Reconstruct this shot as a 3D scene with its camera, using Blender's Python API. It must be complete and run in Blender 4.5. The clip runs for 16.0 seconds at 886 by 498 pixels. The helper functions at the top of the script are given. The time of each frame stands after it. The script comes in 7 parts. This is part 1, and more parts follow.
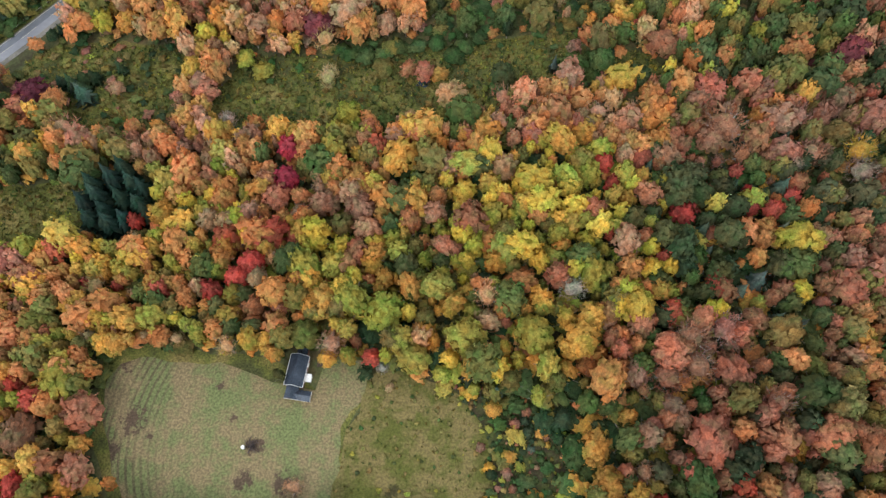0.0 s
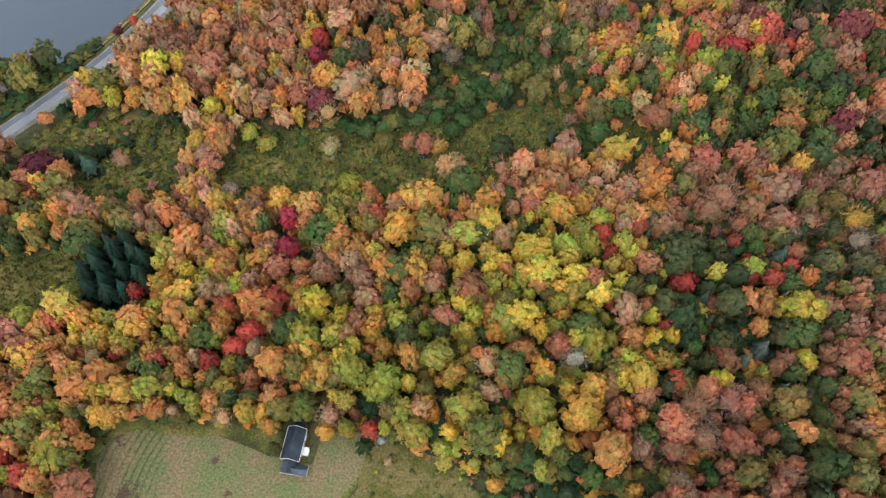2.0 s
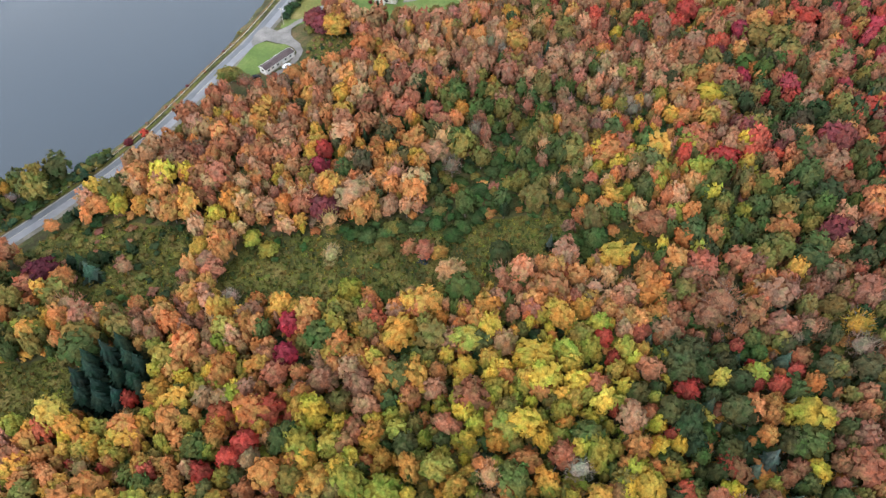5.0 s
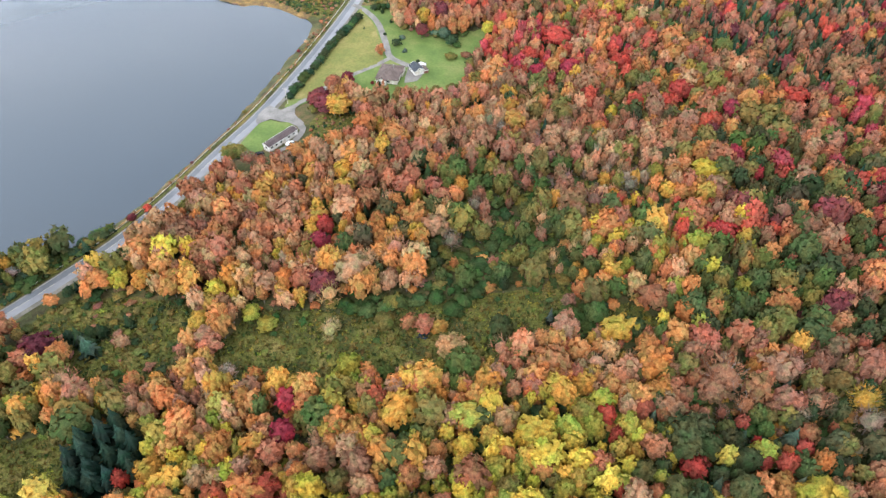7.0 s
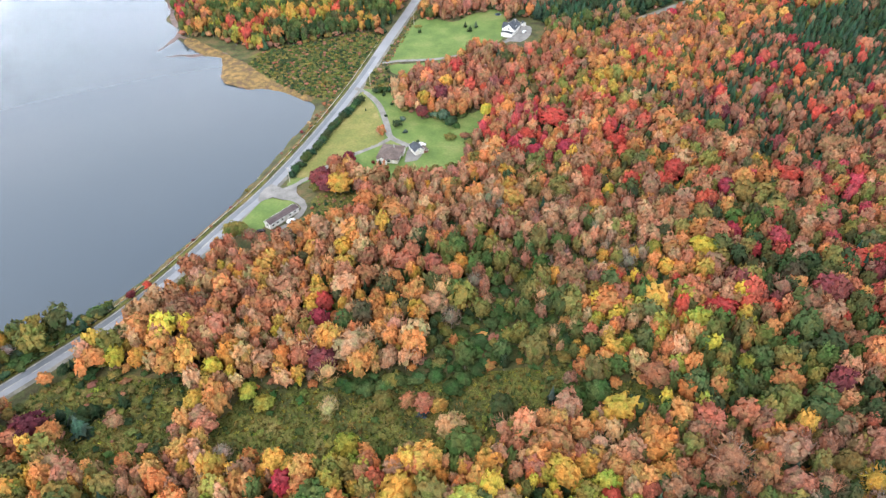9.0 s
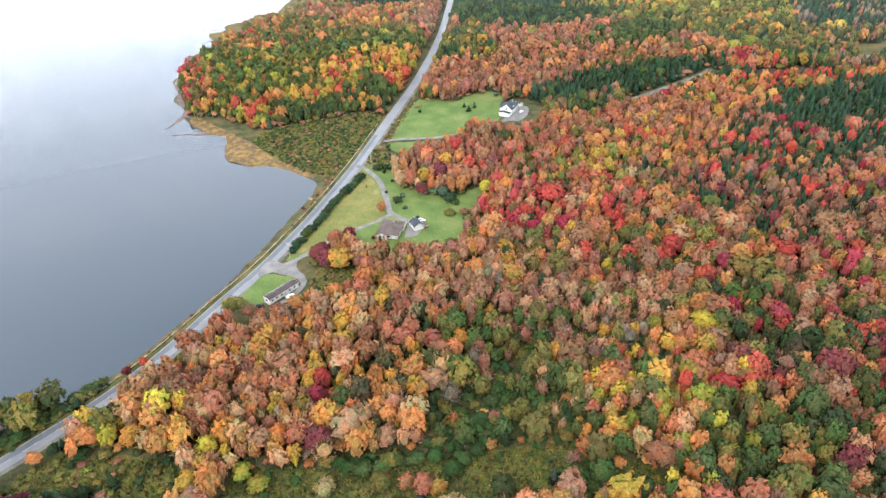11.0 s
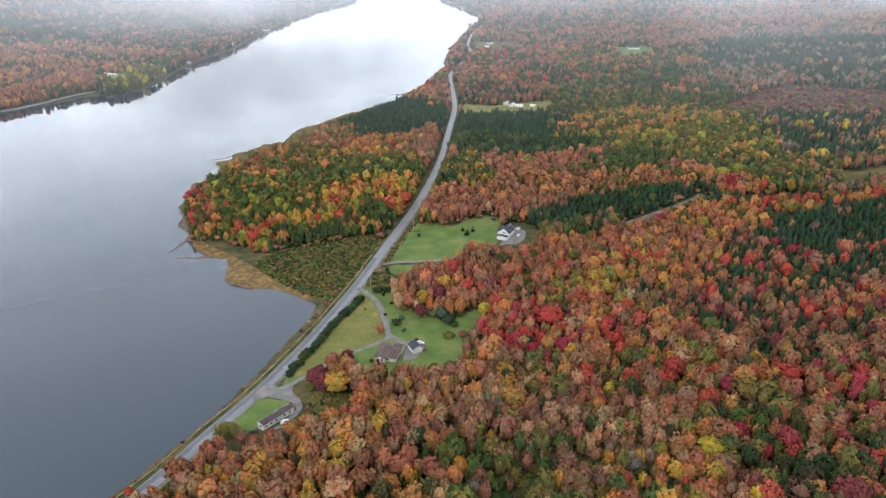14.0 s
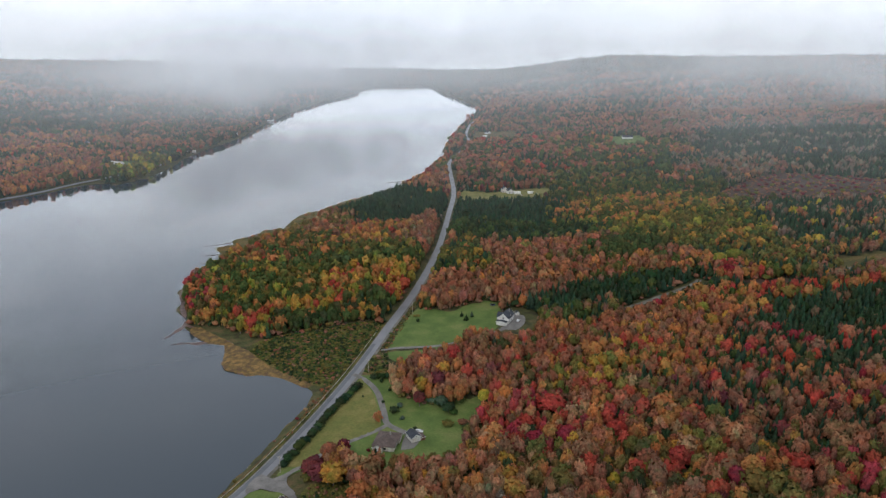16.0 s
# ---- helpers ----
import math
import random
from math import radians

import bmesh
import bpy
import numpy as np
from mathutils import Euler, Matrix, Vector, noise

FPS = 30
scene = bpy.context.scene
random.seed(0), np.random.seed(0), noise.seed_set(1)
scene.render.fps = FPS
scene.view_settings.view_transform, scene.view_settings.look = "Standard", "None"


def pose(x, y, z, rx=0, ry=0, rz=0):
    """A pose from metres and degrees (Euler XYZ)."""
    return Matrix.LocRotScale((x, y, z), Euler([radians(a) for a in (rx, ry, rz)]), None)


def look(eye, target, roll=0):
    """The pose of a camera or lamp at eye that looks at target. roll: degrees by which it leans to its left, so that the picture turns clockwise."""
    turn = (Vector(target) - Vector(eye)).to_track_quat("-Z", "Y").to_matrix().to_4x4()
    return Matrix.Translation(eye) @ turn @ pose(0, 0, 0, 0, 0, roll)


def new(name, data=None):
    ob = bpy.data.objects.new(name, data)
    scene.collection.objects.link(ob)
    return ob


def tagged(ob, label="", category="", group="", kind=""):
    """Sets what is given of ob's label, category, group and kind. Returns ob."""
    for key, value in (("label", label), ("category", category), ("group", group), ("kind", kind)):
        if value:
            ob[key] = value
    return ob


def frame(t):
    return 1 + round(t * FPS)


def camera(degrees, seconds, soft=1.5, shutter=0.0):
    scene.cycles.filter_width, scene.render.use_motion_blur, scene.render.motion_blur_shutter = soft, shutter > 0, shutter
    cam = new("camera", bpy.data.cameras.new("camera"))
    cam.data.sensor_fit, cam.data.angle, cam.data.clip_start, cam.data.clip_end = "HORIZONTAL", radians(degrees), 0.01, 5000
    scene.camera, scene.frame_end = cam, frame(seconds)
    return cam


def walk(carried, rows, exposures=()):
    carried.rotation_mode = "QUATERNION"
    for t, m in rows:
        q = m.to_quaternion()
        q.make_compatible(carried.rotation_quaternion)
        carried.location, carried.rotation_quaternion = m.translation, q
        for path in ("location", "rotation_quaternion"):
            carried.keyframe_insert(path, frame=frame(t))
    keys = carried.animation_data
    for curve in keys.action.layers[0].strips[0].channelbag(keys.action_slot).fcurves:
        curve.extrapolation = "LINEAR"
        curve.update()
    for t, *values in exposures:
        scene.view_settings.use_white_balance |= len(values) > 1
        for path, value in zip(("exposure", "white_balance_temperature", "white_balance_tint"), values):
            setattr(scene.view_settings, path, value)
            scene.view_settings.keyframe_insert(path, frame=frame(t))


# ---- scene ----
cam = camera(64.75, 16.0, soft=1.4)
PATH = [
    (0.0, pose(0, 0, 210, 24.01, -0.06, 0.01)),
    (0.5, pose(0, 0, 210, 25.45, -0.05, -0.01)),
    (1.0, pose(0, 0, 210, 26.87, -0.04, -0.03)),
    (1.5, pose(0, 0, 210, 28.30, -0.03, -0.04)),
    (2.0, pose(0, 0, 210, 29.70, -0.02, -0.06)),
    (2.5, pose(0, 0, 210, 31.12, -0.01, -0.08)),
    (3.0, pose(0, 0, 210, 32.54, 0.00, -0.09)),
    (3.5, pose(0, 0, 210, 33.97, 0.01, -0.11)),
    (4.0, pose(0, 0, 210, 35.38, 0.02, -0.13)),
    (6.5, pose(0, 0, 210, 42.87, 0.06, -0.20)),
    (7.0, pose(0, 0, 210, 44.38, 0.06, -0.21)),
    (7.5, pose(0, 0, 210, 45.91, 0.07, -0.23)),
    (8.0, pose(0, 0, 210, 47.48, 0.07, -0.24)),
    (8.5, pose(0, 0, 210, 49.11, 0.08, -0.25)),
    (9.0, pose(0, 0, 210, 50.67, 0.08, -0.27)),
    (11.5, pose(0, 0, 210, 58.40, 0.10, -0.34)),
    (12.0, pose(0, 0, 210, 60.02, 0.10, -0.36)),
    (12.5, pose(0, 0, 210, 61.68, 0.10, -0.38)),
    (13.0, pose(0, 0, 210, 63.37, 0.10, -0.39)),
    (13.5, pose(0, 0, 210, 65.10, 0.10, -0.41)),
    (14.0, pose(0, 0, 210, 66.82, 0.10, -0.43)),
    (14.5, pose(0, 0, 210, 68.54, 0.10, -0.45)),
    (15.0, pose(0, 0, 210, 70.30, 0.10, -0.47)),
    (15.5, pose(0, 0, 210, 72.05, 0.10, -0.49)),
    (16.0, pose(0, 0, 210, 73.80, 0.10, -0.51)),
]
EXPOSURES = [(0.0, 1.04, 6150, 10), (4.0, 1.06, 6150, 10), (7.0, 1.4, 6150, 10), (9.0, 1.46, 6150, 10), (11.5, 1.36, 6150, 10), (12.5, 1.0, 6150, 10), (13.5, 0.68, 6150, 10), (14.5, 0.3, 6200, 10), (16.0, -0.28, 6250, 10)]
walk(cam, PATH, EXPOSURES)

# ---- sky and light: a low overcast ----
world = bpy.data.worlds.new("overcast_sky")
scene.world = world
world.use_nodes = True
wn, wl = world.node_tree.nodes, world.node_tree.links
wn.clear()
sky = wn.new("ShaderNodeTexSky")
sky.sky_type, sky.sun_disc = "NISHITA", False
sky.sun_elevation, sky.sun_rotation = radians(48), radians(200)
sky_bg = wn.new("ShaderNodeBackground")
sky_bg.inputs["Strength"].default_value = 0.08
cloud_bg = wn.new("ShaderNodeBackground")
cloud_bg.inputs["Strength"].default_value = 0.95
sky_co = wn.new("ShaderNodeTexCoord")
sky_map = wn.new("ShaderNodeMapping")
sky_map.inputs["Scale"].default_value = (1.6, 1.6, 4.0)
sky_noise = wn.new("ShaderNodeTexNoise")
sky_noise.inputs["Scale"].default_value = 1.4
sky_noise.inputs["Detail"].default_value = 1.5
sky_noise.inputs["Roughness"].default_value = 0.5
sky_ramp = wn.new("ShaderNodeValToRGB")
sky_ramp.color_ramp.elements[0].position = 0.3
sky_ramp.color_ramp.elements[0].color = (0.68, 0.74, 0.82, 1)
sky_ramp.color_ramp.elements[1].position = 0.72
sky_ramp.color_ramp.elements[1].color = (0.96, 0.97, 0.98, 1)
sky_mix = wn.new("ShaderNodeMixShader")
sky_mix.inputs[0].default_value = 0.93
sky_out = wn.new("ShaderNodeOutputWorld")
wl.new(sky.outputs[0], sky_bg.inputs["Color"])
wl.new(sky_co.outputs["Generated"], sky_map.inputs["Vector"])
wl.new(sky_map.outputs[0], sky_noise.inputs["Vector"])
wl.new(sky_noise.outputs[0], sky_ramp.inputs[0])
sky_parts = wn.new("ShaderNodeSeparateXYZ")
sky_rise = wn.new("ShaderNodeValToRGB")
rise = sky_rise.color_ramp.elements
rise[0].position, rise[0].color = 0.0, (1.6, 1.6, 1.6, 1)
rise[1].position, rise[1].color = 1.0, (0.80, 0.80, 0.80, 1)
for at, v in ((0.06, 2.4), (0.13, 3.3), (0.2, 3.4), (0.3, 2.1), (0.4, 1.5), (0.5, 1.2), (0.62, 1.05)):
    rise.new(at).color = (v, v, v, 1)
sky_grade = wn.new("ShaderNodeMix")
sky_grade.data_type, sky_grade.blend_type = "RGBA", "MULTIPLY"
sky_grade.inputs[0].default_value = 1.0
wl.new(sky_co.outputs["Generated"], sky_parts.inputs[0])
wl.new(sky_parts.outputs["Z"], sky_rise.inputs[0])
wl.new(sky_ramp.outputs[0], sky_grade.inputs[6])
wl.new(sky_rise.outputs[0], sky_grade.inputs[7])
wl.new(sky_grade.outputs[2], cloud_bg.inputs["Color"])
wl.new(sky_bg.outputs[0], sky_mix.inputs[1])
wl.new(cloud_bg.outputs[0], sky_mix.inputs[2])
wl.new(sky_mix.outputs[0], sky_out.inputs[0])

sun_data = bpy.data.lights.new("sun", "SUN")
sun_data.energy, sun_data.angle, sun_data.color = 0.9, radians(16), (1.0, 0.96, 0.9)
sun = new("sun", sun_data)
sun.matrix_world = look((-60, -160, 190), (0, 0, 0))


# ---- lie of the land ----
SHORE_EAST = [(-420, -300), (-330, 0), (-260, 110), (-200, 180), (-182, 199), (-163, 201), (-148, 211), (-140, 221), (-125, 250),
              (-108.5, 286), (-95.5, 328), (-78, 385), (-77, 398), (-94, 413), (-122, 425), (-142, 434), (-153, 456), (-153, 474), (-168, 482),
              (-179, 493), (-197, 508), (-205, 525), (-217, 553), (-225, 576), (-234, 620), (-229, 635), (-218, 674), (-221, 705), (-238, 731),
              (-216, 741), (-228, 760), (-209, 779), (-205, 808), (-184, 808), (-181, 834), (-175, 877), (-152, 914), (-124, 972), (-96, 1010),
              (-66, 1056), (-48, 1085), (-6, 1229), (14, 1400), (16, 1501), (50, 1775), (115, 2221), (151, 2536), (66, 3057), (-20, 3786), (-40, 4020)]
SHORE_WEST = [(-330, 3960), (-385, 3640), (-376, 3335), (-453, 2820), (-482, 2443), (-486, 2003), (-469, 1701), (-474, 1596), (-490, 1486), (-490, 1348),
              (-483, 1233), (-482, 1148), (-508, 1094), (-551, 1106), (-580, 1029), (-612, 971), (-660, 850), (-690, 700), (-800, 200), (-900, -300)]
ROAD_LINE = [(-300, 20), (-245, 80), (-200, 128), (-163, 171), (-151, 186), (-136, 206), (-121, 233), (-104.5, 271), (-91, 301),
             (-72, 357), (-54, 423), (-38.5, 494), (-18.5, 585), (0.6, 711), (15.6, 882), (24.4, 1009), (22.6, 1177), (22, 1266),
             (31, 1333), (58, 1472), (73, 1600), (70, 1684), (84, 1867), (106, 2011), (150, 2250)]


def spline(points, step):
    """Points of a smooth curve through the given ones, about step metres apart."""
    p = np.array([points[0], *points, points[-1]], float)
    out = []
    for a, b, c, d in zip(p, p[1:], p[2:], p[3:]):
        n = max(1, int(np.linalg.norm(c - b) / step))
        u = (np.arange(n) / n)[:, None]
        out.append(0.5 * (2 * b + (c - a) * u + (2 * a - 5 * b + 4 * c - d) * u ** 2 + (3 * b - a - 3 * c + d) * u ** 3))
    return np.vstack([*out, p[-1:]])


def line_distance(x, y, points):
    best = np.full(np.shape(x), 1e12)
    for (ax, ay), (bx, by) in zip(points[:-1], points[1:]):
        dx, dy = bx - ax, by - ay
        u = np.clip(((x - ax) * dx + (y - ay) * dy) / (dx * dx + dy * dy + 1e-12), 0, 1)
        best = np.minimum(best, (x - ax - u * dx) ** 2 + (y - ay - u * dy) ** 2)
    return np.sqrt(best)


def inside(x, y, points):
    hit = np.zeros(np.shape(x), bool)
    for (ax, ay), (bx, by) in zip(points, [*points[1:], points[0]]):
        if ay != by:
            hit ^= ((ay > y) != (by > y)) & (x < (bx - ax) * (y - ay) / (by - ay) + ax)
    return hit


ROAD = spline(ROAD_LINE, 9.0)
LAKE = [tuple(p) for p in spline(SHORE_EAST, 9.0)] + SHORE_WEST


def shore(x, y):
    """Distance from the water's edge: positive on land."""
    x, y = np.asarray(x, float), np.asarray(y, float)
    d = line_distance(x, y, [*LAKE, LAKE[0]])
    return np.where(inside(x, y, LAKE), -d, d)


def land(x, y):
    """Height of the ground over the lake's water."""
    x, y = np.asarray(x, float), np.asarray(y, float)
    d = shore(x, y)
    wiggle = 1.4 * np.sin(x * 0.13 + 1.3 * np.sin(y * 0.09)) + 0.8 * np.sin(y * 0.19 + x * 0.12)
    marsh = np.clip((y - 395) / 25, 0, 1) * np.clip((1200 - y) / 100, 0, 1) * (x < 0)
    reach = 5 + 19 * marsh
    dd = d + wiggle * (0.5 + 1.5 * marsh)
    up = np.maximum(dd, 0)
    hill = 128 * (1 - np.exp(-(up / 1500) ** 1.5))
    roll = (1.6 * np.sin(x * 0.021 + 0.7) * np.sin(y * 0.017 + 0.4) + 6 * np.sin(x * 0.0041) * np.sin(y * 0.0033 + 1)) * np.clip(up / 200, 0, 1)
    hill = np.maximum(hill, 126 * np.clip((y - 3500) / 1100, 0, 1) ** 1.3 * np.clip(up / 260, 0, 1) * np.clip((x - 150) / 1000, 0, 1) ** 0.8)
    h = np.where(dd > 0, 3.4 * (1 - np.exp(-up / reach)) + hill + roll, np.maximum(-3, 0.25 * dd))
    r = line_distance(x, y, ROAD)
    k = np.clip((r - 5.5) / 12, 0, 1)
    k = k * k * (3 - 2 * k)
    near = np.where((d > -1) & (y < 2300), 1 - k, 0)
    return h + (3.2 - h) * near * np.clip((d + 1) / 5, 0, 1)


# ---- materials ----
def rgb(r, g, b, k=1.0):
    """Linear colour from display values 0 to 255."""
    return tuple(k * (c / 255 / 12.92 if c <= 10 else ((c / 255 + 0.055) / 1.055) ** 2.4) for c in (r, g, b))


def surface(name, low, high, scale, rough=0.9, fine=None, bump=0.0, metal=0.0, third=None, stretch=(1, 1, 1), grit=(0.5, 1.2)):
    """A two-scale mottled surface; scales in metres of world space."""
    m = bpy.data.materials.new(name)
    m.use_nodes = True
    n, l = m.node_tree.nodes, m.node_tree.links
    b = n["Principled BSDF"]
    b.inputs["Roughness"].default_value, b.inputs["Metallic"].default_value = rough, metal
    b.inputs["Specular IOR Level"].default_value = 0.25
    geo, mp = n.new("ShaderNodeNewGeometry"), n.new("ShaderNodeMapping")
    mp.inputs["Scale"].default_value = stretch
    l.new(geo.outputs["Position"], mp.inputs["Vector"])
    big, small = n.new("ShaderNodeTexNoise"), n.new("ShaderNodeTexNoise")
    for t, s, d in ((big, 1 / scale, 5), (small, 1 / (fine or scale / 9), 3)):
        t.inputs["Scale"].default_value, t.inputs["Detail"].default_value = s, d
        l.new(mp.outputs[0], t.inputs["Vector"])
    ramp = n.new("ShaderNodeValToRGB")
    e = ramp.color_ramp.elements
    e[0].position, e[0].color = 0.36, (*low, 1)
    e[1].position, e[1].color = 0.66, (*high, 1)
    if third:
        x = e.new(0.5)
        x.color = (*third, 1)
    l.new(big.outputs[0], ramp.inputs[0])
    mix = n.new("ShaderNodeMix")
    mix.data_type, mix.blend_type = "RGBA", "MULTIPLY"
    mix.inputs[0].default_value = 0.75
    r2 = n.new("ShaderNodeValToRGB")
    r2.color_ramp.elements[0].position, r2.color_ramp.elements[0].color = 0.3, (grit[0],) * 3 + (1,)
    r2.color_ramp.elements[1].position, r2.color_ramp.elements[1].color = 0.7, (grit[1],) * 3 + (1,)
    l.new(small.outputs[0], r2.inputs[0])
    l.new(ramp.outputs[0], mix.inputs[6])
    l.new(r2.outputs[0], mix.inputs[7])
    l.new(mix.outputs[2], b.inputs["Base Color"])
    if bump:
        bp = n.new("ShaderNodeBump")
        bp.inputs["Strength"].default_value, bp.inputs["Distance"].default_value = 0.6, bump
        l.new(small.outputs[0], bp.inputs["Height"])
        l.new(bp.outputs[0], b.inputs["Normal"])
    return m


def grassland(name, dry, green, soil, scale, patches=(), rows=None):
    """Rough grass that shifts between dry and green, with patches of bare soil and, where rows are given, rings left by mowing."""
    m = bpy.data.materials.new(name)
    m.use_nodes = True
    n, l = m.node_tree.nodes, m.node_tree.links
    b = n["Principled BSDF"]
    b.inputs["Roughness"].default_value, b.inputs["Specular IOR Level"].default_value = 0.95, 0.15
    geo, level = n.new("ShaderNodeNewGeometry"), n.new("ShaderNodeVectorMath")
    level.operation = "MULTIPLY"
    level.inputs[1].default_value = (1, 1, 0)
    l.new(geo.outputs["Position"], level.inputs[0])

    def noise(size, detail, rough=0.6):
        t = n.new("ShaderNodeTexNoise")
        t.inputs["Scale"].default_value, t.inputs["Detail"].default_value, t.inputs["Roughness"].default_value = 1 / size, detail, rough
        l.new(level.outputs[0], t.inputs["Vector"])
        return t.outputs[0]

    def graded(value, lo, hi, a, c):
        r = n.new("ShaderNodeMapRange")
        r.interpolation_type = "SMOOTHSTEP"
        for key, v in (("From Min", lo), ("From Max", hi), ("To Min", a), ("To Max", c)):
            r.inputs[key].default_value = v
        l.new(value, r.inputs["Value"])
        return r.outputs[0]

    def blend(kind, factor, a, c):
        x = n.new("ShaderNodeMix")
        x.data_type, x.blend_type = "RGBA", kind
        for socket, v in ((x.inputs[0], factor), (x.inputs[6], a), (x.inputs[7], c)):
            if isinstance(v, tuple):
                socket.default_value = (*v, 1)
            elif isinstance(v, float):
                socket.default_value = v
            else:
                l.new(v, socket)
        return x.outputs[2]

    def maths(kind, a, c):
        x = n.new("ShaderNodeMath")
        x.operation = kind
        for socket, v in zip(x.inputs, (a, c)):
            if isinstance(v, float):
                socket.default_value = v
            else:
                l.new(v, socket)
        return x.outputs[0]

    broad, mid, fine = noise(scale, 5, 0.65), noise(scale / 4.5, 4, 0.7), noise(0.7, 3, 0.7)
    colour = blend("MIX", graded(maths("ADD", maths("MULTIPLY", broad, 0.85), maths("MULTIPLY", mid, 0.15)), 0.42, 0.58, 0.0, 1.0), dry, green)
    bare = graded(mid, 0.62, 0.78, 0.0, 0.55)
    for x, y, r in patches:
        far = n.new("ShaderNodeVectorMath")
        far.operation = "DISTANCE"
        far.inputs[1].default_value = (x, y, 0)
        l.new(level.outputs[0], far.inputs[0])
        reach = maths("SUBTRACT", maths("SUBTRACT", maths("MULTIPLY", noise(2.6, 5, 0.75), 5.0), 1.6), maths("DIVIDE", far.outputs["Value"], float(r)))
        bare = maths("MAXIMUM", bare, graded(reach, 0.05, 0.5, 0.0, 0.95))
    if rows:
        shift, wave = n.new("ShaderNodeVectorMath"), n.new("ShaderNodeTexWave")
        shift.operation = "SUBTRACT"
        shift.inputs[1].default_value = (rows[0], rows[1], 0)
        l.new(level.outputs[0], shift.inputs[0])
        wave.wave_type, wave.rings_direction = "RINGS", "Z"
        for key, v in (("Scale", 0.314 / rows[2]), ("Distortion", 0.9), ("Detail", 2.0), ("Detail Scale", 0.5)):
            wave.inputs[key].default_value = v
        l.new(shift.outputs[0], wave.inputs["Vector"])
        away = n.new("ShaderNodeVectorMath")
        away.operation = "LENGTH"
        l.new(shift.outputs[0], away.inputs[0])
        bare = maths("MAXIMUM", bare, maths("MULTIPLY", graded(wave.outputs[1], 0.5, 0.9, 0.0, 0.9), maths("MULTIPLY", graded(away.outputs["Value"], rows[3] * 0.5, rows[3], 0.0, 0.9), graded(broad, 0.4, 0.6, 0.3, 1.0))))
    colour = blend("MIX", bare, colour, soil)
    grit = graded(fine, 0.3, 0.7, 0.62, 1.3)
    ground_tone = n.new("ShaderNodeCombineColor")
    for k in range(3):
        l.new(grit, ground_tone.inputs[k])
    l.new(blend("MULTIPLY", 1.0, colour, ground_tone.outputs[0]), b.inputs["Base Color"])
    bp = n.new("ShaderNodeBump")
    bp.inputs["Strength"].default_value, bp.inputs["Distance"].default_value = 0.6, 0.12
    l.new(fine, bp.inputs["Height"])
    l.new(bp.outputs[0], b.inputs["Normal"])
    return m


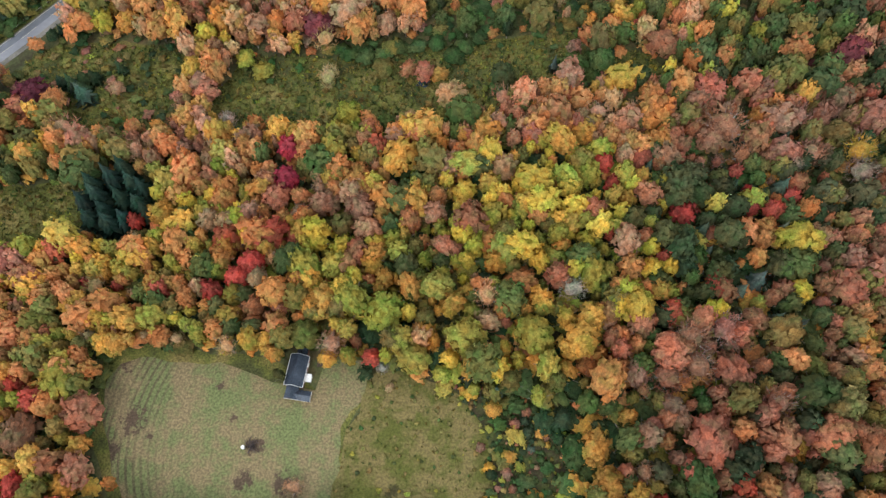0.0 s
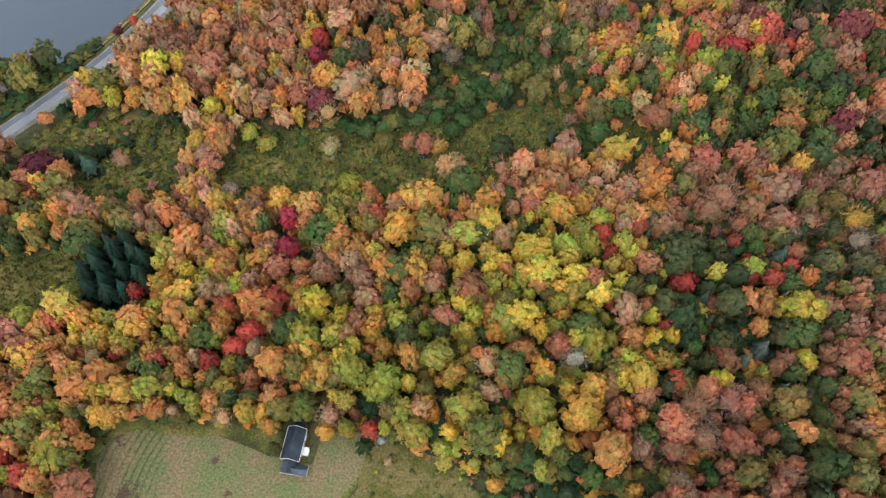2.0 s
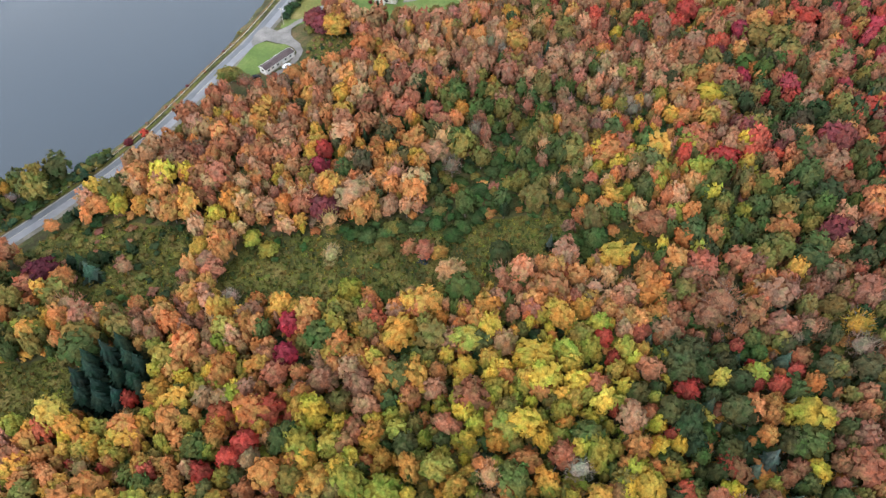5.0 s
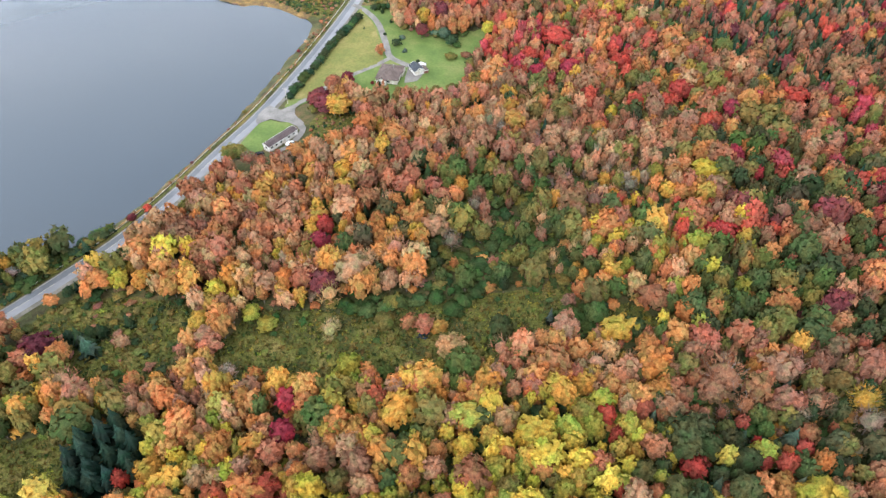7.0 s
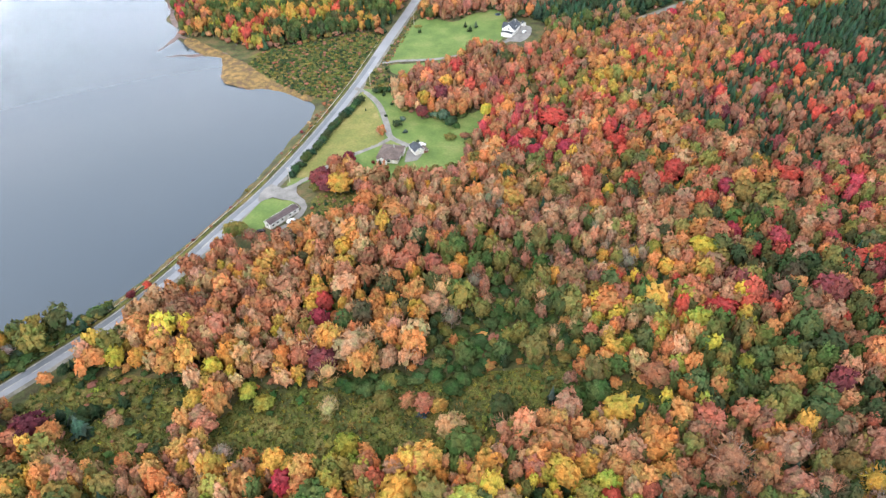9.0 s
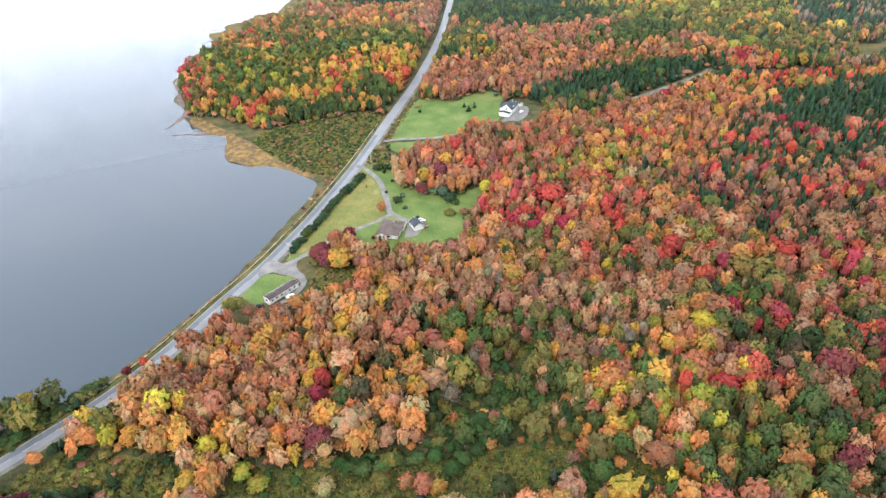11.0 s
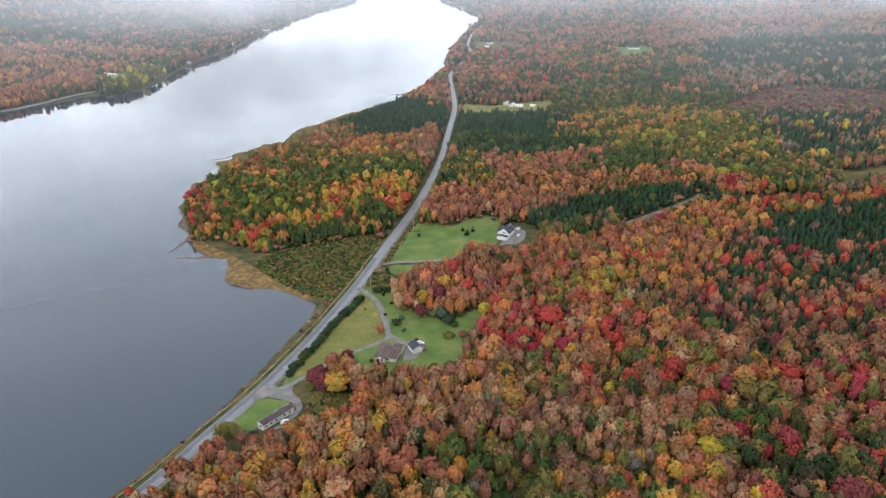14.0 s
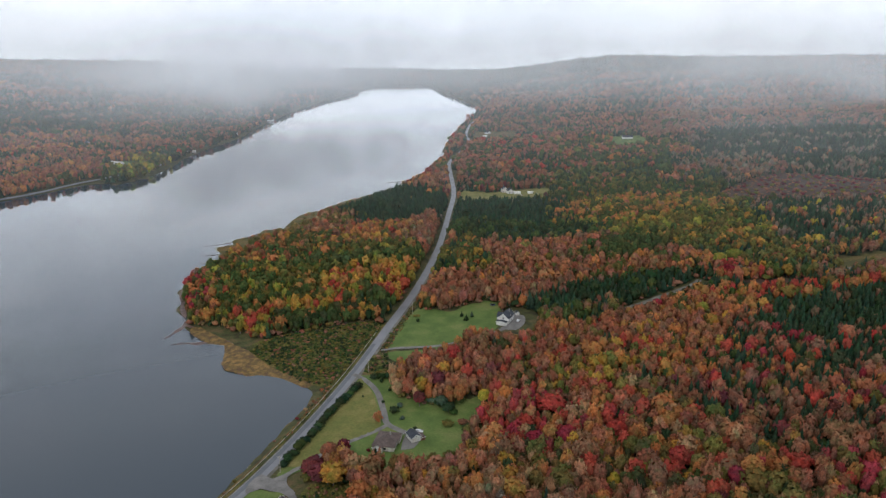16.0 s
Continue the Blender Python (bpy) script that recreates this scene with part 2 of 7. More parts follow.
def foliage(name, single):
    """Leaves: the tree's own colour, each clump a little different, light passing through."""
    m = bpy.data.materials.new(name)
    m.use_nodes = True
    n, l = m.node_tree.nodes, m.node_tree.links
    n.remove(n["Principled BSDF"])
    out = n["Material Output"]
    if single:
        col = n.new("ShaderNodeObjectInfo").outputs["Color"]
    else:
        a = n.new("ShaderNodeAttribute")
        a.attribute_name = "leaf"
        col = a.outputs["Color"]
    geo = n.new("ShaderNodeNewGeometry")
    ramp = n.new("ShaderNodeValToRGB")
    ramp.color_ramp.elements[0].color = (0.76, 0.79, 0.82, 1)
    ramp.color_ramp.elements[1].color = (1.22, 1.19, 1.13, 1)
    l.new(geo.outputs["Random Per Island"], ramp.inputs[0])
    mix = n.new("ShaderNodeMix")
    mix.data_type, mix.blend_type = "RGBA", "MULTIPLY"
    mix.inputs[0].default_value = 1.0
    turning, t_ramp, t_mix = n.new("ShaderNodeTexNoise"), n.new("ShaderNodeValToRGB"), n.new("ShaderNodeMix")
    turning.inputs["Scale"].default_value, turning.inputs["Detail"].default_value = 0.24, 2
    l.new(geo.outputs["Position"], turning.inputs["Vector"])
    e = t_ramp.color_ramp.elements
    e[0].position, e[0].color = 0.36, (1.14, 0.94, 0.84, 1)
    e[1].position, e[1].color = 0.66, (0.74, 1.0, 0.84, 1)
    e.new(0.5).color = (1, 1, 1, 1)
    t_mix.data_type, t_mix.blend_type = "RGBA", "MULTIPLY"
    t_mix.inputs[0].default_value = 1.0
    l.new(turning.outputs[0], t_ramp.inputs[0])
    l.new(col, t_mix.inputs[6])
    l.new(t_ramp.outputs[0], t_mix.inputs[7])
    grain, g_ramp, g_mix = n.new("ShaderNodeTexNoise"), n.new("ShaderNodeValToRGB"), n.new("ShaderNodeMix")
    grain.inputs["Scale"].default_value, grain.inputs["Detail"].default_value, grain.inputs["Roughness"].default_value = 1.5, 3, 0.75
    l.new(geo.outputs["Position"], grain.inputs["Vector"])
    e = g_ramp.color_ramp.elements
    e[0].position, e[0].color = 0.36, (0.68, 0.69, 0.7, 1)
    e[1].position, e[1].color = 0.64, (1.22, 1.21, 1.18, 1)
    g_mix.data_type, g_mix.blend_type = "RGBA", "MULTIPLY"
    g_mix.inputs[0].default_value = 1.0
    l.new(grain.outputs[0], g_ramp.inputs[0])
    l.new(t_mix.outputs[2], g_mix.inputs[6])
    l.new(g_ramp.outputs[0], g_mix.inputs[7])
    l.new(g_mix.outputs[2], mix.inputs[6])
    l.new(ramp.outputs[0], mix.inputs[7])
    d, t, s = n.new("ShaderNodeBsdfDiffuse"), n.new("ShaderNodeBsdfTranslucent"), n.new("ShaderNodeMixShader")
    s.inputs[0].default_value = 0.22
    l.new(mix.outputs[2], d.inputs[0])
    l.new(mix.outputs[2], t.inputs[0])
    l.new(d.outputs[0], s.inputs[1])
    l.new(t.outputs[0], s.inputs[2])
    l.new(s.outputs[0], out.inputs[0])
    return m


LEAF_ONE, LEAF_MASS = foliage("leaves", True), foliage("leaves_of_the_wood", False)
BARK = surface("grey_bark", rgb(92, 84, 76), rgb(140, 130, 120), 0.8, bump=0.02)
PALE_BARK = surface("pale_bark", rgb(116, 108, 102), rgb(150, 144, 138), 0.8, bump=0.02)
LITTER = surface("forest_floor", rgb(62, 58, 38), rgb(104, 88, 60), 9, fine=0.9, bump=0.3, third=rgb(76, 80, 46))
MEADOW = surface("rough_meadow", rgb(62, 64, 32), rgb(110, 98, 54), 9, fine=0.55, bump=0.25, third=rgb(86, 88, 38), grit=(0.28, 1.6))
PASTURE_GRASS = grassland("coarse_pasture_grass", rgb(106, 94, 58), rgb(78, 80, 36), rgb(60, 56, 34), 9, ((-13, 17, 2.6), (15, 22, 2.0)))
MOWN = grassland("mown_field", rgb(116, 102, 74), rgb(96, 102, 64), rgb(76, 62, 50), 10, ((-89, 36.5, 5.2), (-94.6, 54, 3.2), (-65, 46.8, 2.2), (-59.7, 37.3, 1.5), (-52.4, 29.2, 3.0), (-54.8, 20, 3.4), (-43, 18.5, 4.0), (-94, 28, 3.6), (-83.5, 32, 1.4), (-36, 55, 2.5)), (-40, 32, 2.1, 56))
SCRUB_EARTH = grassland("scrub_ground", rgb(64, 58, 42), rgb(70, 76, 40), rgb(46, 42, 34), 6)
LAWN = surface("lawn_grass", rgb(82, 102, 50), rgb(112, 120, 68), 14, fine=1.2, bump=0.03, third=rgb(94, 112, 56), grit=(0.74, 1.12))
DRY_LAWN = surface("dry_lawn_grass", rgb(104, 108, 56), rgb(134, 124, 76), 12, fine=1.2, bump=0.03, third=rgb(114, 112, 60), grit=(0.7, 1.14))
MARSH = surface("marsh_grass", rgb(92, 70, 52), rgb(142, 110, 66), 4, fine=0.8, bump=0.2, third=rgb(108, 90, 54), grit=(0.55, 1.25))
MARSH_OLIVE = surface("olive_marsh", rgb(78, 76, 42), rgb(118, 92, 58), 16, fine=1.6, bump=0.2, third=rgb(96, 88, 48))
MUD = surface("shore_mud", rgb(82, 66, 62), rgb(122, 98, 88), 4, rough=0.5, bump=0.04)
HEATHER = surface("brown_heath", rgb(60, 48, 42), rgb(92, 66, 56), 18, fine=2.5, bump=0.3, third=rgb(74, 58, 46))
ASPHALT = surface("worn_asphalt", rgb(112, 113, 118), rgb(128, 128, 132), 14, fine=1.6, rough=0.4, bump=0.01, third=rgb(120, 121, 125), grit=(0.88, 1.06))
PATCHED = surface("dark_asphalt", rgb(88, 91, 96), rgb(104, 106, 111), 14, fine=1.6, rough=0.5, grit=(0.88, 1.06))
GRAVEL = surface("gravel", rgb(112, 109, 106), rgb(136, 132, 128), 5, fine=0.6, bump=0.03, grit=(0.7, 1.1))
SHOULDER = surface("grassy_gravel", rgb(98, 95, 86), rgb(126, 121, 112), 6, fine=0.8, bump=0.03, grit=(0.7, 1.1))
EARTH = surface("bare_earth", rgb(62, 52, 46), rgb(98, 84, 70), 3, fine=0.5, bump=0.06)
PAINT = surface("road_paint", rgb(160, 156, 140), rgb(186, 182, 168), 2)
WHITE = surface("white_siding", rgb(214, 212, 206), rgb(236, 235, 230), 3, fine=0.3, rough=0.6)
CREAM = surface("cream_siding", rgb(196, 188, 176), rgb(220, 214, 204), 3, fine=0.3, rough=0.7)
BROWN_WALL = surface("weathered_red_boards", rgb(112, 72, 62), rgb(150, 104, 92), 2, fine=0.2)
SLATE_ROOF = surface("dark_metal_roof", rgb(40, 48, 58), rgb(58, 66, 76), 4, fine=0.5, rough=0.45, metal=0.2)
BROWN_ROOF = surface("brown_shingles", rgb(88, 77, 73), rgb(112, 98, 93), 3, fine=0.35, bump=0.02)
MAUVE_ROOF = surface("mauve_metal_roof", rgb(68, 57, 58), rgb(88, 75, 75), 5, fine=0.5, rough=0.6)
GREY_ROOF = surface("charcoal_shingles", rgb(56, 60, 67), rgb(78, 82, 89), 3, fine=0.35, bump=0.02)
POLE_WOOD = surface("weathered_pole_wood", rgb(158, 148, 134), rgb(188, 178, 164), 1.5)
RAIL_STEEL = surface("galvanised_steel", rgb(186, 182, 164), rgb(208, 204, 188), 2, rough=0.5, metal=0.1)
ROCK = surface("pale_rock", rgb(120, 116, 110), rgb(160, 156, 148), 1.2, bump=0.05)
BLACK_CAR = surface("black_car_paint", rgb(22, 24, 28), rgb(34, 36, 40), 2, rough=0.25)
WHITE_CAR = surface("white_car_paint", rgb(214, 216, 218), rgb(230, 231, 232), 2, rough=0.3)
TYRE = surface("tyre_rubber", rgb(26, 26, 27), rgb(40, 40, 41), 0.5)
DARK_WOOD = surface("charred_brush", rgb(50, 44, 42), rgb(92, 80, 74), 1.2, bump=0.05)
BLUE_TARP = surface("blue_pool_cover", rgb(60, 90, 130), rgb(80, 112, 150), 1.5, rough=0.5)

GLASS = bpy.data.materials.new("window_glass")
GLASS.use_nodes = True
gb = GLASS.node_tree.nodes["Principled BSDF"]
gb.inputs["Base Color"].default_value, gb.inputs["Roughness"].default_value = (0.03, 0.035, 0.04, 1), 0.06

WATER = bpy.data.materials.new("lake_water")
WATER.use_nodes = True
tn, tl = WATER.node_tree.nodes, WATER.node_tree.links
tb = tn["Principled BSDF"]
tb.inputs["Base Color"].default_value = (0.036, 0.050, 0.066, 1)
tb.inputs["Roughness"].default_value, tb.inputs["IOR"].default_value = 0.05, 1.5
w_geo, w_noise, w_bump = tn.new("ShaderNodeNewGeometry"), tn.new("ShaderNodeTexNoise"), tn.new("ShaderNodeBump")
w_noise.inputs["Scale"].default_value, w_noise.inputs["Detail"].default_value = 0.35, 4
w_bump.inputs["Strength"].default_value, w_bump.inputs["Distance"].default_value = 0.2, 0.03
tl.new(w_geo.outputs["Position"], w_noise.inputs["Vector"])
tl.new(w_noise.outputs[0], w_bump.inputs["Height"])
tl.new(w_bump.outputs[0], tb.inputs["Normal"])


# ---- meshes ----
def mesh_of(name, v, f, material=None):
    v, f = np.asarray(v, np.float32), np.asarray(f, np.int32)
    me = bpy.data.meshes.new(name)
    me.vertices.add(len(v))
    me.vertices.foreach_set("co", v.ravel())
    me.loops.add(f.size)
    me.loops.foreach_set("vertex_index", f.ravel())
    me.polygons.add(len(f))
    me.polygons.foreach_set("loop_start", np.arange(0, f.size, f.shape[1], dtype=np.int32))
    me.update(calc_edges=True)
    if material:
        me.materials.append(material)
    return me


def part(name, data, material, parent=None, label=""):
    """One mesh object from a bmesh or a mesh, under a thing or a part."""
    if isinstance(data, bmesh.types.BMesh):
        me = bpy.data.meshes.new(name)
        data.to_mesh(me)
        data.free()
        data = me
    if material and not data.materials:
        data.materials.append(material)
    ob = new(name, data)
    if parent:
        ob.parent = parent
    return tagged(ob, label=label)


def box(bm, x0, x1, y0, y1, z0, z1):
    vs = [bm.verts.new(p) for p in ((x0, y0, z0), (x1, y0, z0), (x1, y1, z0), (x0, y1, z0), (x0, y0, z1), (x1, y0, z1), (x1, y1, z1), (x0, y1, z1))]
    for i in ((3, 2, 1, 0), (4, 5, 6, 7), (0, 1, 5, 4), (1, 2, 6, 5), (2, 3, 7, 6), (3, 0, 4, 7)):
        bm.faces.new([vs[k] for k in i])
    return bm


def boxes(*rows):
    bm = bmesh.new()
    for r in rows:
        box(bm, *r)
    return bm


def drape(name, outline, material, lift, label, category, rough_edge=0.8, kind="structure", rounded=True):
    """A patch of ground cover laid on the land."""
    pts = spline([*outline, outline[0]], 4.0)[:-1] if rounded else np.array(outline, float)
    rng = np.random.default_rng(len(pts) * 7 + int(abs(pts[0][0])))
    pts = pts + rng.normal(0, rough_edge * 0.5, pts.shape)
    bm = bmesh.new()
    face = bm.faces.new([bm.verts.new((x, y, 0)) for x, y in pts])
    bmesh.ops.triangulate(bm, faces=[face])
    for _ in range(7):
        long = [e for e in bm.edges if e.calc_length() > 6.5]
        if not long:
            break
        bmesh.ops.subdivide_edges(bm, edges=long, cuts=1)
        bmesh.ops.triangulate(bm, faces=bm.faces[:])
    xy = np.array([v.co[:2] for v in bm.verts])
    for v, z in zip(bm.verts, land(xy[:, 0], xy[:, 1])):
        v.co.z = z + lift
    bmesh.ops.recalc_face_normals(bm, faces=bm.faces[:])
    if sum(f.normal.z for f in bm.faces) < 0:
        bmesh.ops.reverse_faces(bm, faces=bm.faces[:])
    ob = part(name, bm, material)
    return tagged(ob, label, category, kind=kind)


def ribbon(name, line, width, material, lift, label="", category="", offset=0.0, parent=None, step=4.0, dash=None, flat=None, ragged=0.0):
    """A strip that follows a line over the land; dash: metres on and off."""
    p = spline(line, step) if not isinstance(line, np.ndarray) else line
    t = np.gradient(p, axis=0)
    t /= np.linalg.norm(t, axis=1)[:, None] + 1e-9
    nrm = np.stack([t[:, 1], -t[:, 0]], 1)
    rag = np.random.default_rng(int(width * 100))
    wa, wb = (ragged * np.convolve(rag.normal(0, 1, len(p) + 4), np.ones(5) / 2.2, "valid") for _ in range(2))
    a, b = p + nrm * (offset - width / 2 + wa)[:, None], p + nrm * (offset + width / 2 + wb)[:, None]
    za, zb = land(a[:, 0], a[:, 1]), land(b[:, 0], b[:, 1])
    if flat is not None:
        za, zb = np.full(len(p), flat), np.full(len(p), flat)
    v = np.concatenate([np.c_[a, za + lift], np.c_[b, zb + lift]])
    k, n = np.arange(len(p) - 1), len(p)
    if dash:
        s = np.concatenate([[0], np.cumsum(np.linalg.norm(np.diff(p, axis=0), axis=1))])[:-1]
        k = k[(s % sum(dash)) < dash[0]]
    f = np.stack([k, k + n, k + n + 1, k + 1], 1)
    ob = part(name, mesh_of(name, v, f), material, parent)
    return tagged(ob, label, category, kind="" if parent else "structure")


# ---- plan: outlines of open ground ----
FIELD = [(-86, 12), (-95.5, 29.7), (-98.5, 40.9), (-97.9, 52.9), (-90.5, 55.8), (-76.5, 54.3), (-60.8, 52.4), (-50.3, 49), (-46, 47), (-36.5, 45), (-35.5, 52), (-23.7, 53.3), (-21.7, 45), (-27.5, 33.7), (-31, 12), (-60, 4)]
PASTURE = [(-31, 10), (-27.5, 33.7), (-21.7, 45), (-22, 50), (-10.3, 50), (-0.4, 45), (7.5, 40), (12, 30), (13.4, 22), (12, 10), (0, 2)]
SCRUB_SLOPE = [(-2, 47), (8, 46), (17, 43), (26, 36), (31, 27), (34, 8), (10, 5), (12, 15), (13, 22.6), (11.6, 31), (7, 39.5)]
BRUSH_MEADOW = [(-153, 168), (-140, 175), (-98.5, 174), (-91.5, 163), (-92, 147.5), (-97, 134), (-121, 134), (-137, 140), (-151, 152)]
LONG_MEADOW = [(-73, 168), (-56, 169), (-34.5, 167), (10, 173), (47, 174), (45, 156), (24, 146), (9.5, 138), (-16.5, 136), (-44, 134), (-77, 137), (-81, 150)]
SMALL_MEADOW = [(57.6, 162), (68.5, 166), (77, 158), (73.5, 150.5), (61, 148.6)]
WEST_MEADOW = [(-152, 88), (-154, 113), (-137.6, 115), (-123, 117), (-118, 100), (-124, 92), (-138, 88)]
SHRUB_HEATH = [(-90, 413), (-134, 456), (-127, 478), (-92, 491), (-62, 504), (-42, 503), (-45, 492), (-53, 457), (-61, 425), (-67, 402)]
LAWN_A = [(-50, 416), (-59, 381), (-71, 342), (-81, 305), (-70, 308), (-64, 319), (-54, 322), (-44, 308), (-25, 306), (-3, 306), (12, 316), (15, 335), (26, 362),
          (25, 381), (8, 369), (-7, 374), (-23, 379), (-29, 396), (-29, 412), (-42, 415)]
LAWN_B = [(-98.5, 271), (-95.1, 281.5), (-90.8, 291.8), (-86.3, 293.4), (-81, 291.4), (-74.5, 290.8), (-73, 286), (-86, 268), (-93, 262), (-98, 263)]
LAWN_C = [(-35, 456.5), (-19, 526), (10, 518), (24, 531), (45, 539), (50.5, 519.5), (44, 482), (28, 464), (12, 453)]
LAWN_D = [(-35, 449.5), (7, 451), (4, 438), (-29, 435)]
TRAILER_LOT = [(-101, 268), (-96, 280), (-89, 296), (-90, 306), (-80, 305), (-70, 313), (-68, 302), (-64, 299), (-42, 297), (-40, 284), (-52, 268), (-60, 262), (-70, 255), (-80, 248), (-92, 246), (-104, 258)]
CABIN_LOT = [(-47.5, 39), (-34.5, 39), (-34.5, 53), (-37.5, 59), (-46, 59)]
HOUSE_LOT = [(38, 488), (34, 460), (60, 454), (76, 478), (78, 512), (60, 524)]
SCRUB = [(-52, 418), (-46, 448), (-12, 448), (-12, 432), (-25, 424), (-25, 404), (-44, 404)]
TRACK_EDGE = [(136, 506), (224, 566), (232, 550), (146, 488)]
CLEARING = [(366, 910), (458, 1001), (527, 1026), (615, 940), (559, 816), (433, 833), (362, 830)]
FAR_YARD = [(30, 922), (36, 1006), (77, 992), (106, 1000), (162, 1006), (160, 925), (94, 912)]
HILL_YARD = [(356, 1395), (380, 1535), (445, 1535), (428, 1395)]
BEND_YARD = [(78, 1570), (94, 1750), (190, 1700), (175, 1565)]
SLOPE_YARD = [(-752, 1420), (-714, 1420), (-710, 1480), (-750, 1486)]
SPRUCE_STAND = [(-118, 98), (-112, 94), (-100, 93), (-93, 98), (-92, 108), (-97, 117), (-107, 120), (-116, 114), (-120, 106)]
HEATH_GAP = [(249, 546), (260, 555), (297, 553), (309, 542), (287, 529), (257, 526)]
WEST_YARD = [(-572, 1188), (-600, 1240), (-570, 1280), (-532, 1275), (-530, 1200)]
ROADSIDE = [(-52, 440), (-44, 448), (-34, 449), (-34, 457), (-18, 527), (-4, 600), (-18, 606), (-34, 528)]
DRIVE_EDGE = [(-40, 448), (-40, 459), (15, 464), (15, 447)]
TRACK_MOUTH = [(350, 566), (352, 598), (380, 604), (440, 618), (440, 590), (395, 574)]
POINT_MARSH = [(-240, 731), (-229, 762), (-211, 779), (-207, 808), (-186, 810), (-183, 834), (-177, 877), (-154, 914), (-126, 972), (-98, 1010), (-68, 1056), (-52, 1040), (-96, 958), (-126, 898), (-146, 858), (-150, 820), (-166, 780), (-187, 745), (-202, 700), (-218, 690)]
POINT_EDGE = [(-260, 700), (-250, 780), (-215, 850), (-170, 940), (-80, 1070), (-50, 1040), (-94, 955), (-124, 895), (-143, 856), (-147, 818), (-163, 778), (-184, 745), (-200, 698)]
FIELD_EDGE = [(-92, 10), (-100, 33), (-100, 56), (-82, 59.5), (-64, 56.5), (-50, 54), (-45, 50), (-90, 20)]
BAY_EDGE = [(-78, 398), (-104, 411), (-143, 434), (-157, 457), (-152, 480), (-127, 480), (-132, 457), (-88, 415)]
OPEN = [BAY_EDGE, SLOPE_YARD, SPRUCE_STAND, HEATH_GAP, SCRUB_SLOPE, POINT_EDGE, FIELD_EDGE, TRACK_MOUTH, POINT_MARSH, DRIVE_EDGE, FIELD, PASTURE, BRUSH_MEADOW, LONG_MEADOW, SMALL_MEADOW, WEST_MEADOW, SHRUB_HEATH, LAWN_A, LAWN_B, LAWN_C, LAWN_D, TRAILER_LOT, CABIN_LOT, HOUSE_LOT, SCRUB, TRACK_EDGE, CLEARING, FAR_YARD, HILL_YARD,
        BEND_YARD, WEST_YARD, ROADSIDE]
DRIVE_A = [(-55.5, 417), (-47.5, 410), (-38, 392), (-32, 368), (-29.3, 354), (-24, 347.5), (-17.3, 342)]
DRIVE_A2 = [(-29.2, 351), (-35, 345), (-50.3, 333), (-60, 324), (-68, 314), (-74, 308)]
DRIVE_B = [(-92, 300), (-83, 299.5), (-75.5, 295), (-70, 289)]
DRIVE_C = [(-40, 455), (1, 456), (15.3, 461), (38, 471), (54, 484)]
TRACK_A = [(140, 504), (148, 508), (171, 522.5), (210, 547), (222, 560)]
TRACK_B = [(420, 588), (400, 582), (383, 578.6), (357, 572), (340, 560)]
WEST_ROAD = [(-656, 905), (-620, 973), (-589, 1033), (-561, 1108), (-530, 1140), (-500, 1200), (-503, 1290)]
LANES = [(DRIVE_A, 3.6), (DRIVE_A2, 3), (DRIVE_B, 3.6), (DRIVE_C, 3.2), (TRACK_A, 5), (TRACK_B, 5), (WEST_ROAD, 9)]

# ---- ground, water, roads ----
def steps(lo, hi, step, growth, far_lo, far_hi):
    mid = list(np.arange(lo, hi + 0.1, step))
    s = step
    while mid[-1] < far_hi:
        s *= growth
        mid.append(mid[-1] + s)
    s = step
    while mid[0] > far_lo:
        s *= growth
        mid.insert(0, mid[0] - s)
    return np.array(mid)


gx, gy = steps(-240, 240, 5, 1.06, -4600, 4600), steps(0, 620, 5, 1.05, -900, 4850)
mx, my = np.meshgrid(gx, gy)
gz = land(mx.ravel(), my.ravel())
nx = len(gx)
i, j = np.meshgrid(np.arange(nx - 1), np.arange(len(gy) - 1))
k = (j * nx + i).ravel()
ground = part("ground", mesh_of("ground", np.c_[mx.ravel(), my.ravel(), gz], np.stack([k, k + 1, k + nx + 1, k + nx], 1)), LITTER)
ground.data.polygons.foreach_set("use_smooth", np.ones(len(ground.data.polygons), bool))
tagged(ground, "leaf-strewn forest floor on a hillside above the lake", "ground", kind="structure")

water = part("water", mesh_of("water", [(-1600, -700, 0), (700, -700, 0), (700, 4100, 0), (-1600, 4100, 0)], [(0, 1, 2, 3)]), WATER)
tagged(water, "calm grey lake water mirroring the overcast sky", "lake", kind="structure")

drape("field_margin", [(x + 3.5 * (-1 if x < -60 else 0.3), y + (4.0 if y > 45 else 0)) for x, y in FIELD], MEADOW, 0.06, "unmown dark grass round the hayfield", "grass", 1.2)
drape("field", FIELD, MOWN, 0.12, "mown pale green hayfield with brown patches", "field", 1.6)
drape("scrub_slope", SCRUB_SLOPE, SCRUB_EARTH, 0.1, "dark weedy ground under low scrub beside the pasture", "scrub", 1.6)
drape("pasture", PASTURE, PASTURE_GRASS, 0.15, "overgrown olive pasture beside the mown field", "pasture", 1.6)
for outline in (BRUSH_MEADOW, LONG_MEADOW, SMALL_MEADOW, WEST_MEADOW):
    drape("meadow", outline, MEADOW, 0.15, "rough olive meadow between belts of trees", "meadow", 1.5)
drape("brush_ground", [(-42, 297), (-63.5, 297), (-66, 290), (-65, 280), (-53, 276), (-41, 285)], MEADOW, 0.25, "brushy olive ground beside the drive", "brush", 1)
drape("heath", SHRUB_HEATH, MEADOW, 0.25, "brushy brown wet ground beside the road", "marsh", 1.5)
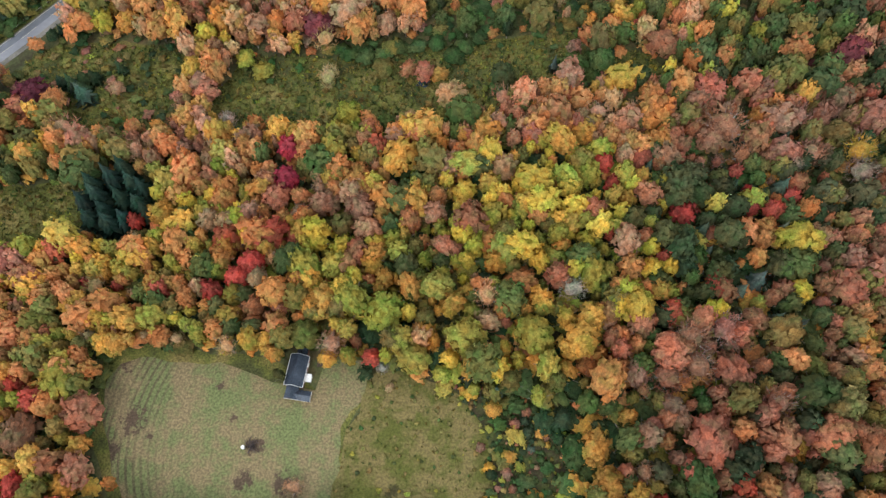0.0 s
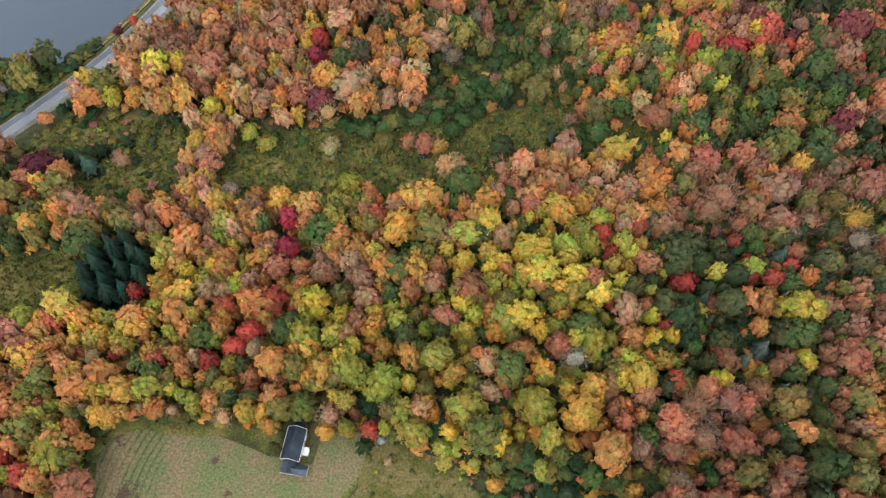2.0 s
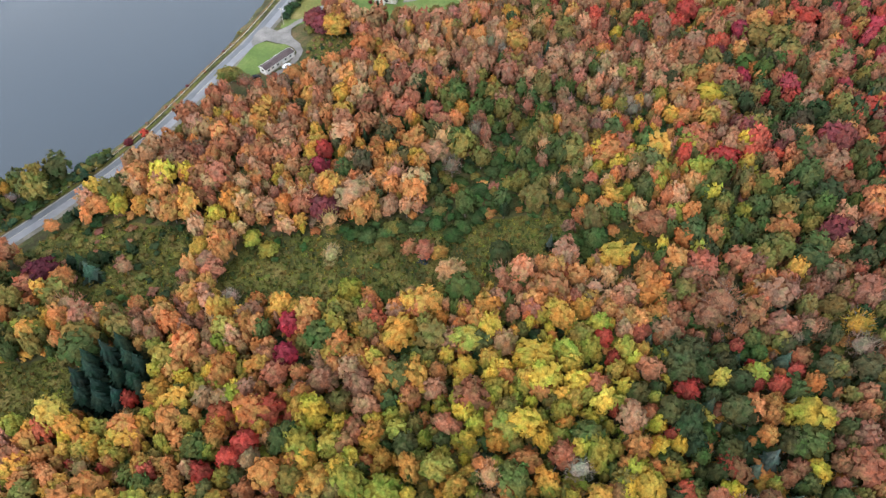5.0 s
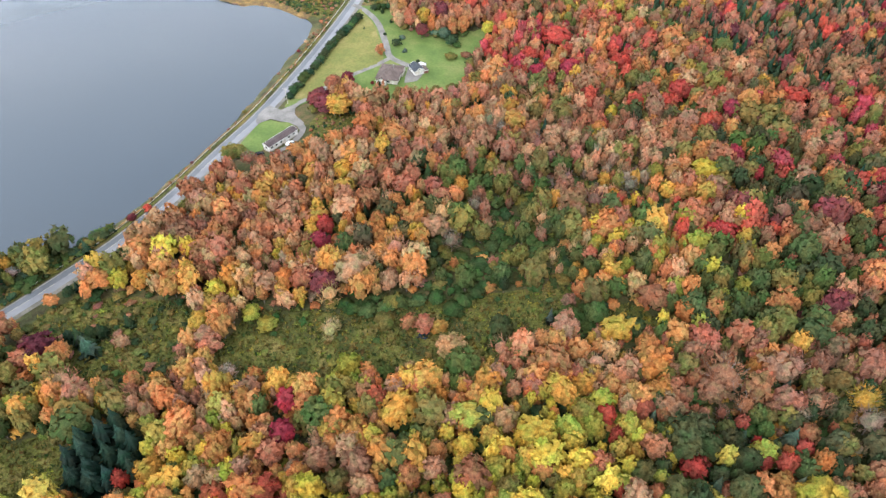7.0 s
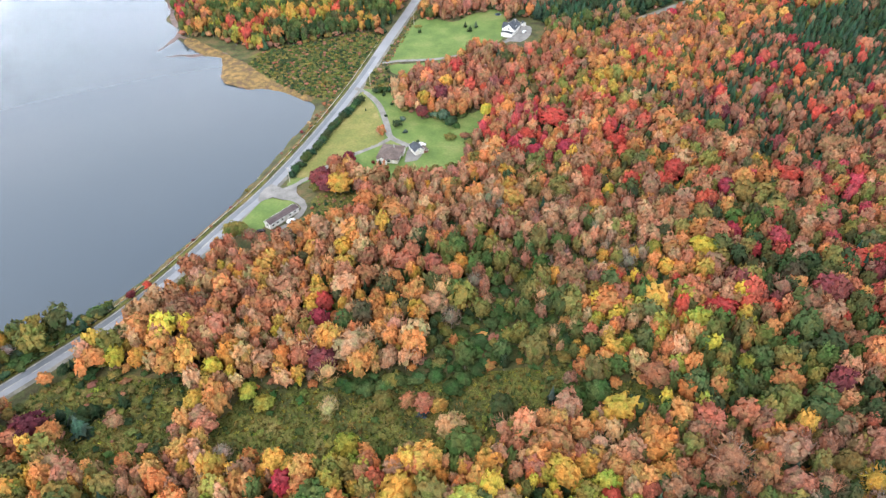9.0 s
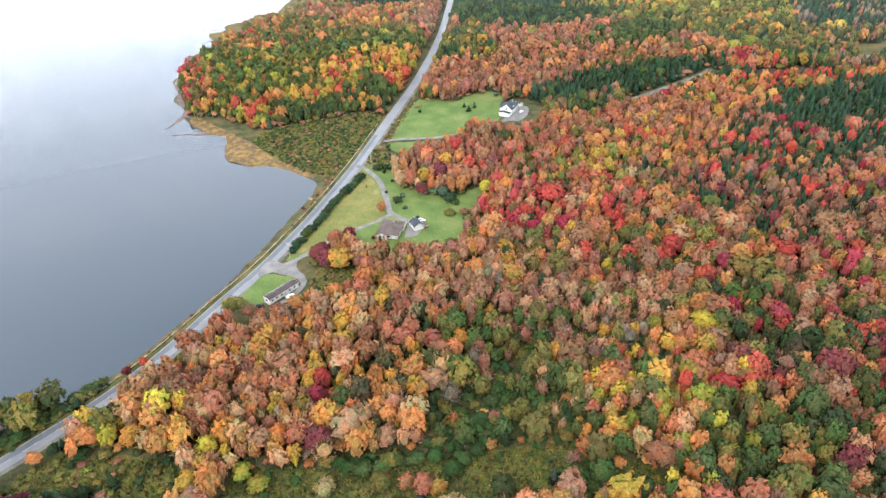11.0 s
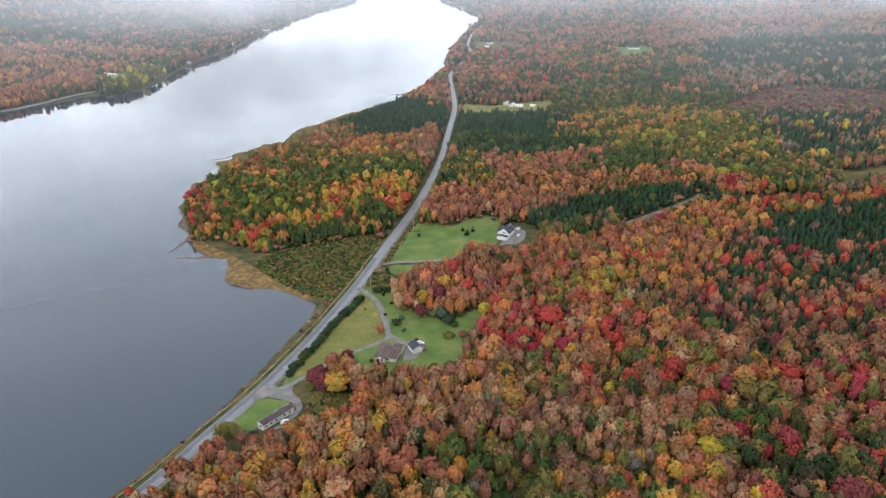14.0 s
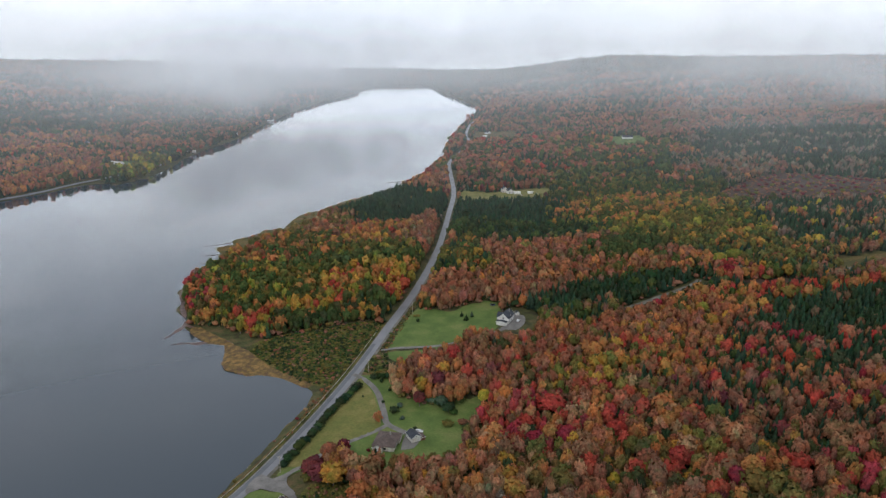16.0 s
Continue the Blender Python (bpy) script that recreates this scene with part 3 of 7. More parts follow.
drape("clearing", CLEARING, HEATHER, 1.2, "brown cut-over clearing on the wooded hillside", "clearing", 5)
for outline in (LAWN_A, LAWN_B, LAWN_C, LAWN_D):
    drape("lawn", outline, LAWN, 0.3, "mown green lawn by the lakeside road", "lawn", 0.4)
drape("clearing", HEATH_GAP, HEATHER, 0.6, "brown heathy gap in the wood by the track", "clearing", 2)
drape("clearing", TRACK_MOUTH, MARSH_OLIVE, 0.8, "pale grassy clearing beside the dirt track", "clearing", 2)
drape("dry_lawn", [(-50, 412), (-58, 381), (-69, 342), (-77, 312), (-70, 312), (-58, 329), (-46, 338), (-33, 349), (-35, 368), (-41, 392)], DRY_LAWN, 0.42, "dry yellowish lawn between hedge and drive", "lawn", 0.4)
for outline, grass in ((FAR_YARD, DRY_LAWN), (HILL_YARD, LAWN), (BEND_YARD, MARSH_OLIVE), (WEST_YARD, LAWN)):
    drape("yard", outline, grass, 1.5, "far green yard among the trees", "lawn", 3)

road_near = ROAD[ROAD[:, 1] < 2260]
ribbon("road_shoulder", road_near[road_near[:, 1] < 640], 9.2, SHOULDER, 0.18, "pale gravel shoulder of the lakeside road", "shoulder", offset=0.75, flat=3.2)
ribbon("road", road_near, 6.6, ASPHALT, 0.24, "worn grey two-lane asphalt road along the lake", "road", flat=3.2)
dark_stretch = road_near[(road_near[:, 1] < 470)]
ribbon("asphalt_lane", dark_stretch, 3.0, PATCHED, 0.26, "darker resurfaced lane of the lakeside road", "lane", offset=-1.6, flat=3.2)
fine_line = spline([tuple(p) for p in ROAD_LINE if p[1] < 720], 3.0)
ribbon("centre_line", fine_line[fine_line[:, 1] < 290], 0.2, PAINT, 0.28, "worn pale dashes down the road's centre", "road marking", flat=3.2, dash=(9, 6))
ribbon("edge_line", fine_line, 0.18, PAINT, 0.28, "worn white line along the road's edge", "road marking", offset=-3.1, flat=3.2)
for line, w in LANES[:4]:
    ribbon("driveway", line, w, GRAVEL, 0.42, "grey gravel driveway", "driveway", step=3)
for line, w in LANES[4:6]:
    ribbon("track", line, w, SHOULDER, 0.9, "pale dirt track through the woods", "track", step=5)
drape("gravel_yard", [(-92.5, 290), (-93, 298), (-89.5, 306), (-82.4, 302.8), (-77.2, 306), (-71.5, 311.5), (-70, 310), (-75, 303.5), (-75, 298), (-69.6, 291.6), (-67, 286), (-68.4, 278), (-73, 270), (-79, 264), (-81, 265.5), (-74, 273), (-71, 279), (-70, 284), (-72, 288), (-76, 291.2), (-81, 292), (-86, 294.2)], GRAVEL, 0.44, "pale gravel turning place and drive beside the mobile home", "gravel yard", 0.5)
drape("gravel_yard", [(-20, 325), (-17, 344), (-8, 345), (-9, 338), (-13, 327)], GRAVEL, 0.4, "grey gravel yard between house and garage", "gravel yard", 0.3)
drape("gravel_yard", [(44, 480), (58, 480), (63, 498), (60, 508), (56, 486)], GRAVEL, 0.4, "grey gravel yard beside the white house", "gravel yard", 0.3)
ribbon("road", WEST_ROAD, 7, ASPHALT, 1.0, "pale road along the far shore", "road", step=15)

# the bay's margin: a tan belt of dead marsh grass behind a strip of wet mud
bay = [p for p in SHORE_EAST if 400 < p[1] < 980]
ribbon("marsh", [(-108, 418), (-126, 425), (-141, 433), (-150, 450), (-161, 470), (-178, 484)], 5.5, MARSH, 0.5, "tan belt of dead marsh grass along the bay", "marsh", offset=2.5, step=4, ragged=1.6)
drape("marsh", [(-82, 404), (-104, 413), (-128, 424), (-143, 437), (-155, 457), (-168, 474), (-190, 497), (-186, 505), (-166, 488), (-149, 472), (-134, 457), (-120, 440), (-102, 425), (-82, 413)], MARSH, 0.55, "wide tongue of tan dead marsh grass by the bay", "marsh", 0.9)
drape("marsh", POINT_MARSH, MARSH_OLIVE, 0.5, "wide olive and rusty marsh on the point of the lake", "marsh", 2.5)
ribbon("mud_margin", bay, 4.6, MUD, 0.3, "wet brown mud along the bay's edge", "mud", offset=1.6, step=4, ragged=1.3)
ribbon("verge", [p for p in ROAD_LINE if 100 < p[1] < 500], 1.3, MEADOW, 0.2, "narrow olive grass strip beside the guard rail", "verge", offset=-4.9, flat=3.2)
ribbon("verge", [p for p in ROAD_LINE if 100 < p[1] < 720], 1.3, MARSH, 0.14, "yellowed grass verge on the lake side", "verge", offset=-7.1, flat=3.2)


def spit(points, width):
    """A low tongue of mud that tapers into the water."""
    p = spline(points, 2.0)
    t = np.gradient(p, axis=0)
    t /= np.linalg.norm(t, axis=1)[:, None]
    nrm = np.stack([t[:, 1], -t[:, 0]], 1)
    w = width * np.linspace(1, 0.12, len(p)) * (1 + 0.25 * np.sin(np.arange(len(p)) * 1.1))
    v = np.concatenate([np.c_[p - nrm * w[:, None], np.full(len(p), -0.1)], np.c_[p, 0.35 * np.linspace(1, 0.5, len(p))], np.c_[p + nrm * w[:, None], np.full(len(p), -0.1)]])
    k, n = np.arange(len(p) - 1), len(p)
    f = np.concatenate([np.stack([k + r * n, k + (r + 1) * n, k + (r + 1) * n + 1, k + r * n + 1], 1) for r in (0, 1)])
    tagged(part("mud_spit", mesh_of("mud_spit", v, f), MUD), "low brown tongue of mud in the shallows", "mud spit", kind="structure")


spit([(-196, 516), (-199.5, 503), (-202.4, 491), (-205, 484)], 4.4)
spit([(-164, 484), (-174.8, 476), (-185, 476.5), (-196, 474)], 4.8)
spit([(-206, 790), (-224, 756), (-242, 742), (-256, 738)], 5.0)
spit([(-208, 730), (-220, 712), (-236, 702), (-246, 700)], 4.0)
spit([(-208, 690), (-222, 678), (-240, 674)], 4.0)
spit([(-40, 1118), (-60, 1112), (-84, 1102), (-98, 1104)], 6.0)


drape("scrub_ground", [(-50, 419), (-45, 447), (-38, 447), (-33, 424), (-24, 421), (-24, 416), (-44, 416.5)], MEADOW, 0.2, "brown scrubby ground beside the road", "scrub", 0.8)
drape("house_lot", [(46, 481), (57, 477), (65, 488), (67, 503), (61, 508), (58, 498)], GRAVEL, 0.25, "grey gravel lot around the white house", "gravel yard", 0.5)


# ---- trees ----
K_LEAF = 0.6
COLOURS = {name: 0.85 * np.array(rgb(*c, K_LEAF)) + 0.15 * np.mean(rgb(*c, K_LEAF)) for name, c in {
    "orange": (224, 146, 76), "rust": (196, 124, 90), "peach": (214, 162, 118), "brown": (178, 124, 98), "red": (214, 80, 66), "crimson": (198, 62, 84),
    "plum": (142, 70, 78), "yellow": (230, 200, 46), "gold": (224, 168, 56), "lime": (178, 172, 58), "olive": (138, 130, 64), "green": (92, 112, 62),
    "deep": (72, 92, 62), "teal": (104, 126, 108), "dark": (68, 94, 72), "grey": (164, 142, 122), "silver": (190, 180, 166), "bush": (84, 108, 60), "straw": (160, 142, 78), "pine": (58, 84, 74)}.items()}
ZONES = []


def zone(x, y, rx, ry, mix):
    words = mix.split()
    ZONES.append((x, y, rx, ry, {a: float(b) for a, b in zip(words[::2], words[1::2])}))


zone(11, 78, 40, 26, "yellow 3.5 lime 5 gold 2.5 olive 1.6 orange 1.3 peach .5 rust .5 green 1.2 red .25")
zone(-33, 109, 40, 18, "orange 4 peach 2.4 rust .8 gold 2.5 lime 2.6 brown .6 red .4 olive 1.5 yellow 1.2 green 1")
zone(-60, 66, 40, 14, "orange 3 gold 2 olive 1.5 lime 2.5 green 1.8 rust 1 red .7 peach 1.4 yellow .6")
zone(-100, 77, 32, 18, "orange 3.4 gold 3 olive 1 lime 2.8 yellow 1.6 red .5 green 1 peach 1.4")
zone(-118, 52, 25, 25, "orange 3 gold 2 olive 2 lime 1 rust 1 red .6 green 1")
zone(85, 82, 22, 22, "deep 3.5 green 3 teal .9 red .7 orange 1.5 yellow .5 lime .8 rust .7")
zone(74, 37, 30, 22, "rust 2.5 brown 3 olive 1.6 green 2 deep 1.8 orange .8 red .4")
zone(109, 48, 20, 22, "rust 2 olive 2 green 1.5 orange 1 brown 1")
zone(26, 34, 14, 16, "bush 5 green 1 olive 2 lime .6 deep .8 gold .4")
zone(44, 30, 12, 14, "bush 3 green 1.5 deep 1.5 gold .8 olive 1.5 rust .5")
zone(90, 128, 18, 12, "brown 3 rust 3 orange 1 olive 1 deep 1")
zone(123, 104, 14, 30, "brown 3 grey .5 rust 1.5 deep 2 olive 1.5 gold .5")
zone(22, 135, 38, 9, "peach 2 brown 1 rust 1.5 orange 3 gold 1.5 green .8 olive .8")
zone(-92, 132, 55, 7, "peach 2 orange 2 brown 1 gold 1")
zone(-137, 121, 22, 14, "olive 3 green 2 orange 2 lime .8 gold .6")
zone(-76, 201, 40, 36, "orange 3.2 peach 4 rust 2.4 brown 1.6 gold 2 olive .4 yellow .4")
zone(-40, 239, 30, 30, "orange 2.8 rust 2.4 peach 3 gold 1.5 deep 1 brown 1.2")
zone(-14, 192, 22, 18, "peach 3 orange 2 grey .6 gold .5 deep .3")
zone(24, 229, 28, 36, "bush 5 green 2.5 olive 2 brown 1.6 peach 1")
zone(9, 185, 16, 18, "bush 5 green 1.5 deep 1")
zone(50, 247, 26, 34, "brown 3 peach 2 grey .8 olive 2 bush 3 green 1 gold .5")
zone(93, 198, 26, 24, "yellow .8 orange 2.6 lime 1.2 gold 2 red .6 green 2 rust 2 peach 1.6")
zone(81, 240, 20, 26, "peach 3 rust 1 grey .5 gold 1 brown 2 olive .6")
zone(118, 174, 26, 22, "green 3 olive 2 deep 1 teal .6 orange 1 lime 1 bush 1")
zone(151, 193, 36, 44, "plum 1 rust 2 red .5 green 2.5 brown 1.5 deep 1.5 orange 1")
zone(146, 247, 50, 40, "red .9 crimson .6 rust 2.5 brown 2.5 peach .6 orange 1.5 green 2 olive 2 deep 1")
zone(61, 345, 30, 26, "red 2.5 crimson 1.5 orange 1.5 rust 1.5 peach 2 brown 1.5 olive 1")
zone(5, 285, 50, 36, "orange 2 rust 2.6 brown 3 peach 3 olive 1.4 gold .5 grey .4")
zone(102, 295, 55, 50, "rust 2.5 brown 3 peach 1.5 olive 2 green .8 red .6 orange 1 gold .5 deep 1")
zone(191, 354, 55, 40, "dark 6 brown 2.5 rust 1 plum .5 olive .8")
zone(1, 396, 40, 30, "rust 4 brown 3 orange 2 peach 1.5 plum .6 red .4 gold .4")
zone(86, 438, 60, 36, "rust 4 brown 2.5 orange 2 red .5 green .7 olive 1 dark .6")
zone(226, 393, 60, 40, "dark 5.5 deep 1 brown 1.5 rust 1.2 crimson .5 red .5")
zone(-168, 196, 22, 14, "olive 3 lime .8 green 2.5 gold .5 deep 2 orange .7")
zone(-674, 1166, 76, 123, "rust 3 orange 2 dark 1.5 brown 1 green 1")
zone(-547, 1208, 53, 64, "lime 2 yellow 1 olive 2.5 green 2")
zone(-696, 1923, 170, 546, "dark 3 brown 2 rust 1.5 deep 1.5 green 1")
zone(-960, 1767, 194, 134, "dark 5 deep 1 brown 1")
zone(-763, 1433, 171, 121, "rust 3 dark 2 orange 1 green 1.5 brown 2 red .6")
zone(-1489, 2902, 481, 914, "dark 4 brown 2 rust 1 deep 1")
zone(-59, 853, 70, 49, "dark 7 deep .5")
zone(-146, 828, 34, 39, "brown 2 peach 1 rust 2 olive 2 straw 1")
zone(-19, 746, 25, 60, "brown 4 rust 2 peach 1 grey .7")
zone(-83, 741, 43, 31, "orange 2.5 gold 1 rust 1.5 green 2 brown 1 red .5")
zone(-149, 714, 25, 37, "red .9 orange 2 rust 1.5 green 3 olive 2 gold .6")
zone(-90, 653, 41, 30, "green 5 olive 3 lime 1.2 orange .6")
zone(-67, 594, 40, 22, "orange 3 gold 2.5 yellow .8 lime 1.5 green 2.5 red .8")
zone(-191, 557, 23, 28, "red 1.6 crimson .7 orange 1.5 green 3 rust 1.5 olive 1.5 lime .5")
zone(-146, 583, 28, 36, "green 4 olive 2 lime 2 gold .5 orange .8")
zone(-100, 549, 21, 17, "orange 2.5 gold 2 red 1 green 2 lime 1")
zone(-40, 557, 15, 15, "red 2.5 gold 1.5 yellow 1 orange 2 crimson .5")
zone(-144, 499, 17, 14, "red 1.2 orange 1.5 gold 1.5 green 2.5 lime 1")
zone(-67, 509, 31, 22, "green 3 deep 2.5 orange 1.3 gold .8 grey .4 dark 1")
zone(-103, 463, 22, 13, "lime 2 gold 2 green 2.5 olive 2 orange .8")
zone(-51, 474, 16, 17, "brown 2 rust 1.5 green 2 olive 1.5 orange .6")
zone(140, 1369, 105, 164, "rust 2.5 brown 2.5 dark 2 green 1.8 red .6 orange .5")
zone(309, 1380, 103, 150, "rust 1.6 orange 1 dark 2 green 2.5 olive 1.5 brown 1.5")
zone(80, 1019, 46, 54, "rust 2 brown 3 plum .5 dark 2 green 1")
zone(94, 832, 79, 57, "dark 7 deep .6")
zone(78, 744, 62, 31, "dark 3 green 3 deep 2 olive .5")
zone(223, 813, 69, 62, "olive 3 lime 1 gold 1.5 orange 2.5 green 3 rust 1")
zone(160, 643, 34, 22, "green 6 olive 2 bush 1")
zone(32, 632, 26, 30, "olive 3 gold 1.2 dark 2 green 2 orange 1")
zone(115, 649, 38, 34, "rust 3.5 brown 3 olive 1 orange .8")
zone(50, 562, 55, 31, "rust 4.5 brown 4 orange .8 peach .5")
zone(166, 581, 45, 22, "rust 3 brown 2 orange 1.5 green 1 olive 1")
zone(146, 539, 62, 22, "dark 6.5 deep 1 green .6")
zone(93, 502, 35, 16, "dark 3.5 olive 2 green 2 brown 1.5")
zone(249, 562, 23, 12, "red 2.5 plum 1 rust 2.5 orange 1")
zone(321, 617, 52, 33, "olive 3 green 2 dark 2.5 orange 1 gold .5")
zone(370, 601, 47, 34, "dark 4 olive 1.5 brown 1.5 orange .6")
zone(412, 719, 74, 62, "dark 5 grey 1.6 rust .4 yellow .2")
zone(285, 716, 69, 60, "olive 3.5 green 3 lime 1.5 gold 1 orange .5")
zone(677, 1232, 132, 227, "dark 6 grey 1.2 deep 1")
zone(447, 1057, 101, 117, "grey 2 dark 3.5 brown 1.5")
zone(335, 1059, 90, 155, "dark 3 green 3 olive 1.5 rust .5")
zone(624, 1783, 391, 240, "rust 1.8 brown 2.5 dark 2.5 green 1")
zone(472, 2402, 270, 482, "dark 4 brown 2 rust 1")
zone(1065, 2549, 552, 364, "dark 4.5 brown 2 rust 1")
zone(291, 477, 44, 38, "dark 7 deep 1 brown .4")
zone(226, 498, 32, 19, "rust 3 orange 2.5 red .8 green 1 gold .6")
zone(287, 518, 45, 11, "dark 2 red 1.5 orange 2 olive 1.5")
zone(218, 401, 51, 28, "dark 5 green 1 rust 2 red .6 orange 1")
zone(143, 448, 45, 30, "rust 4 orange 2 brown 2 gold .6 green .5")
zone(106, 406, 26, 21, "rust 3 olive 1.5 green 1.2 gold 1 orange 1.5")
zone(152, 393, 26, 28, "rust 3 orange 2.2 red 1 green 1.3 brown 1 gold .8")
zone(223, 352, 33, 22, "rust 2.5 red 1.5 dark 2 orange 1.5 plum .5 crimson .5")
zone(21, 432, 38, 28, "rust 4.5 brown 3 orange 1 red .5 plum .4")
zone(13, 612, 15, 19, "green 2 dark 2 olive 2")
zone(1456, 2416, 119, 992, "dark 5 grey 2 brown 1")
zone(-514, 3783, 379, 444, "dark 5 brown 1 deep 1")

MARKS = []


def mark(x, y, radius, height, shape, colour):
    MARKS.append((x, y, radius, height, shape, colour))


mark(-102, 18, 4, 10, "round", "gold")
mark(-115, 18, 4, 11, "round", "red")
mark(-40, 18, 3, 5, "bare", "peach")
mark(-99, 22, 5, 12, "round", "rust")
mark(35, 26, 4.5, 9, "round", "green")
mark(40, 27, 5, 11, "round", "gold")
mark(70, 28, 8, 12, "round", "rust")
mark(-117, 32, 6, 12, "round", "brown")
mark(50, 35, 2.8, 8, "round", "gold")
mark(33, 35, 4.5, 9, "spruce", "deep")
mark(14, 38, 2.5, 6, "round", "gold")
mark(-101, 38, 6, 12, "round", "rust")
mark(14, 43, 3, 7, "round", "olive")
mark(15, 43, 3.6, 8, "spruce", "teal")
mark(9, 44, 2, 5, "round", "lime")
mark(-15, 45, 1.4, 2.5, "round", "peach")
mark(61, 46, 6, 12, "bare", "brown")
mark(79, 46, 6, 12, "round", "rust")
mark(0, 48, 3, 7, "round", "lime")
mark(48, 48, 4, 10, "round", "orange")
mark(70, 49, 6, 12, "bare", "brown")
mark(-17, 50, 2, 8, "bare", "silver")
mark(-8, 52, 5, 11, "round", "lime")
mark(-20, 53, 3, 9, "round", "red")
mark(-33, 53, 3, 8, "round", "gold")
mark(38, 56, 6, 14, "round", "gold")
mark(90, 56, 3, 9, "spruce", "deep")
mark(-32, 57, 4.6, 11, "bare", "peach")
mark(26, 58, 6, 13, "round", "lime")
mark(7, 58, 6, 13, "round", "lime")
mark(-40, 60, 5, 11, "round", "olive")
mark(100, 60, 3.4, 12, "spruce", "teal")
mark(94, 62, 3.4, 12, "spruce", "teal")
mark(42, 63, 4.5, 13, "round", "gold")
mark(77, 64, 4.5, 11, "round", "yellow")
mark(-17, 66, 6.5, 13, "round", "lime")
mark(102, 70, 3.8, 11, "round", "yellow")
mark(86, 71, 3, 11, "spruce", "teal")
mark(38, 72, 4.5, 12, "bare", "silver")
mark(-69, 74, 3.6, 12, "round", "red")
mark(23, 74, 4.5, 12, "round", "orange")
mark(91, 74, 4.5, 13, "spruce", "teal")
mark(34, 76, 4.5, 12, "round", "rust")
mark(-62, 78, 4, 12, "round", "red")
mark(-56, 78, 3.5, 11, "round", "peach")
mark(-90, 80, 1.6, 6, "round", "red")
mark(16, 81, 4, 12, "round", "gold")
mark(-58, 83, 4.5, 12, "round", "red")
mark(101, 90, 3.2, 12, "spruce", "teal")
mark(91, 93, 2, 7, "spruce", "silver")
mark(73, 96, 4.4, 11, "round", "red")
mark(-98, 99, 3, 9, "round", "red")
mark(-101, 99, 4.6, 14, "spruce", "pine")
mark(-25, 100, 6, 13, "round", "brown")
mark(-113, 100, 4.6, 13, "spruce", "pine")
mark(-108, 102, 4.6, 15, "spruce", "pine")
mark(-37, 103, 5, 12, "round", "brown")
mark(98, 103, 3.4, 10, "spruce", "deep")
mark(-98, 105, 4.6, 13, "spruce", "pine")
mark(-53, 106, 5, 12, "round", "rust")
mark(7, 106, 4, 11, "round", "yellow")
mark(-103, 106, 4.6, 17, "spruce", "pine")
mark(53, 107, 3.2, 10, "round", "red")
mark(91, 107, 2.4, 8, "spruce", "teal")
mark(-112, 108, 4.6, 16, "spruce", "pine")
mark(129, 109, 6, 12, "bare", "grey")
mark(111, 109, 2, 7, "spruce", "silver")
mark(-50, 112, 4.4, 13, "round", "crimson")
mark(-101, 112, 4.6, 15, "spruce", "pine")
mark(-108, 114, 4.6, 17, "spruce", "pine")
mark(51, 115, 3.5, 10, "round", "red")
mark(2, 116, 5, 12, "round", "peach")
mark(130, 117, 6, 12, "bare", "gold")
mark(-14, 119, 7, 13, "round", "gold")
mark(86, 123, 6, 12, "round", "brown")
mark(109, 123, 3, 10, "spruce", "teal")
mark(-50, 124, 4.2, 13, "round", "crimson")
mark(90, 126, 9, 14, "bare", "brown")
mark(102, 131, 3.2, 10, "round", "orange")
mark(-31, 137, 5, 12, "round", "lime")
mark(-73, 137, 3.4, 10, "bare", "silver")
mark(-145, 142, 5.5, 12, "round", "rust")
mark(-134, 144, 5, 12, "round", "orange")
mark(3, 144, 5.5, 11, "round", "peach")
mark(-142, 147, 6.5, 13, "round", "plum")
mark(-126, 149, 4, 12, "spruce", "teal")
mark(35, 150, 4, 4, "shrub", "bush")
mark(66, 151, 4, 3.6, "shrub", "bush")
mark(20, 151, 4.5, 4, "shrub", "bush")
mark(-115, 152, 3, 7, "round", "peach")
mark(68, 152, 4.5, 6, "round", "green")
mark(59, 152, 4, 4, "shrub", "bush")
mark(-128, 153, 4, 7, "spruce", "deep")
mark(-84, 153, 5, 10, "round", "peach")
mark(-131, 154, 4, 8, "spruce", "teal")
mark(-131, 154, 3.2, 11, "spruce", "deep")
mark(21, 154, 5, 7, "round", "green")
mark(52, 154, 4.5, 4.5, "shrub", "bush")
mark(-40, 155, 4.6, 9, "bare", "peach")
mark(-1, 155, 3.2, 7, "round", "gold")
mark(-136, 156, 3.4, 7, "spruce", "dark")
mark(-6, 156, 4.2, 8, "round", "rust")
mark(-128, 157, 4, 8, "spruce", "deep")
mark(46, 157, 5, 8, "round", "green")
mark(-125, 158, 3.6, 7, "spruce", "deep")
mark(-12, 158, 3.4, 7, "round", "rust")
mark(55, 158, 5, 9, "round", "green")
mark(39, 158, 2, 9, "spruce", "teal")
mark(-21, 159, 4.5, 6, "round", "olive")
mark(-88, 159, 4.5, 10, "round", "gold")
mark(-64, 160, 4, 5, "round", "lime")
mark(-116, 162, 2.6, 8, "spruce", "deep")
mark(76, 163, 6, 11, "round", "rust")
mark(-71, 165, 4, 6, "round", "lime")
mark(4, 165, 4.5, 4, "shrub", "bush")
mark(-28, 166, 4.5, 4.5, "shrub", "bush")
mark(-33, 167, 4, 4, "shrub", "bush")
mark(-21, 167, 4.5, 4, "shrub", "bush")
mark(51, 168, 3.6, 10, "round", "orange")
mark(8, 169, 4.5, 4.5, "shrub", "bush")
mark(-37, 170, 3.5, 3.5, "shrub", "bush")
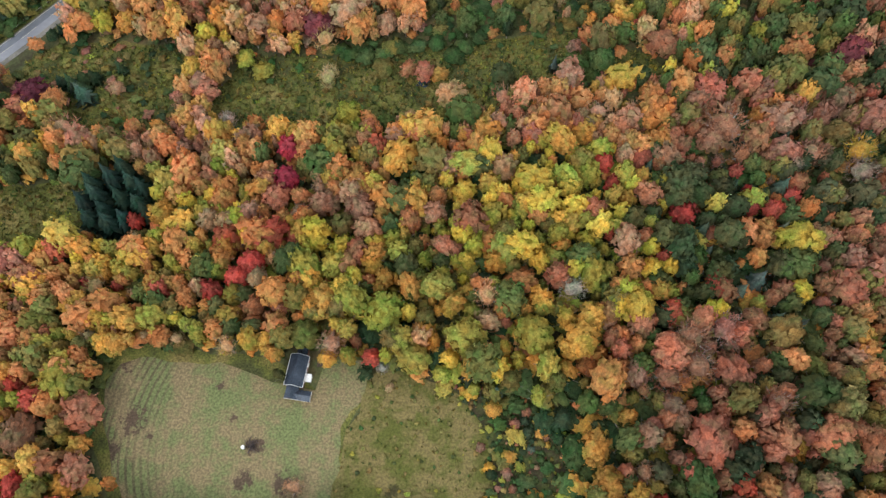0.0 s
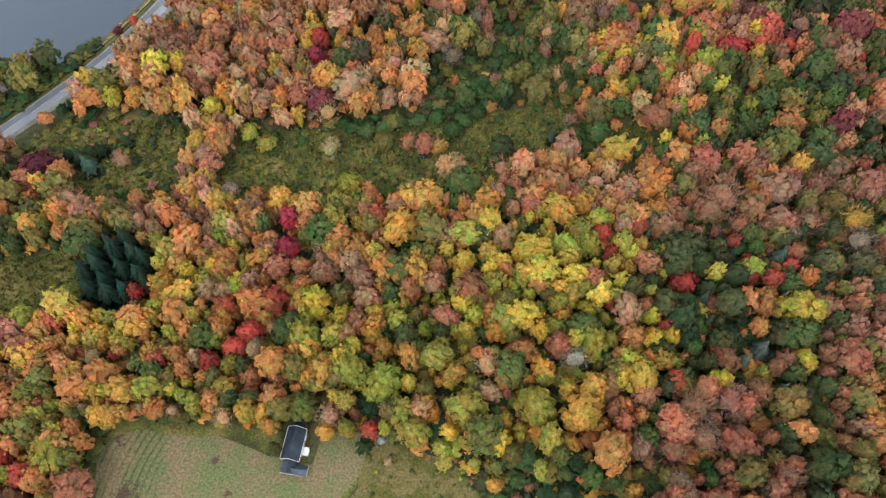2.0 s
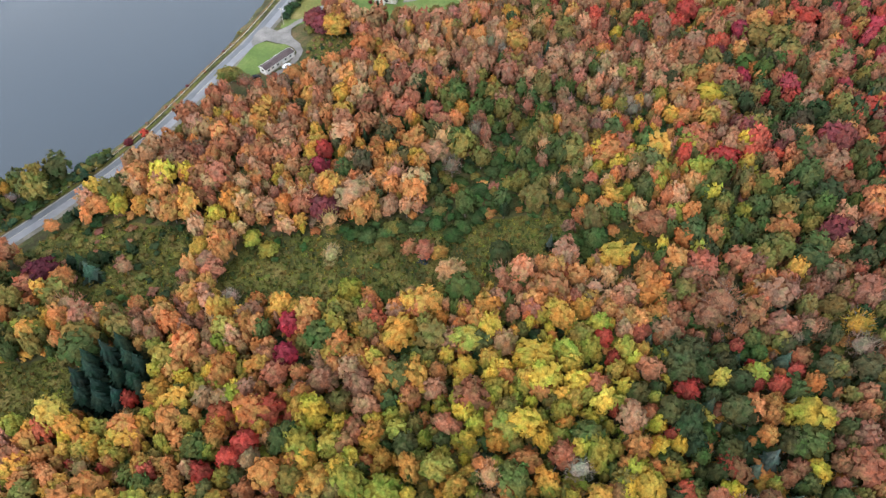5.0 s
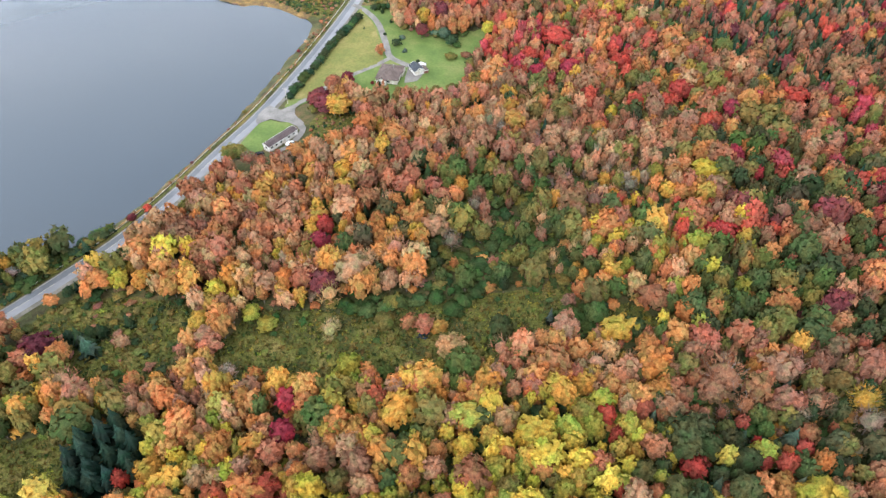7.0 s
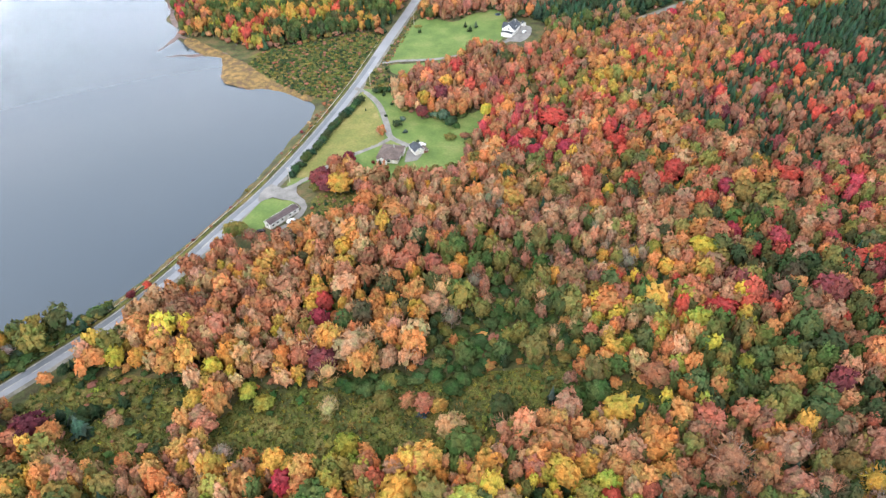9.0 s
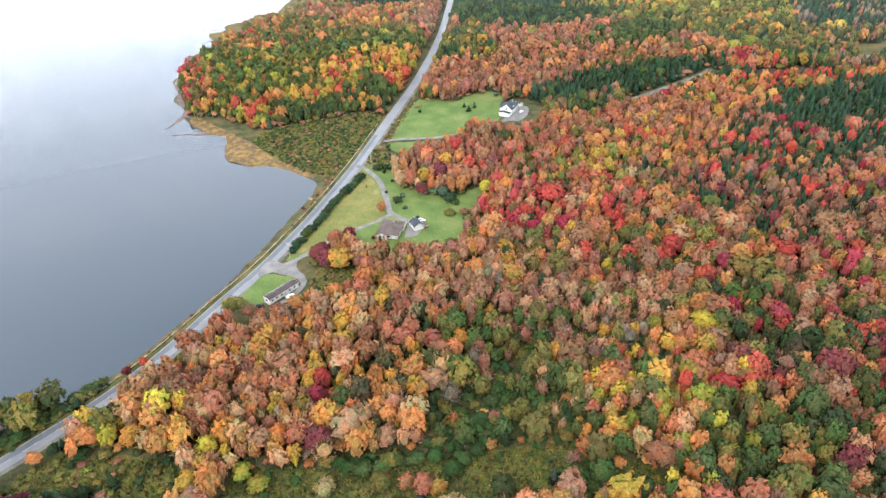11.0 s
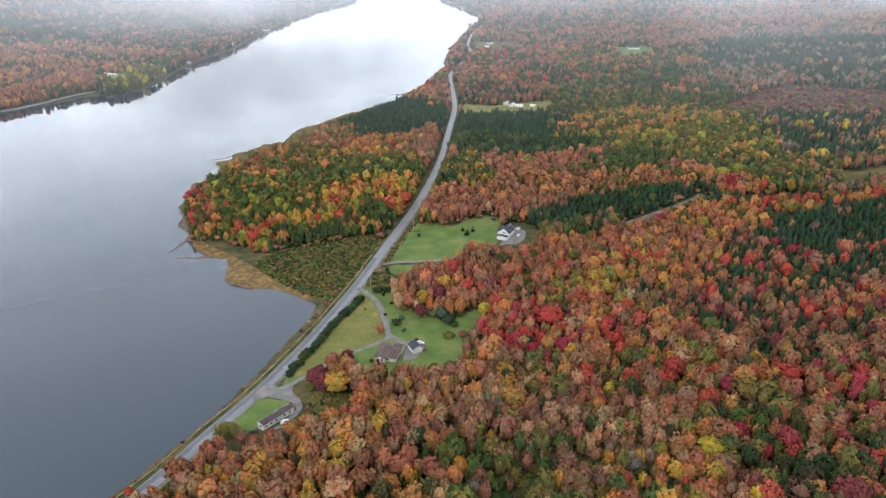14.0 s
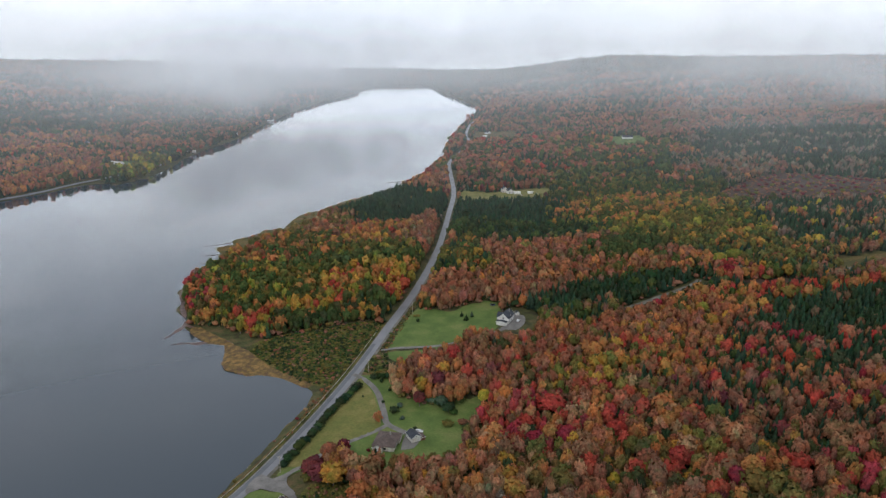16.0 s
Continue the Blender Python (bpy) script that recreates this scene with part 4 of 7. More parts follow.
mark(-16, 170, 4, 4, "shrub", "bush")
mark(-9, 170, 4, 3.6, "shrub", "bush")
mark(-2, 171, 4, 4, "shrub", "bush")
mark(60, 172, 4.5, 10, "round", "orange")
mark(-85, 173, 4.5, 12, "round", "yellow")
mark(-149, 173, 3.2, 5, "round", "orange")
mark(13, 173, 4, 4, "shrub", "bush")
mark(-45, 176, 6, 12, "round", "plum")
mark(-20, 177, 4.5, 11, "round", "peach")
mark(-144, 177, 2.6, 5, "round", "deep")
mark(-60, 178, 4.5, 12, "round", "orange")
mark(-131, 180, 5, 12, "round", "orange")
mark(-124, 180, 4.6, 12, "round", "yellow")
mark(-115, 180, 4.5, 11, "round", "gold")
mark(-101, 180, 3.5, 11, "round", "yellow")
mark(-142, 180, 1.8, 6, "spruce", "dark")
mark(-34, 182, 8, 13, "round", "peach")
mark(10, 182, 4.5, 4.5, "shrub", "bush")
mark(-169, 186, 3, 7, "bare", "silver")
mark(-29, 187, 5, 13, "bare", "peach")
mark(15, 188, 4.5, 4.5, "shrub", "bush")
mark(7, 192, 4, 4, "shrub", "bush")
mark(109, 194, 6, 12, "round", "red")
mark(4, 197, 5, 12, "bare", "grey")
mark(-125, 197, 2, 6, "round", "deep")
mark(-49, 198, 4.4, 12, "round", "crimson")
mark(20, 198, 4, 4, "shrub", "bush")
mark(-145, 200, 2.6, 9, "spruce", "dark")
mark(-3, 205, 6, 13, "round", "peach")
mark(-48, 208, 4, 12, "round", "red")
mark(-26, 211, 4, 11, "round", "orange")
mark(-9, 216, 2.6, 11, "spruce", "deep")
mark(-32, 217, 2.6, 11, "spruce", "deep")
mark(14, 219, 4, 11, "bare", "grey")
mark(99, 220, 4, 11, "round", "orange")
mark(-133, 220, 2.2, 4, "shrub", "plum")
mark(-17, 224, 2.8, 11, "spruce", "deep")
mark(0, 224, 5, 12, "round", "rust")
mark(118, 225, 4, 11, "round", "olive")
mark(-25, 225, 3, 12, "spruce", "deep")
mark(-128, 226, 2.2, 4, "shrub", "red")
mark(80, 227, 4.5, 11, "bare", "grey")
mark(-34, 228, 2.4, 10, "spruce", "deep")
mark(112, 231, 6.5, 13, "round", "yellow")
mark(9, 232, 4, 11, "round", "gold")
mark(-42, 232, 4.5, 12, "round", "gold")
mark(-16, 233, 5, 12, "round", "rust")
mark(92, 234, 4, 11, "round", "lime")
mark(-32, 237, 5.5, 12, "round", "rust")
mark(-6, 239, 5, 14, "spruce", "deep")
mark(-25, 241, 5, 13, "round", "rust")
mark(128, 242, 4.5, 11, "round", "crimson")
mark(-44, 244, 4.5, 12, "round", "gold")
mark(-12, 245, 6, 14, "spruce", "deep")
mark(-89, 256, 4.5, 9, "bare", "brown")
mark(-98, 260, 4, 9, "round", "olive")
mark(123, 261, 4.2, 11, "bare", "plum")
mark(-58, 262, 5, 11, "round", "peach")
mark(-67, 260, 4.5, 10, "round", "orange")
mark(-75, 256, 4, 9, "round", "rust")
mark(-62, 267, 3.6, 9, "round", "orange")
mark(-83, 254, 3.6, 8, "bare", "rust")
mark(-50, 268, 5, 11, "round", "orange")
mark(24, 269, 4, 12, "bare", "brown")
mark(193, 270, 6, 12, "round", "crimson")
mark(29, 271, 4.5, 12, "bare", "grey")
mark(59, 273, 5, 12, "bare", "brown")
mark(136, 275, 5, 12, "round", "crimson")
mark(145, 280, 6, 13, "round", "orange")
mark(167, 281, 7, 12, "round", "red")
mark(82, 282, 3.5, 10, "round", "yellow")
mark(177, 284, 5, 11, "bare", "brown")
mark(116, 293, 7, 13, "round", "red")
mark(17, 294, 4, 11, "spruce", "dark")
mark(-51, 294, 5, 12, "round", "gold")
mark(-51, 295, 7, 13, "round", "gold")
mark(-54, 296, 4.5, 12, "round", "gold")
mark(-58, 298, 6, 11, "round", "plum")
mark(-63, 302, 5, 11, "round", "plum")
mark(-62, 305, 5, 11, "round", "plum")
mark(-3, 306, 4, 10, "round", "olive")
mark(97, 308, 5, 12, "round", "olive")
mark(6, 308, 4, 10, "round", "olive")
mark(-56, 317, 4.5, 11, "round", "rust")
mark(51, 319, 6, 12, "round", "crimson")
mark(66, 320, 6, 12, "round", "crimson")
mark(-49, 320, 4.5, 11, "round", "plum")
mark(68, 323, 5, 12, "round", "crimson")
mark(94, 325, 6, 12, "round", "red")
mark(47, 336, 6, 12, "round", "red")
mark(138, 336, 4, 12, "round", "red")
mark(64, 354, 8, 13, "round", "red")
mark(6, 362, 3.5, 7, "round", "deep")
mark(2, 369, 4, 8, "round", "teal")
mark(27, 371, 4, 10, "round", "yellow")
mark(-11, 372, 4, 10, "round", "plum")
mark(267, 600, 7.5, 15, "round", "lime")
mark(251, 592, 6.5, 14, "round", "lime")
mark(248, 565, 6, 12, "round", "crimson")
mark(305, 597, 5, 11, "round", "rust")
mark(259, 558, 4.5, 11, "round", "orange")
mark(168, 500, 4.5, 11, "round", "crimson")
mark(199, 489, 4.5, 11, "round", "lime")
mark(309, 526, 4, 11, "round", "orange")
mark(-116, 106, 5, 14, "spruce", "pine")
mark(-106, 98, 5, 15, "spruce", "pine")
mark(-97, 110, 5, 15, "spruce", "pine")
mark(-105, 118, 4.6, 15, "spruce", "pine")
mark(-95, 102, 4.6, 13, "spruce", "pine")
mark(-114, 112, 4.6, 15, "spruce", "pine")
mark(-18, 383, 5, 13, "round", "rust")
mark(-10, 385, 4.5, 13, "round", "gold")
mark(0, 391, 5, 13, "round", "plum")



def as_triangles(quads):
    return np.concatenate([quads[:, [0, 1, 2]], quads[:, [0, 2, 3]]])


def leaf_clumps(rng, c, n, size):
    """Three-cornered leaf clumps at the points c that face along n."""
    n = n / (np.linalg.norm(n, axis=1)[:, None] + 1e-9)
    a = np.cross(n, rng.normal(size=n.shape))
    a /= np.linalg.norm(a, axis=1)[:, None] + 1e-9
    b = np.cross(n, a)
    out = np.empty((len(c), 3, 3))
    grow = size * rng.lognormal(0, 0.3, len(c))
    for q in range(3):
        ang = math.pi * 2 / 3 * q + rng.uniform(-0.45, 0.45, len(c))
        r = grow * rng.uniform(0.8, 1.2, len(c))
        out[:, q] = c + (a * np.cos(ang)[:, None] + b * np.sin(ang)[:, None]) * r[:, None]
    return out


def crown_radius(az, el, lobes, depth):
    """How far a lobed crown reaches in the directions az, el (el is the sine of the height)."""
    d = np.stack([np.sqrt(np.maximum(0, 1 - el ** 2)) * np.cos(az), np.sqrt(np.maximum(0, 1 - el ** 2)) * np.sin(az), el], -1)
    near = (d[..., None, :] * lobes).sum(-1).max(-1)
    body = np.where(el > 0, 1 - 0.10 * el, 1 - 0.12 * el ** 2)
    return d, body * (1 - depth + depth * np.clip((near - 0.72) / 0.26, 0, 1) ** 0.8)


def round_crown(seed, count, size, lobes=11, core=0.0, thin=0.42, depth=0.34, rings=(7, 4), sweep=0.6):
    """A lobed crown within a unit ball: a leafy body and sprays that reach up and out of it."""
    rng = np.random.default_rng(seed)
    el = 1 - 1.5 * (np.arange(lobes) + rng.uniform(0.1, 0.7, lobes)) / lobes
    az = np.arange(lobes) * 2.4 + rng.uniform(-0.5, 0.5, lobes)
    rad = np.sqrt(np.maximum(0, 1 - el ** 2))
    lob = np.c_[rad * np.cos(az), rad * np.sin(az), el]
    u = rng.uniform(-0.8, 1, count)
    d, r = crown_radius(rng.uniform(0, 6.283, count), u, lob, depth)
    at = d * (r * rng.uniform(0.78, 1.0, count))[:, None]
    along = d * 0.5 + np.array([0, 0, sweep]) + rng.normal(0, 0.62 - 0.5 * sweep, (count, 3))
    along /= np.linalg.norm(along, axis=1)[:, None]
    side = np.cross(along, d + rng.normal(0, 0.45, (count, 3)))
    side /= np.linalg.norm(side, axis=1)[:, None] + 1e-9
    ln = (size * rng.lognormal(0, 0.3, count))[:, None]
    w = ln * thin * rng.uniform(0.7, 1.3, (count, 1))
    leaves = np.stack([at - along * ln * 0.8 + side * w, at - along * ln * 0.5 - side * w, at + along * ln + side * w * rng.uniform(-0.6, 0.6, (count, 1))], 1)
    if not core:
        return leaves
    m, k = rings
    q = np.arange(m) * 2 * math.pi / m
    lev = np.sin(np.linspace(-0.9, 1.1, k)) if k > 2 else np.array([0.12, ] if k == 1 else [-0.5, 0.66])
    aa, ee = np.meshgrid(q, lev)
    aa = aa + (np.arange(k) % 2 * math.pi / m)[:, None] + rng.uniform(-0.2, 0.2, aa.shape)
    dd, rr = crown_radius(aa, ee, lob, depth)
    pts = dd * (rr * core * rng.uniform(0.92, 1.08, rr.shape))[..., None]
    top, foot = np.array([0, 0, core * 0.96]), np.array([0, 0, -0.95])
    tri = []
    for i in range(m):
        j = (i + 1) % m
        for z in range(k - 1):
            a, b, c, e = pts[z, i], pts[z, j], pts[z + 1, j], pts[z + 1, i]
            tri += [[a, b, e], [b, c, e]] if z % 2 == 0 else [[a, b, c], [a, c, e]]
        tri += [[pts[-1, i], pts[-1, j], top], [pts[0, j], pts[0, i], foot]]
    return np.concatenate([leaves, np.array(tri)])


def puff_crown(seed, puffs, size, sides=6, rings=2, leaves=60, core=(7, 3), leaf=0.4):
    """A crown within a unit ball, heaped from domed clumps of leaves round a dark heart."""
    rng = np.random.default_rng(seed)
    k = np.arange(puffs)
    el = 1 - 1.5 * (k + rng.uniform(0.15, 0.75, puffs)) / puffs
    az = k * 2.4 + rng.uniform(-0.4, 0.4, puffs)
    flat = np.sqrt(np.maximum(0, 1 - el ** 2))
    d = np.stack([flat * np.cos(az), flat * np.sin(az), el], 1)
    s = size * rng.uniform(0.7, 1.35, puffs)
    c = d * ((1.0 - s) * rng.uniform(0.82, 1.1, puffs))[:, None]
    up = d * 0.7 + np.array([0, 0, 0.5]) + rng.normal(0, 0.12, (puffs, 3))
    up /= np.linalg.norm(up, axis=1)[:, None]
    a = np.cross(up, rng.normal(size=(puffs, 3)))
    a /= np.linalg.norm(a, axis=1)[:, None]
    b = np.cross(up, a)
    loops = []
    for tilt in ((1.75, 0.85) if rings == 2 else (1.45,)):
        q = np.arange(sides) * 2 * math.pi / sides + rng.uniform(-0.3, 0.3, (puffs, sides))
        r = (s[:, None] * rng.uniform(0.62, 1.3, (puffs, sides)))[..., None]
        loops.append(c[:, None] + r * (math.sin(tilt) * (np.cos(q)[..., None] * a[:, None] + np.sin(q)[..., None] * b[:, None]) + math.cos(tilt) * up[:, None]))
    top = (c + up * (s * rng.uniform(0.8, 1.1, puffs))[:, None])[:, None].repeat(sides, 1)
    tri = []
    for lo, hi in zip(loops, loops[1:]):
        lo2, hi2 = np.roll(lo, -1, 1), np.roll(hi, -1, 1)
        tri += [np.stack([lo, lo2, hi], 2), np.stack([lo2, hi2, hi], 2)]
    tri.append(np.stack([loops[-1], np.roll(loops[-1], -1, 1), top], 2))
    rows = [np.concatenate([t.reshape(puffs, -1, 3, 3) for t in tri], 1).reshape(-1, 3, 3)]
    if leaves:
        i = rng.integers(0, puffs, leaves)
        n = up[i] * 0.6 + rng.normal(0, 0.6, (leaves, 3))
        n /= np.linalg.norm(n, axis=1)[:, None]
        rows.append(leaf_clumps(rng, c[i] + n * (s[i] * rng.uniform(0.9, 1.15, leaves))[:, None], n + rng.normal(0, 0.5, (leaves, 3)), size * leaf))
    m, z = core
    q = np.arange(m) * 2 * math.pi / m
    lev = np.linspace(-0.75, 0.45, z)
    pts = np.stack([np.c_[np.cos(q + 0.4 * w) * 0.66 * math.sqrt(1 - e * e), np.sin(q + 0.4 * w) * 0.66 * math.sqrt(1 - e * e), np.full(m, e * 0.8)] for w, e in enumerate(lev)])
    crown_top, foot = np.tile([0, 0, 0.6], (m, 1)), np.tile([0, 0, -0.95], (m, 1))
    nxt = np.roll(pts, -1, 1)
    rows += [np.stack([pts[-1], nxt[-1], crown_top], 1), np.stack([nxt[0], pts[0], foot], 1)]
    for w in range(z - 1):
        rows += [np.stack([pts[w], nxt[w], pts[w + 1]], 1), np.stack([nxt[w], nxt[w + 1], pts[w + 1]], 1)]
    return np.concatenate(rows)


def cone_spruce(seed, tiers, sides):
    """A spruce seen from afar: ragged skirts that narrow to a tip."""
    rng = np.random.default_rng(seed)
    rows = []
    for w in range(tiers):
        f = w / tiers
        q = np.arange(sides) * 2 * math.pi / sides + w * 0.6
        r = (1.02 * (1 - f) + 0.06) * rng.uniform(0.62, 1.15, sides)
        ring = np.c_[np.cos(q) * r, np.sin(q) * r, -0.95 + 1.75 * f + rng.uniform(-0.08, 0.08, sides)]
        tip = np.tile([rng.normal(0, 0.03), rng.normal(0, 0.03), min(1.0, -0.95 + 1.75 * (f + 1.75 / tiers))], (sides, 1))
        rows.append(np.stack([ring, np.roll(ring, -1, 0), tip], 1))
    return np.concatenate(rows)


def spruce_crown(seed, whorls, spokes):
    """Drooping boughs in whorls that narrow to a tip; z from -1 to 1."""
    rng = np.random.default_rng(seed)
    rows = []
    for w in range(whorls):
        f = w / (whorls - 1)
        z, r = -0.9 + 1.75 * f, (1 - f) ** 0.85 + 0.07
        n = max(4, round(spokes * (1 - 0.55 * f)))
        for q in range(n):
            a = 2 * math.pi * (q + rng.uniform(-0.4, 0.4)) / n + w * 1.1
            rr = r * rng.uniform(0.55, 1.15)
            wd = (0.07 + 0.12 * rr) * (15 / spokes) ** 0.65
            ca, sa = math.cos(a), math.sin(a)
            zz, drop = z + rng.uniform(-0.05, 0.05), rng.uniform(0.1, 0.24)
            rows.append([(ca * 0.03, sa * 0.03, zz + 0.15), (ca * rr * 0.62 - sa * wd, sa * rr * 0.62 + ca * wd, zz - drop * 0.35), (ca * rr, sa * rr, zz - drop),
                         (ca * rr * 0.62 + sa * wd, sa * rr * 0.62 - ca * wd, zz - drop * 0.35)])
    return as_triangles(np.array(rows))


def bare_twigs(seed, limbs, twigs):
    """Thin bare limbs that spread upward from the trunk."""
    rng = np.random.default_rng(seed)
    rows = []
    for s in range(limbs):
        a, lean = 2.4 * s + rng.uniform(-0.3, 0.3), rng.uniform(0.25, 0.95)
        tip = np.array([math.cos(a) * lean, math.sin(a) * lean, rng.uniform(0.35, 0.95) * (1.15 - 0.5 * lean)])
        base = np.array([0, 0, -0.95 + 0.5 * rng.uniform(0, 1)])
        side = np.array([-math.sin(a), math.cos(a), 0])
        rows.append([base - side * 0.010, base + side * 0.010, tip + side * 0.004, tip - side * 0.004])
        for _ in range(twigs):
            f = rng.uniform(0.3, 0.95)
            st = base + (tip - base) * f
            en = st + rng.normal(0, 0.2, 3) + np.array([math.cos(a), math.sin(a), 0.7]) * 0.18
            sd = rng.normal(0, 1, 3)
            sd /= np.linalg.norm(sd)
            rows.append([st - sd * 0.005, st + sd * 0.005, en + sd * 0.002, en - sd * 0.002])
    return as_triangles(np.array(rows))


NEAR = {"round": [puff_crown(100 + s, 34 + 4 * (s % 5), 0.235, 6, 1, 210, (7, 3), 0.5) for s in range(12)], "spruce": [spruce_crown(200 + s, 13, 15) for s in range(5)],
        "bare": [round_crown(300 + s, 420, 0.15, 14, 0.6, 0.16, 0.4, (9, 5)) for s in range(6)], "shrub": [puff_crown(400 + s, 14, 0.36, 5, 1, 60, (6, 2), 0.5) for s in range(5)]}
NEAR_WOOD = dict(NEAR, round=[puff_crown(120 + s, 26 + 3 * (s % 4), 0.26, 5, 1, 120, (6, 2), 0.5) for s in range(12)], bare=[round_crown(320 + s, 260, 0.18, 12, 0.6, 0.16, 0.4, (8, 4)) for s in range(6)])
LAKESIDE = dict(NEAR, round=[puff_crown(140 + s, 22 + s % 7, 0.27, 4, 1, 110, (6, 2), 0.5) for s in range(12)], bare=[round_crown(340 + s, 170, 0.2, 12, 0.62, 0.14, 0.4, (7, 3)) for s in range(6)],
                shrub=[puff_crown(440 + s, 6, 0.5, 5, 1, 24, (5, 2), 0.45) for s in range(5)], spruce=[spruce_crown(240 + s, 9, 9) for s in range(5)])
MID = {"round": [puff_crown(500 + s, 11 + s % 4, 0.36, 4, 1, 36, (5, 2), 0.46) for s in range(10)], "spruce": [cone_spruce(600 + s, 6, 7) for s in range(5)],
       "bare": [round_crown(700 + s, 56, 0.34, 8, 0.7, 0.13, 0.34, (6, 2)) for s in range(5)], "shrub": [puff_crown(800 + s, 4, 0.6, 5, 1, 8, (5, 2)) for s in range(4)]}
HILL = {"round": [puff_crown(540 + s, 7 + s % 3, 0.44, 4, 1, 14, (4, 1), 0.42) for s in range(10)], "spruce": [cone_spruce(640 + s, 4, 6) for s in range(5)],
        "bare": [round_crown(740 + s, 34, 0.4, 6, 0.76, 0.14, 0.3, (5, 2)) for s in range(4)], "shrub": [puff_crown(840 + s, 3, 0.6, 5, 1, 4, (4, 1)) for s in range(4)]}
FAR = {"round": [puff_crown(900 + s, 3 + s % 2, 0.66, 4, 1, 0, (4, 1)) for s in range(8)], "spruce": [cone_spruce(1000 + s, 2, 5) for s in range(4)],
       "bare": [round_crown(1100 + s, 12, 0.46, 5, 0.8, 0.25, 0.3, (4, 1)) for s in range(4)], "shrub": [puff_crown(1200 + s, 2, 0.7, 4, 1, 0, (4, 1)) for s in range(4)]}
DISTANT = {"round": [puff_crown(1500 + s, 3, 0.66, 4, 1, 0, (4, 1)) for s in range(6)], "spruce": [cone_spruce(1600 + s, 2, 4) for s in range(3)],
           "bare": [puff_crown(1700 + s, 2, 0.66, 4, 1, 0, (4, 1)) for s in range(3)], "shrub": [puff_crown(1800 + s, 2, 0.66, 4, 1, 0, (4, 1)) for s in range(3)]}
TWIGS = [bare_twigs(1300 + s, 12, 9) for s in range(6)]
TWIGS_MID = [bare_twigs(1400 + s, 7, 2) for s in range(4)]
SHAPE = {"dark": "spruce", "pine": "spruce", "teal": "spruce", "grey": "bare", "silver": "bare", "bush": "shrub"}


def sow(y0, y1, spacing, rng):
    """Tree places on a loose grid over the wooded land in sight."""
    half = 0.68 * math.hypot(y1, 200) + 20
    x, y = np.meshgrid(np.arange(-half, half, spacing), np.arange(y0, y1, spacing * 0.9))
    x = x + (np.arange(x.shape[0]) % 2 * spacing / 2)[:, None]
    x, y = (a.ravel() + rng.uniform(-0.36, 0.36, a.size) * spacing for a in (x, y))
    ok = np.abs(x) < 0.66 * np.hypot(y, 200) + 16
    x, y = x[ok], y[ok]
    d = shore(x, y)
    ok = d > np.where((x < 0) & ((y > 400) & (y < 505)), 15, 4.5)
    x, y = x[ok], y[ok]
    east = x > np.interp(y, ROAD[:, 1], ROAD[:, 0])
    ok = line_distance(x, y, ROAD) > np.where(east, np.interp(y, [300, 450, 1000], [10.5, 9.5, 8.2]), np.where((y > 203) & (y < 420), 99.0, np.where((y > 400) & (y < 505), 15.0, 7.0)))
    for outline in OPEN:
        ok &= ~inside(x, y, outline)
    for line, w in LANES:
        ok &= line_distance(x, y, line) > w / 2 + 2.6
    return x[ok], y[ok]


def choose(x, y, rng):
    """The colour of each tree, by the stand that it grows in."""
    sway = np.interp(y, [60, 400, 1000, 3000], [3, 9, 24, 80])
    px, py = x + sway * np.sin(y / sway / 2.3 + 1.7 * np.sin(x / sway / 3.1)), y + sway * np.sin(x / sway / 2.7 + 1.3 * np.sin(y / sway / 3.7))
    q = np.stack([((px - z[0]) / z[2]) ** 2 + ((py - z[1]) / z[3]) ** 2 for z in ZONES])
    w = np.exp(-(q - q.min(0)) * 3.0)
    names = list(COLOURS)
    pal = np.array([[z[4].get(n, 0) / sum(z[4].values()) for n in names] for z in ZONES])
    share = w.T @ pal
    share /= share.sum(1)[:, None]
    stand = share @ np.array([COLOURS[n] for n in names])
    cum = np.cumsum(share, 1)
    wide = float(np.interp(y.mean(), [60, 230, 440, 780, 1500, 3000], [9, 12, 15, 18, 45, 130]))
    sx, sy = np.floor(x / wide), np.floor(y / wide)
    best, own = np.full(len(x), 1e9), np.zeros(len(x))
    for ox in (-1, 0, 1):
        for oy in (-1, 0, 1):
            cx, cy = sx + ox, sy + oy
            h1, h2, h3 = (np.modf(np.abs(np.sin(cx * p + cy * q) * 43758.5453))[0] for p, q in ((12.9898, 78.233), (39.346, 11.135), (73.156, 52.235)))
            d = np.hypot((cx + h1) * wide - x, (cy + h2) * wide - y)
            own, best = np.where(d < best, h3, own), np.minimum(d, best)
    keep = np.interp(y.mean(), [60, 230, 440, 2000], [0.2, 0.3, 0.38, 0.55])
    u = np.where(rng.uniform(size=len(x)) < keep, np.clip(own + rng.normal(0, 0.03, len(x)), 0, 1), rng.uniform(size=len(x)))
    return np.array(names)[np.minimum((cum < u[:, None]).sum(1), len(names) - 1)], stand


def vary(colour, rng, stand=None):
    c = COLOURS[colour]
    if stand is not None and SHAPE.get(colour) != "spruce":
        c = c + (stand - c) * rng.uniform(0.0, 0.22)
    c = c * rng.uniform(0.76, 1.22) * (1 + rng.normal(0, 0.06, 3))
    return np.clip(c, 0.004, 0.9)


def outward(tri):
    """The triangles wound so that they face away from the heart of the crown."""
    n = np.cross(tri[:, 1] - tri[:, 0], tri[:, 2] - tri[:, 0])
    turn = (n * (tri.mean(1) + np.array([0, 0, 0.35]))).sum(1) < 0
    out = tri.copy()
    out[turn, 1], out[turn, 2] = tri[turn, 2], tri[turn, 1]
    return out


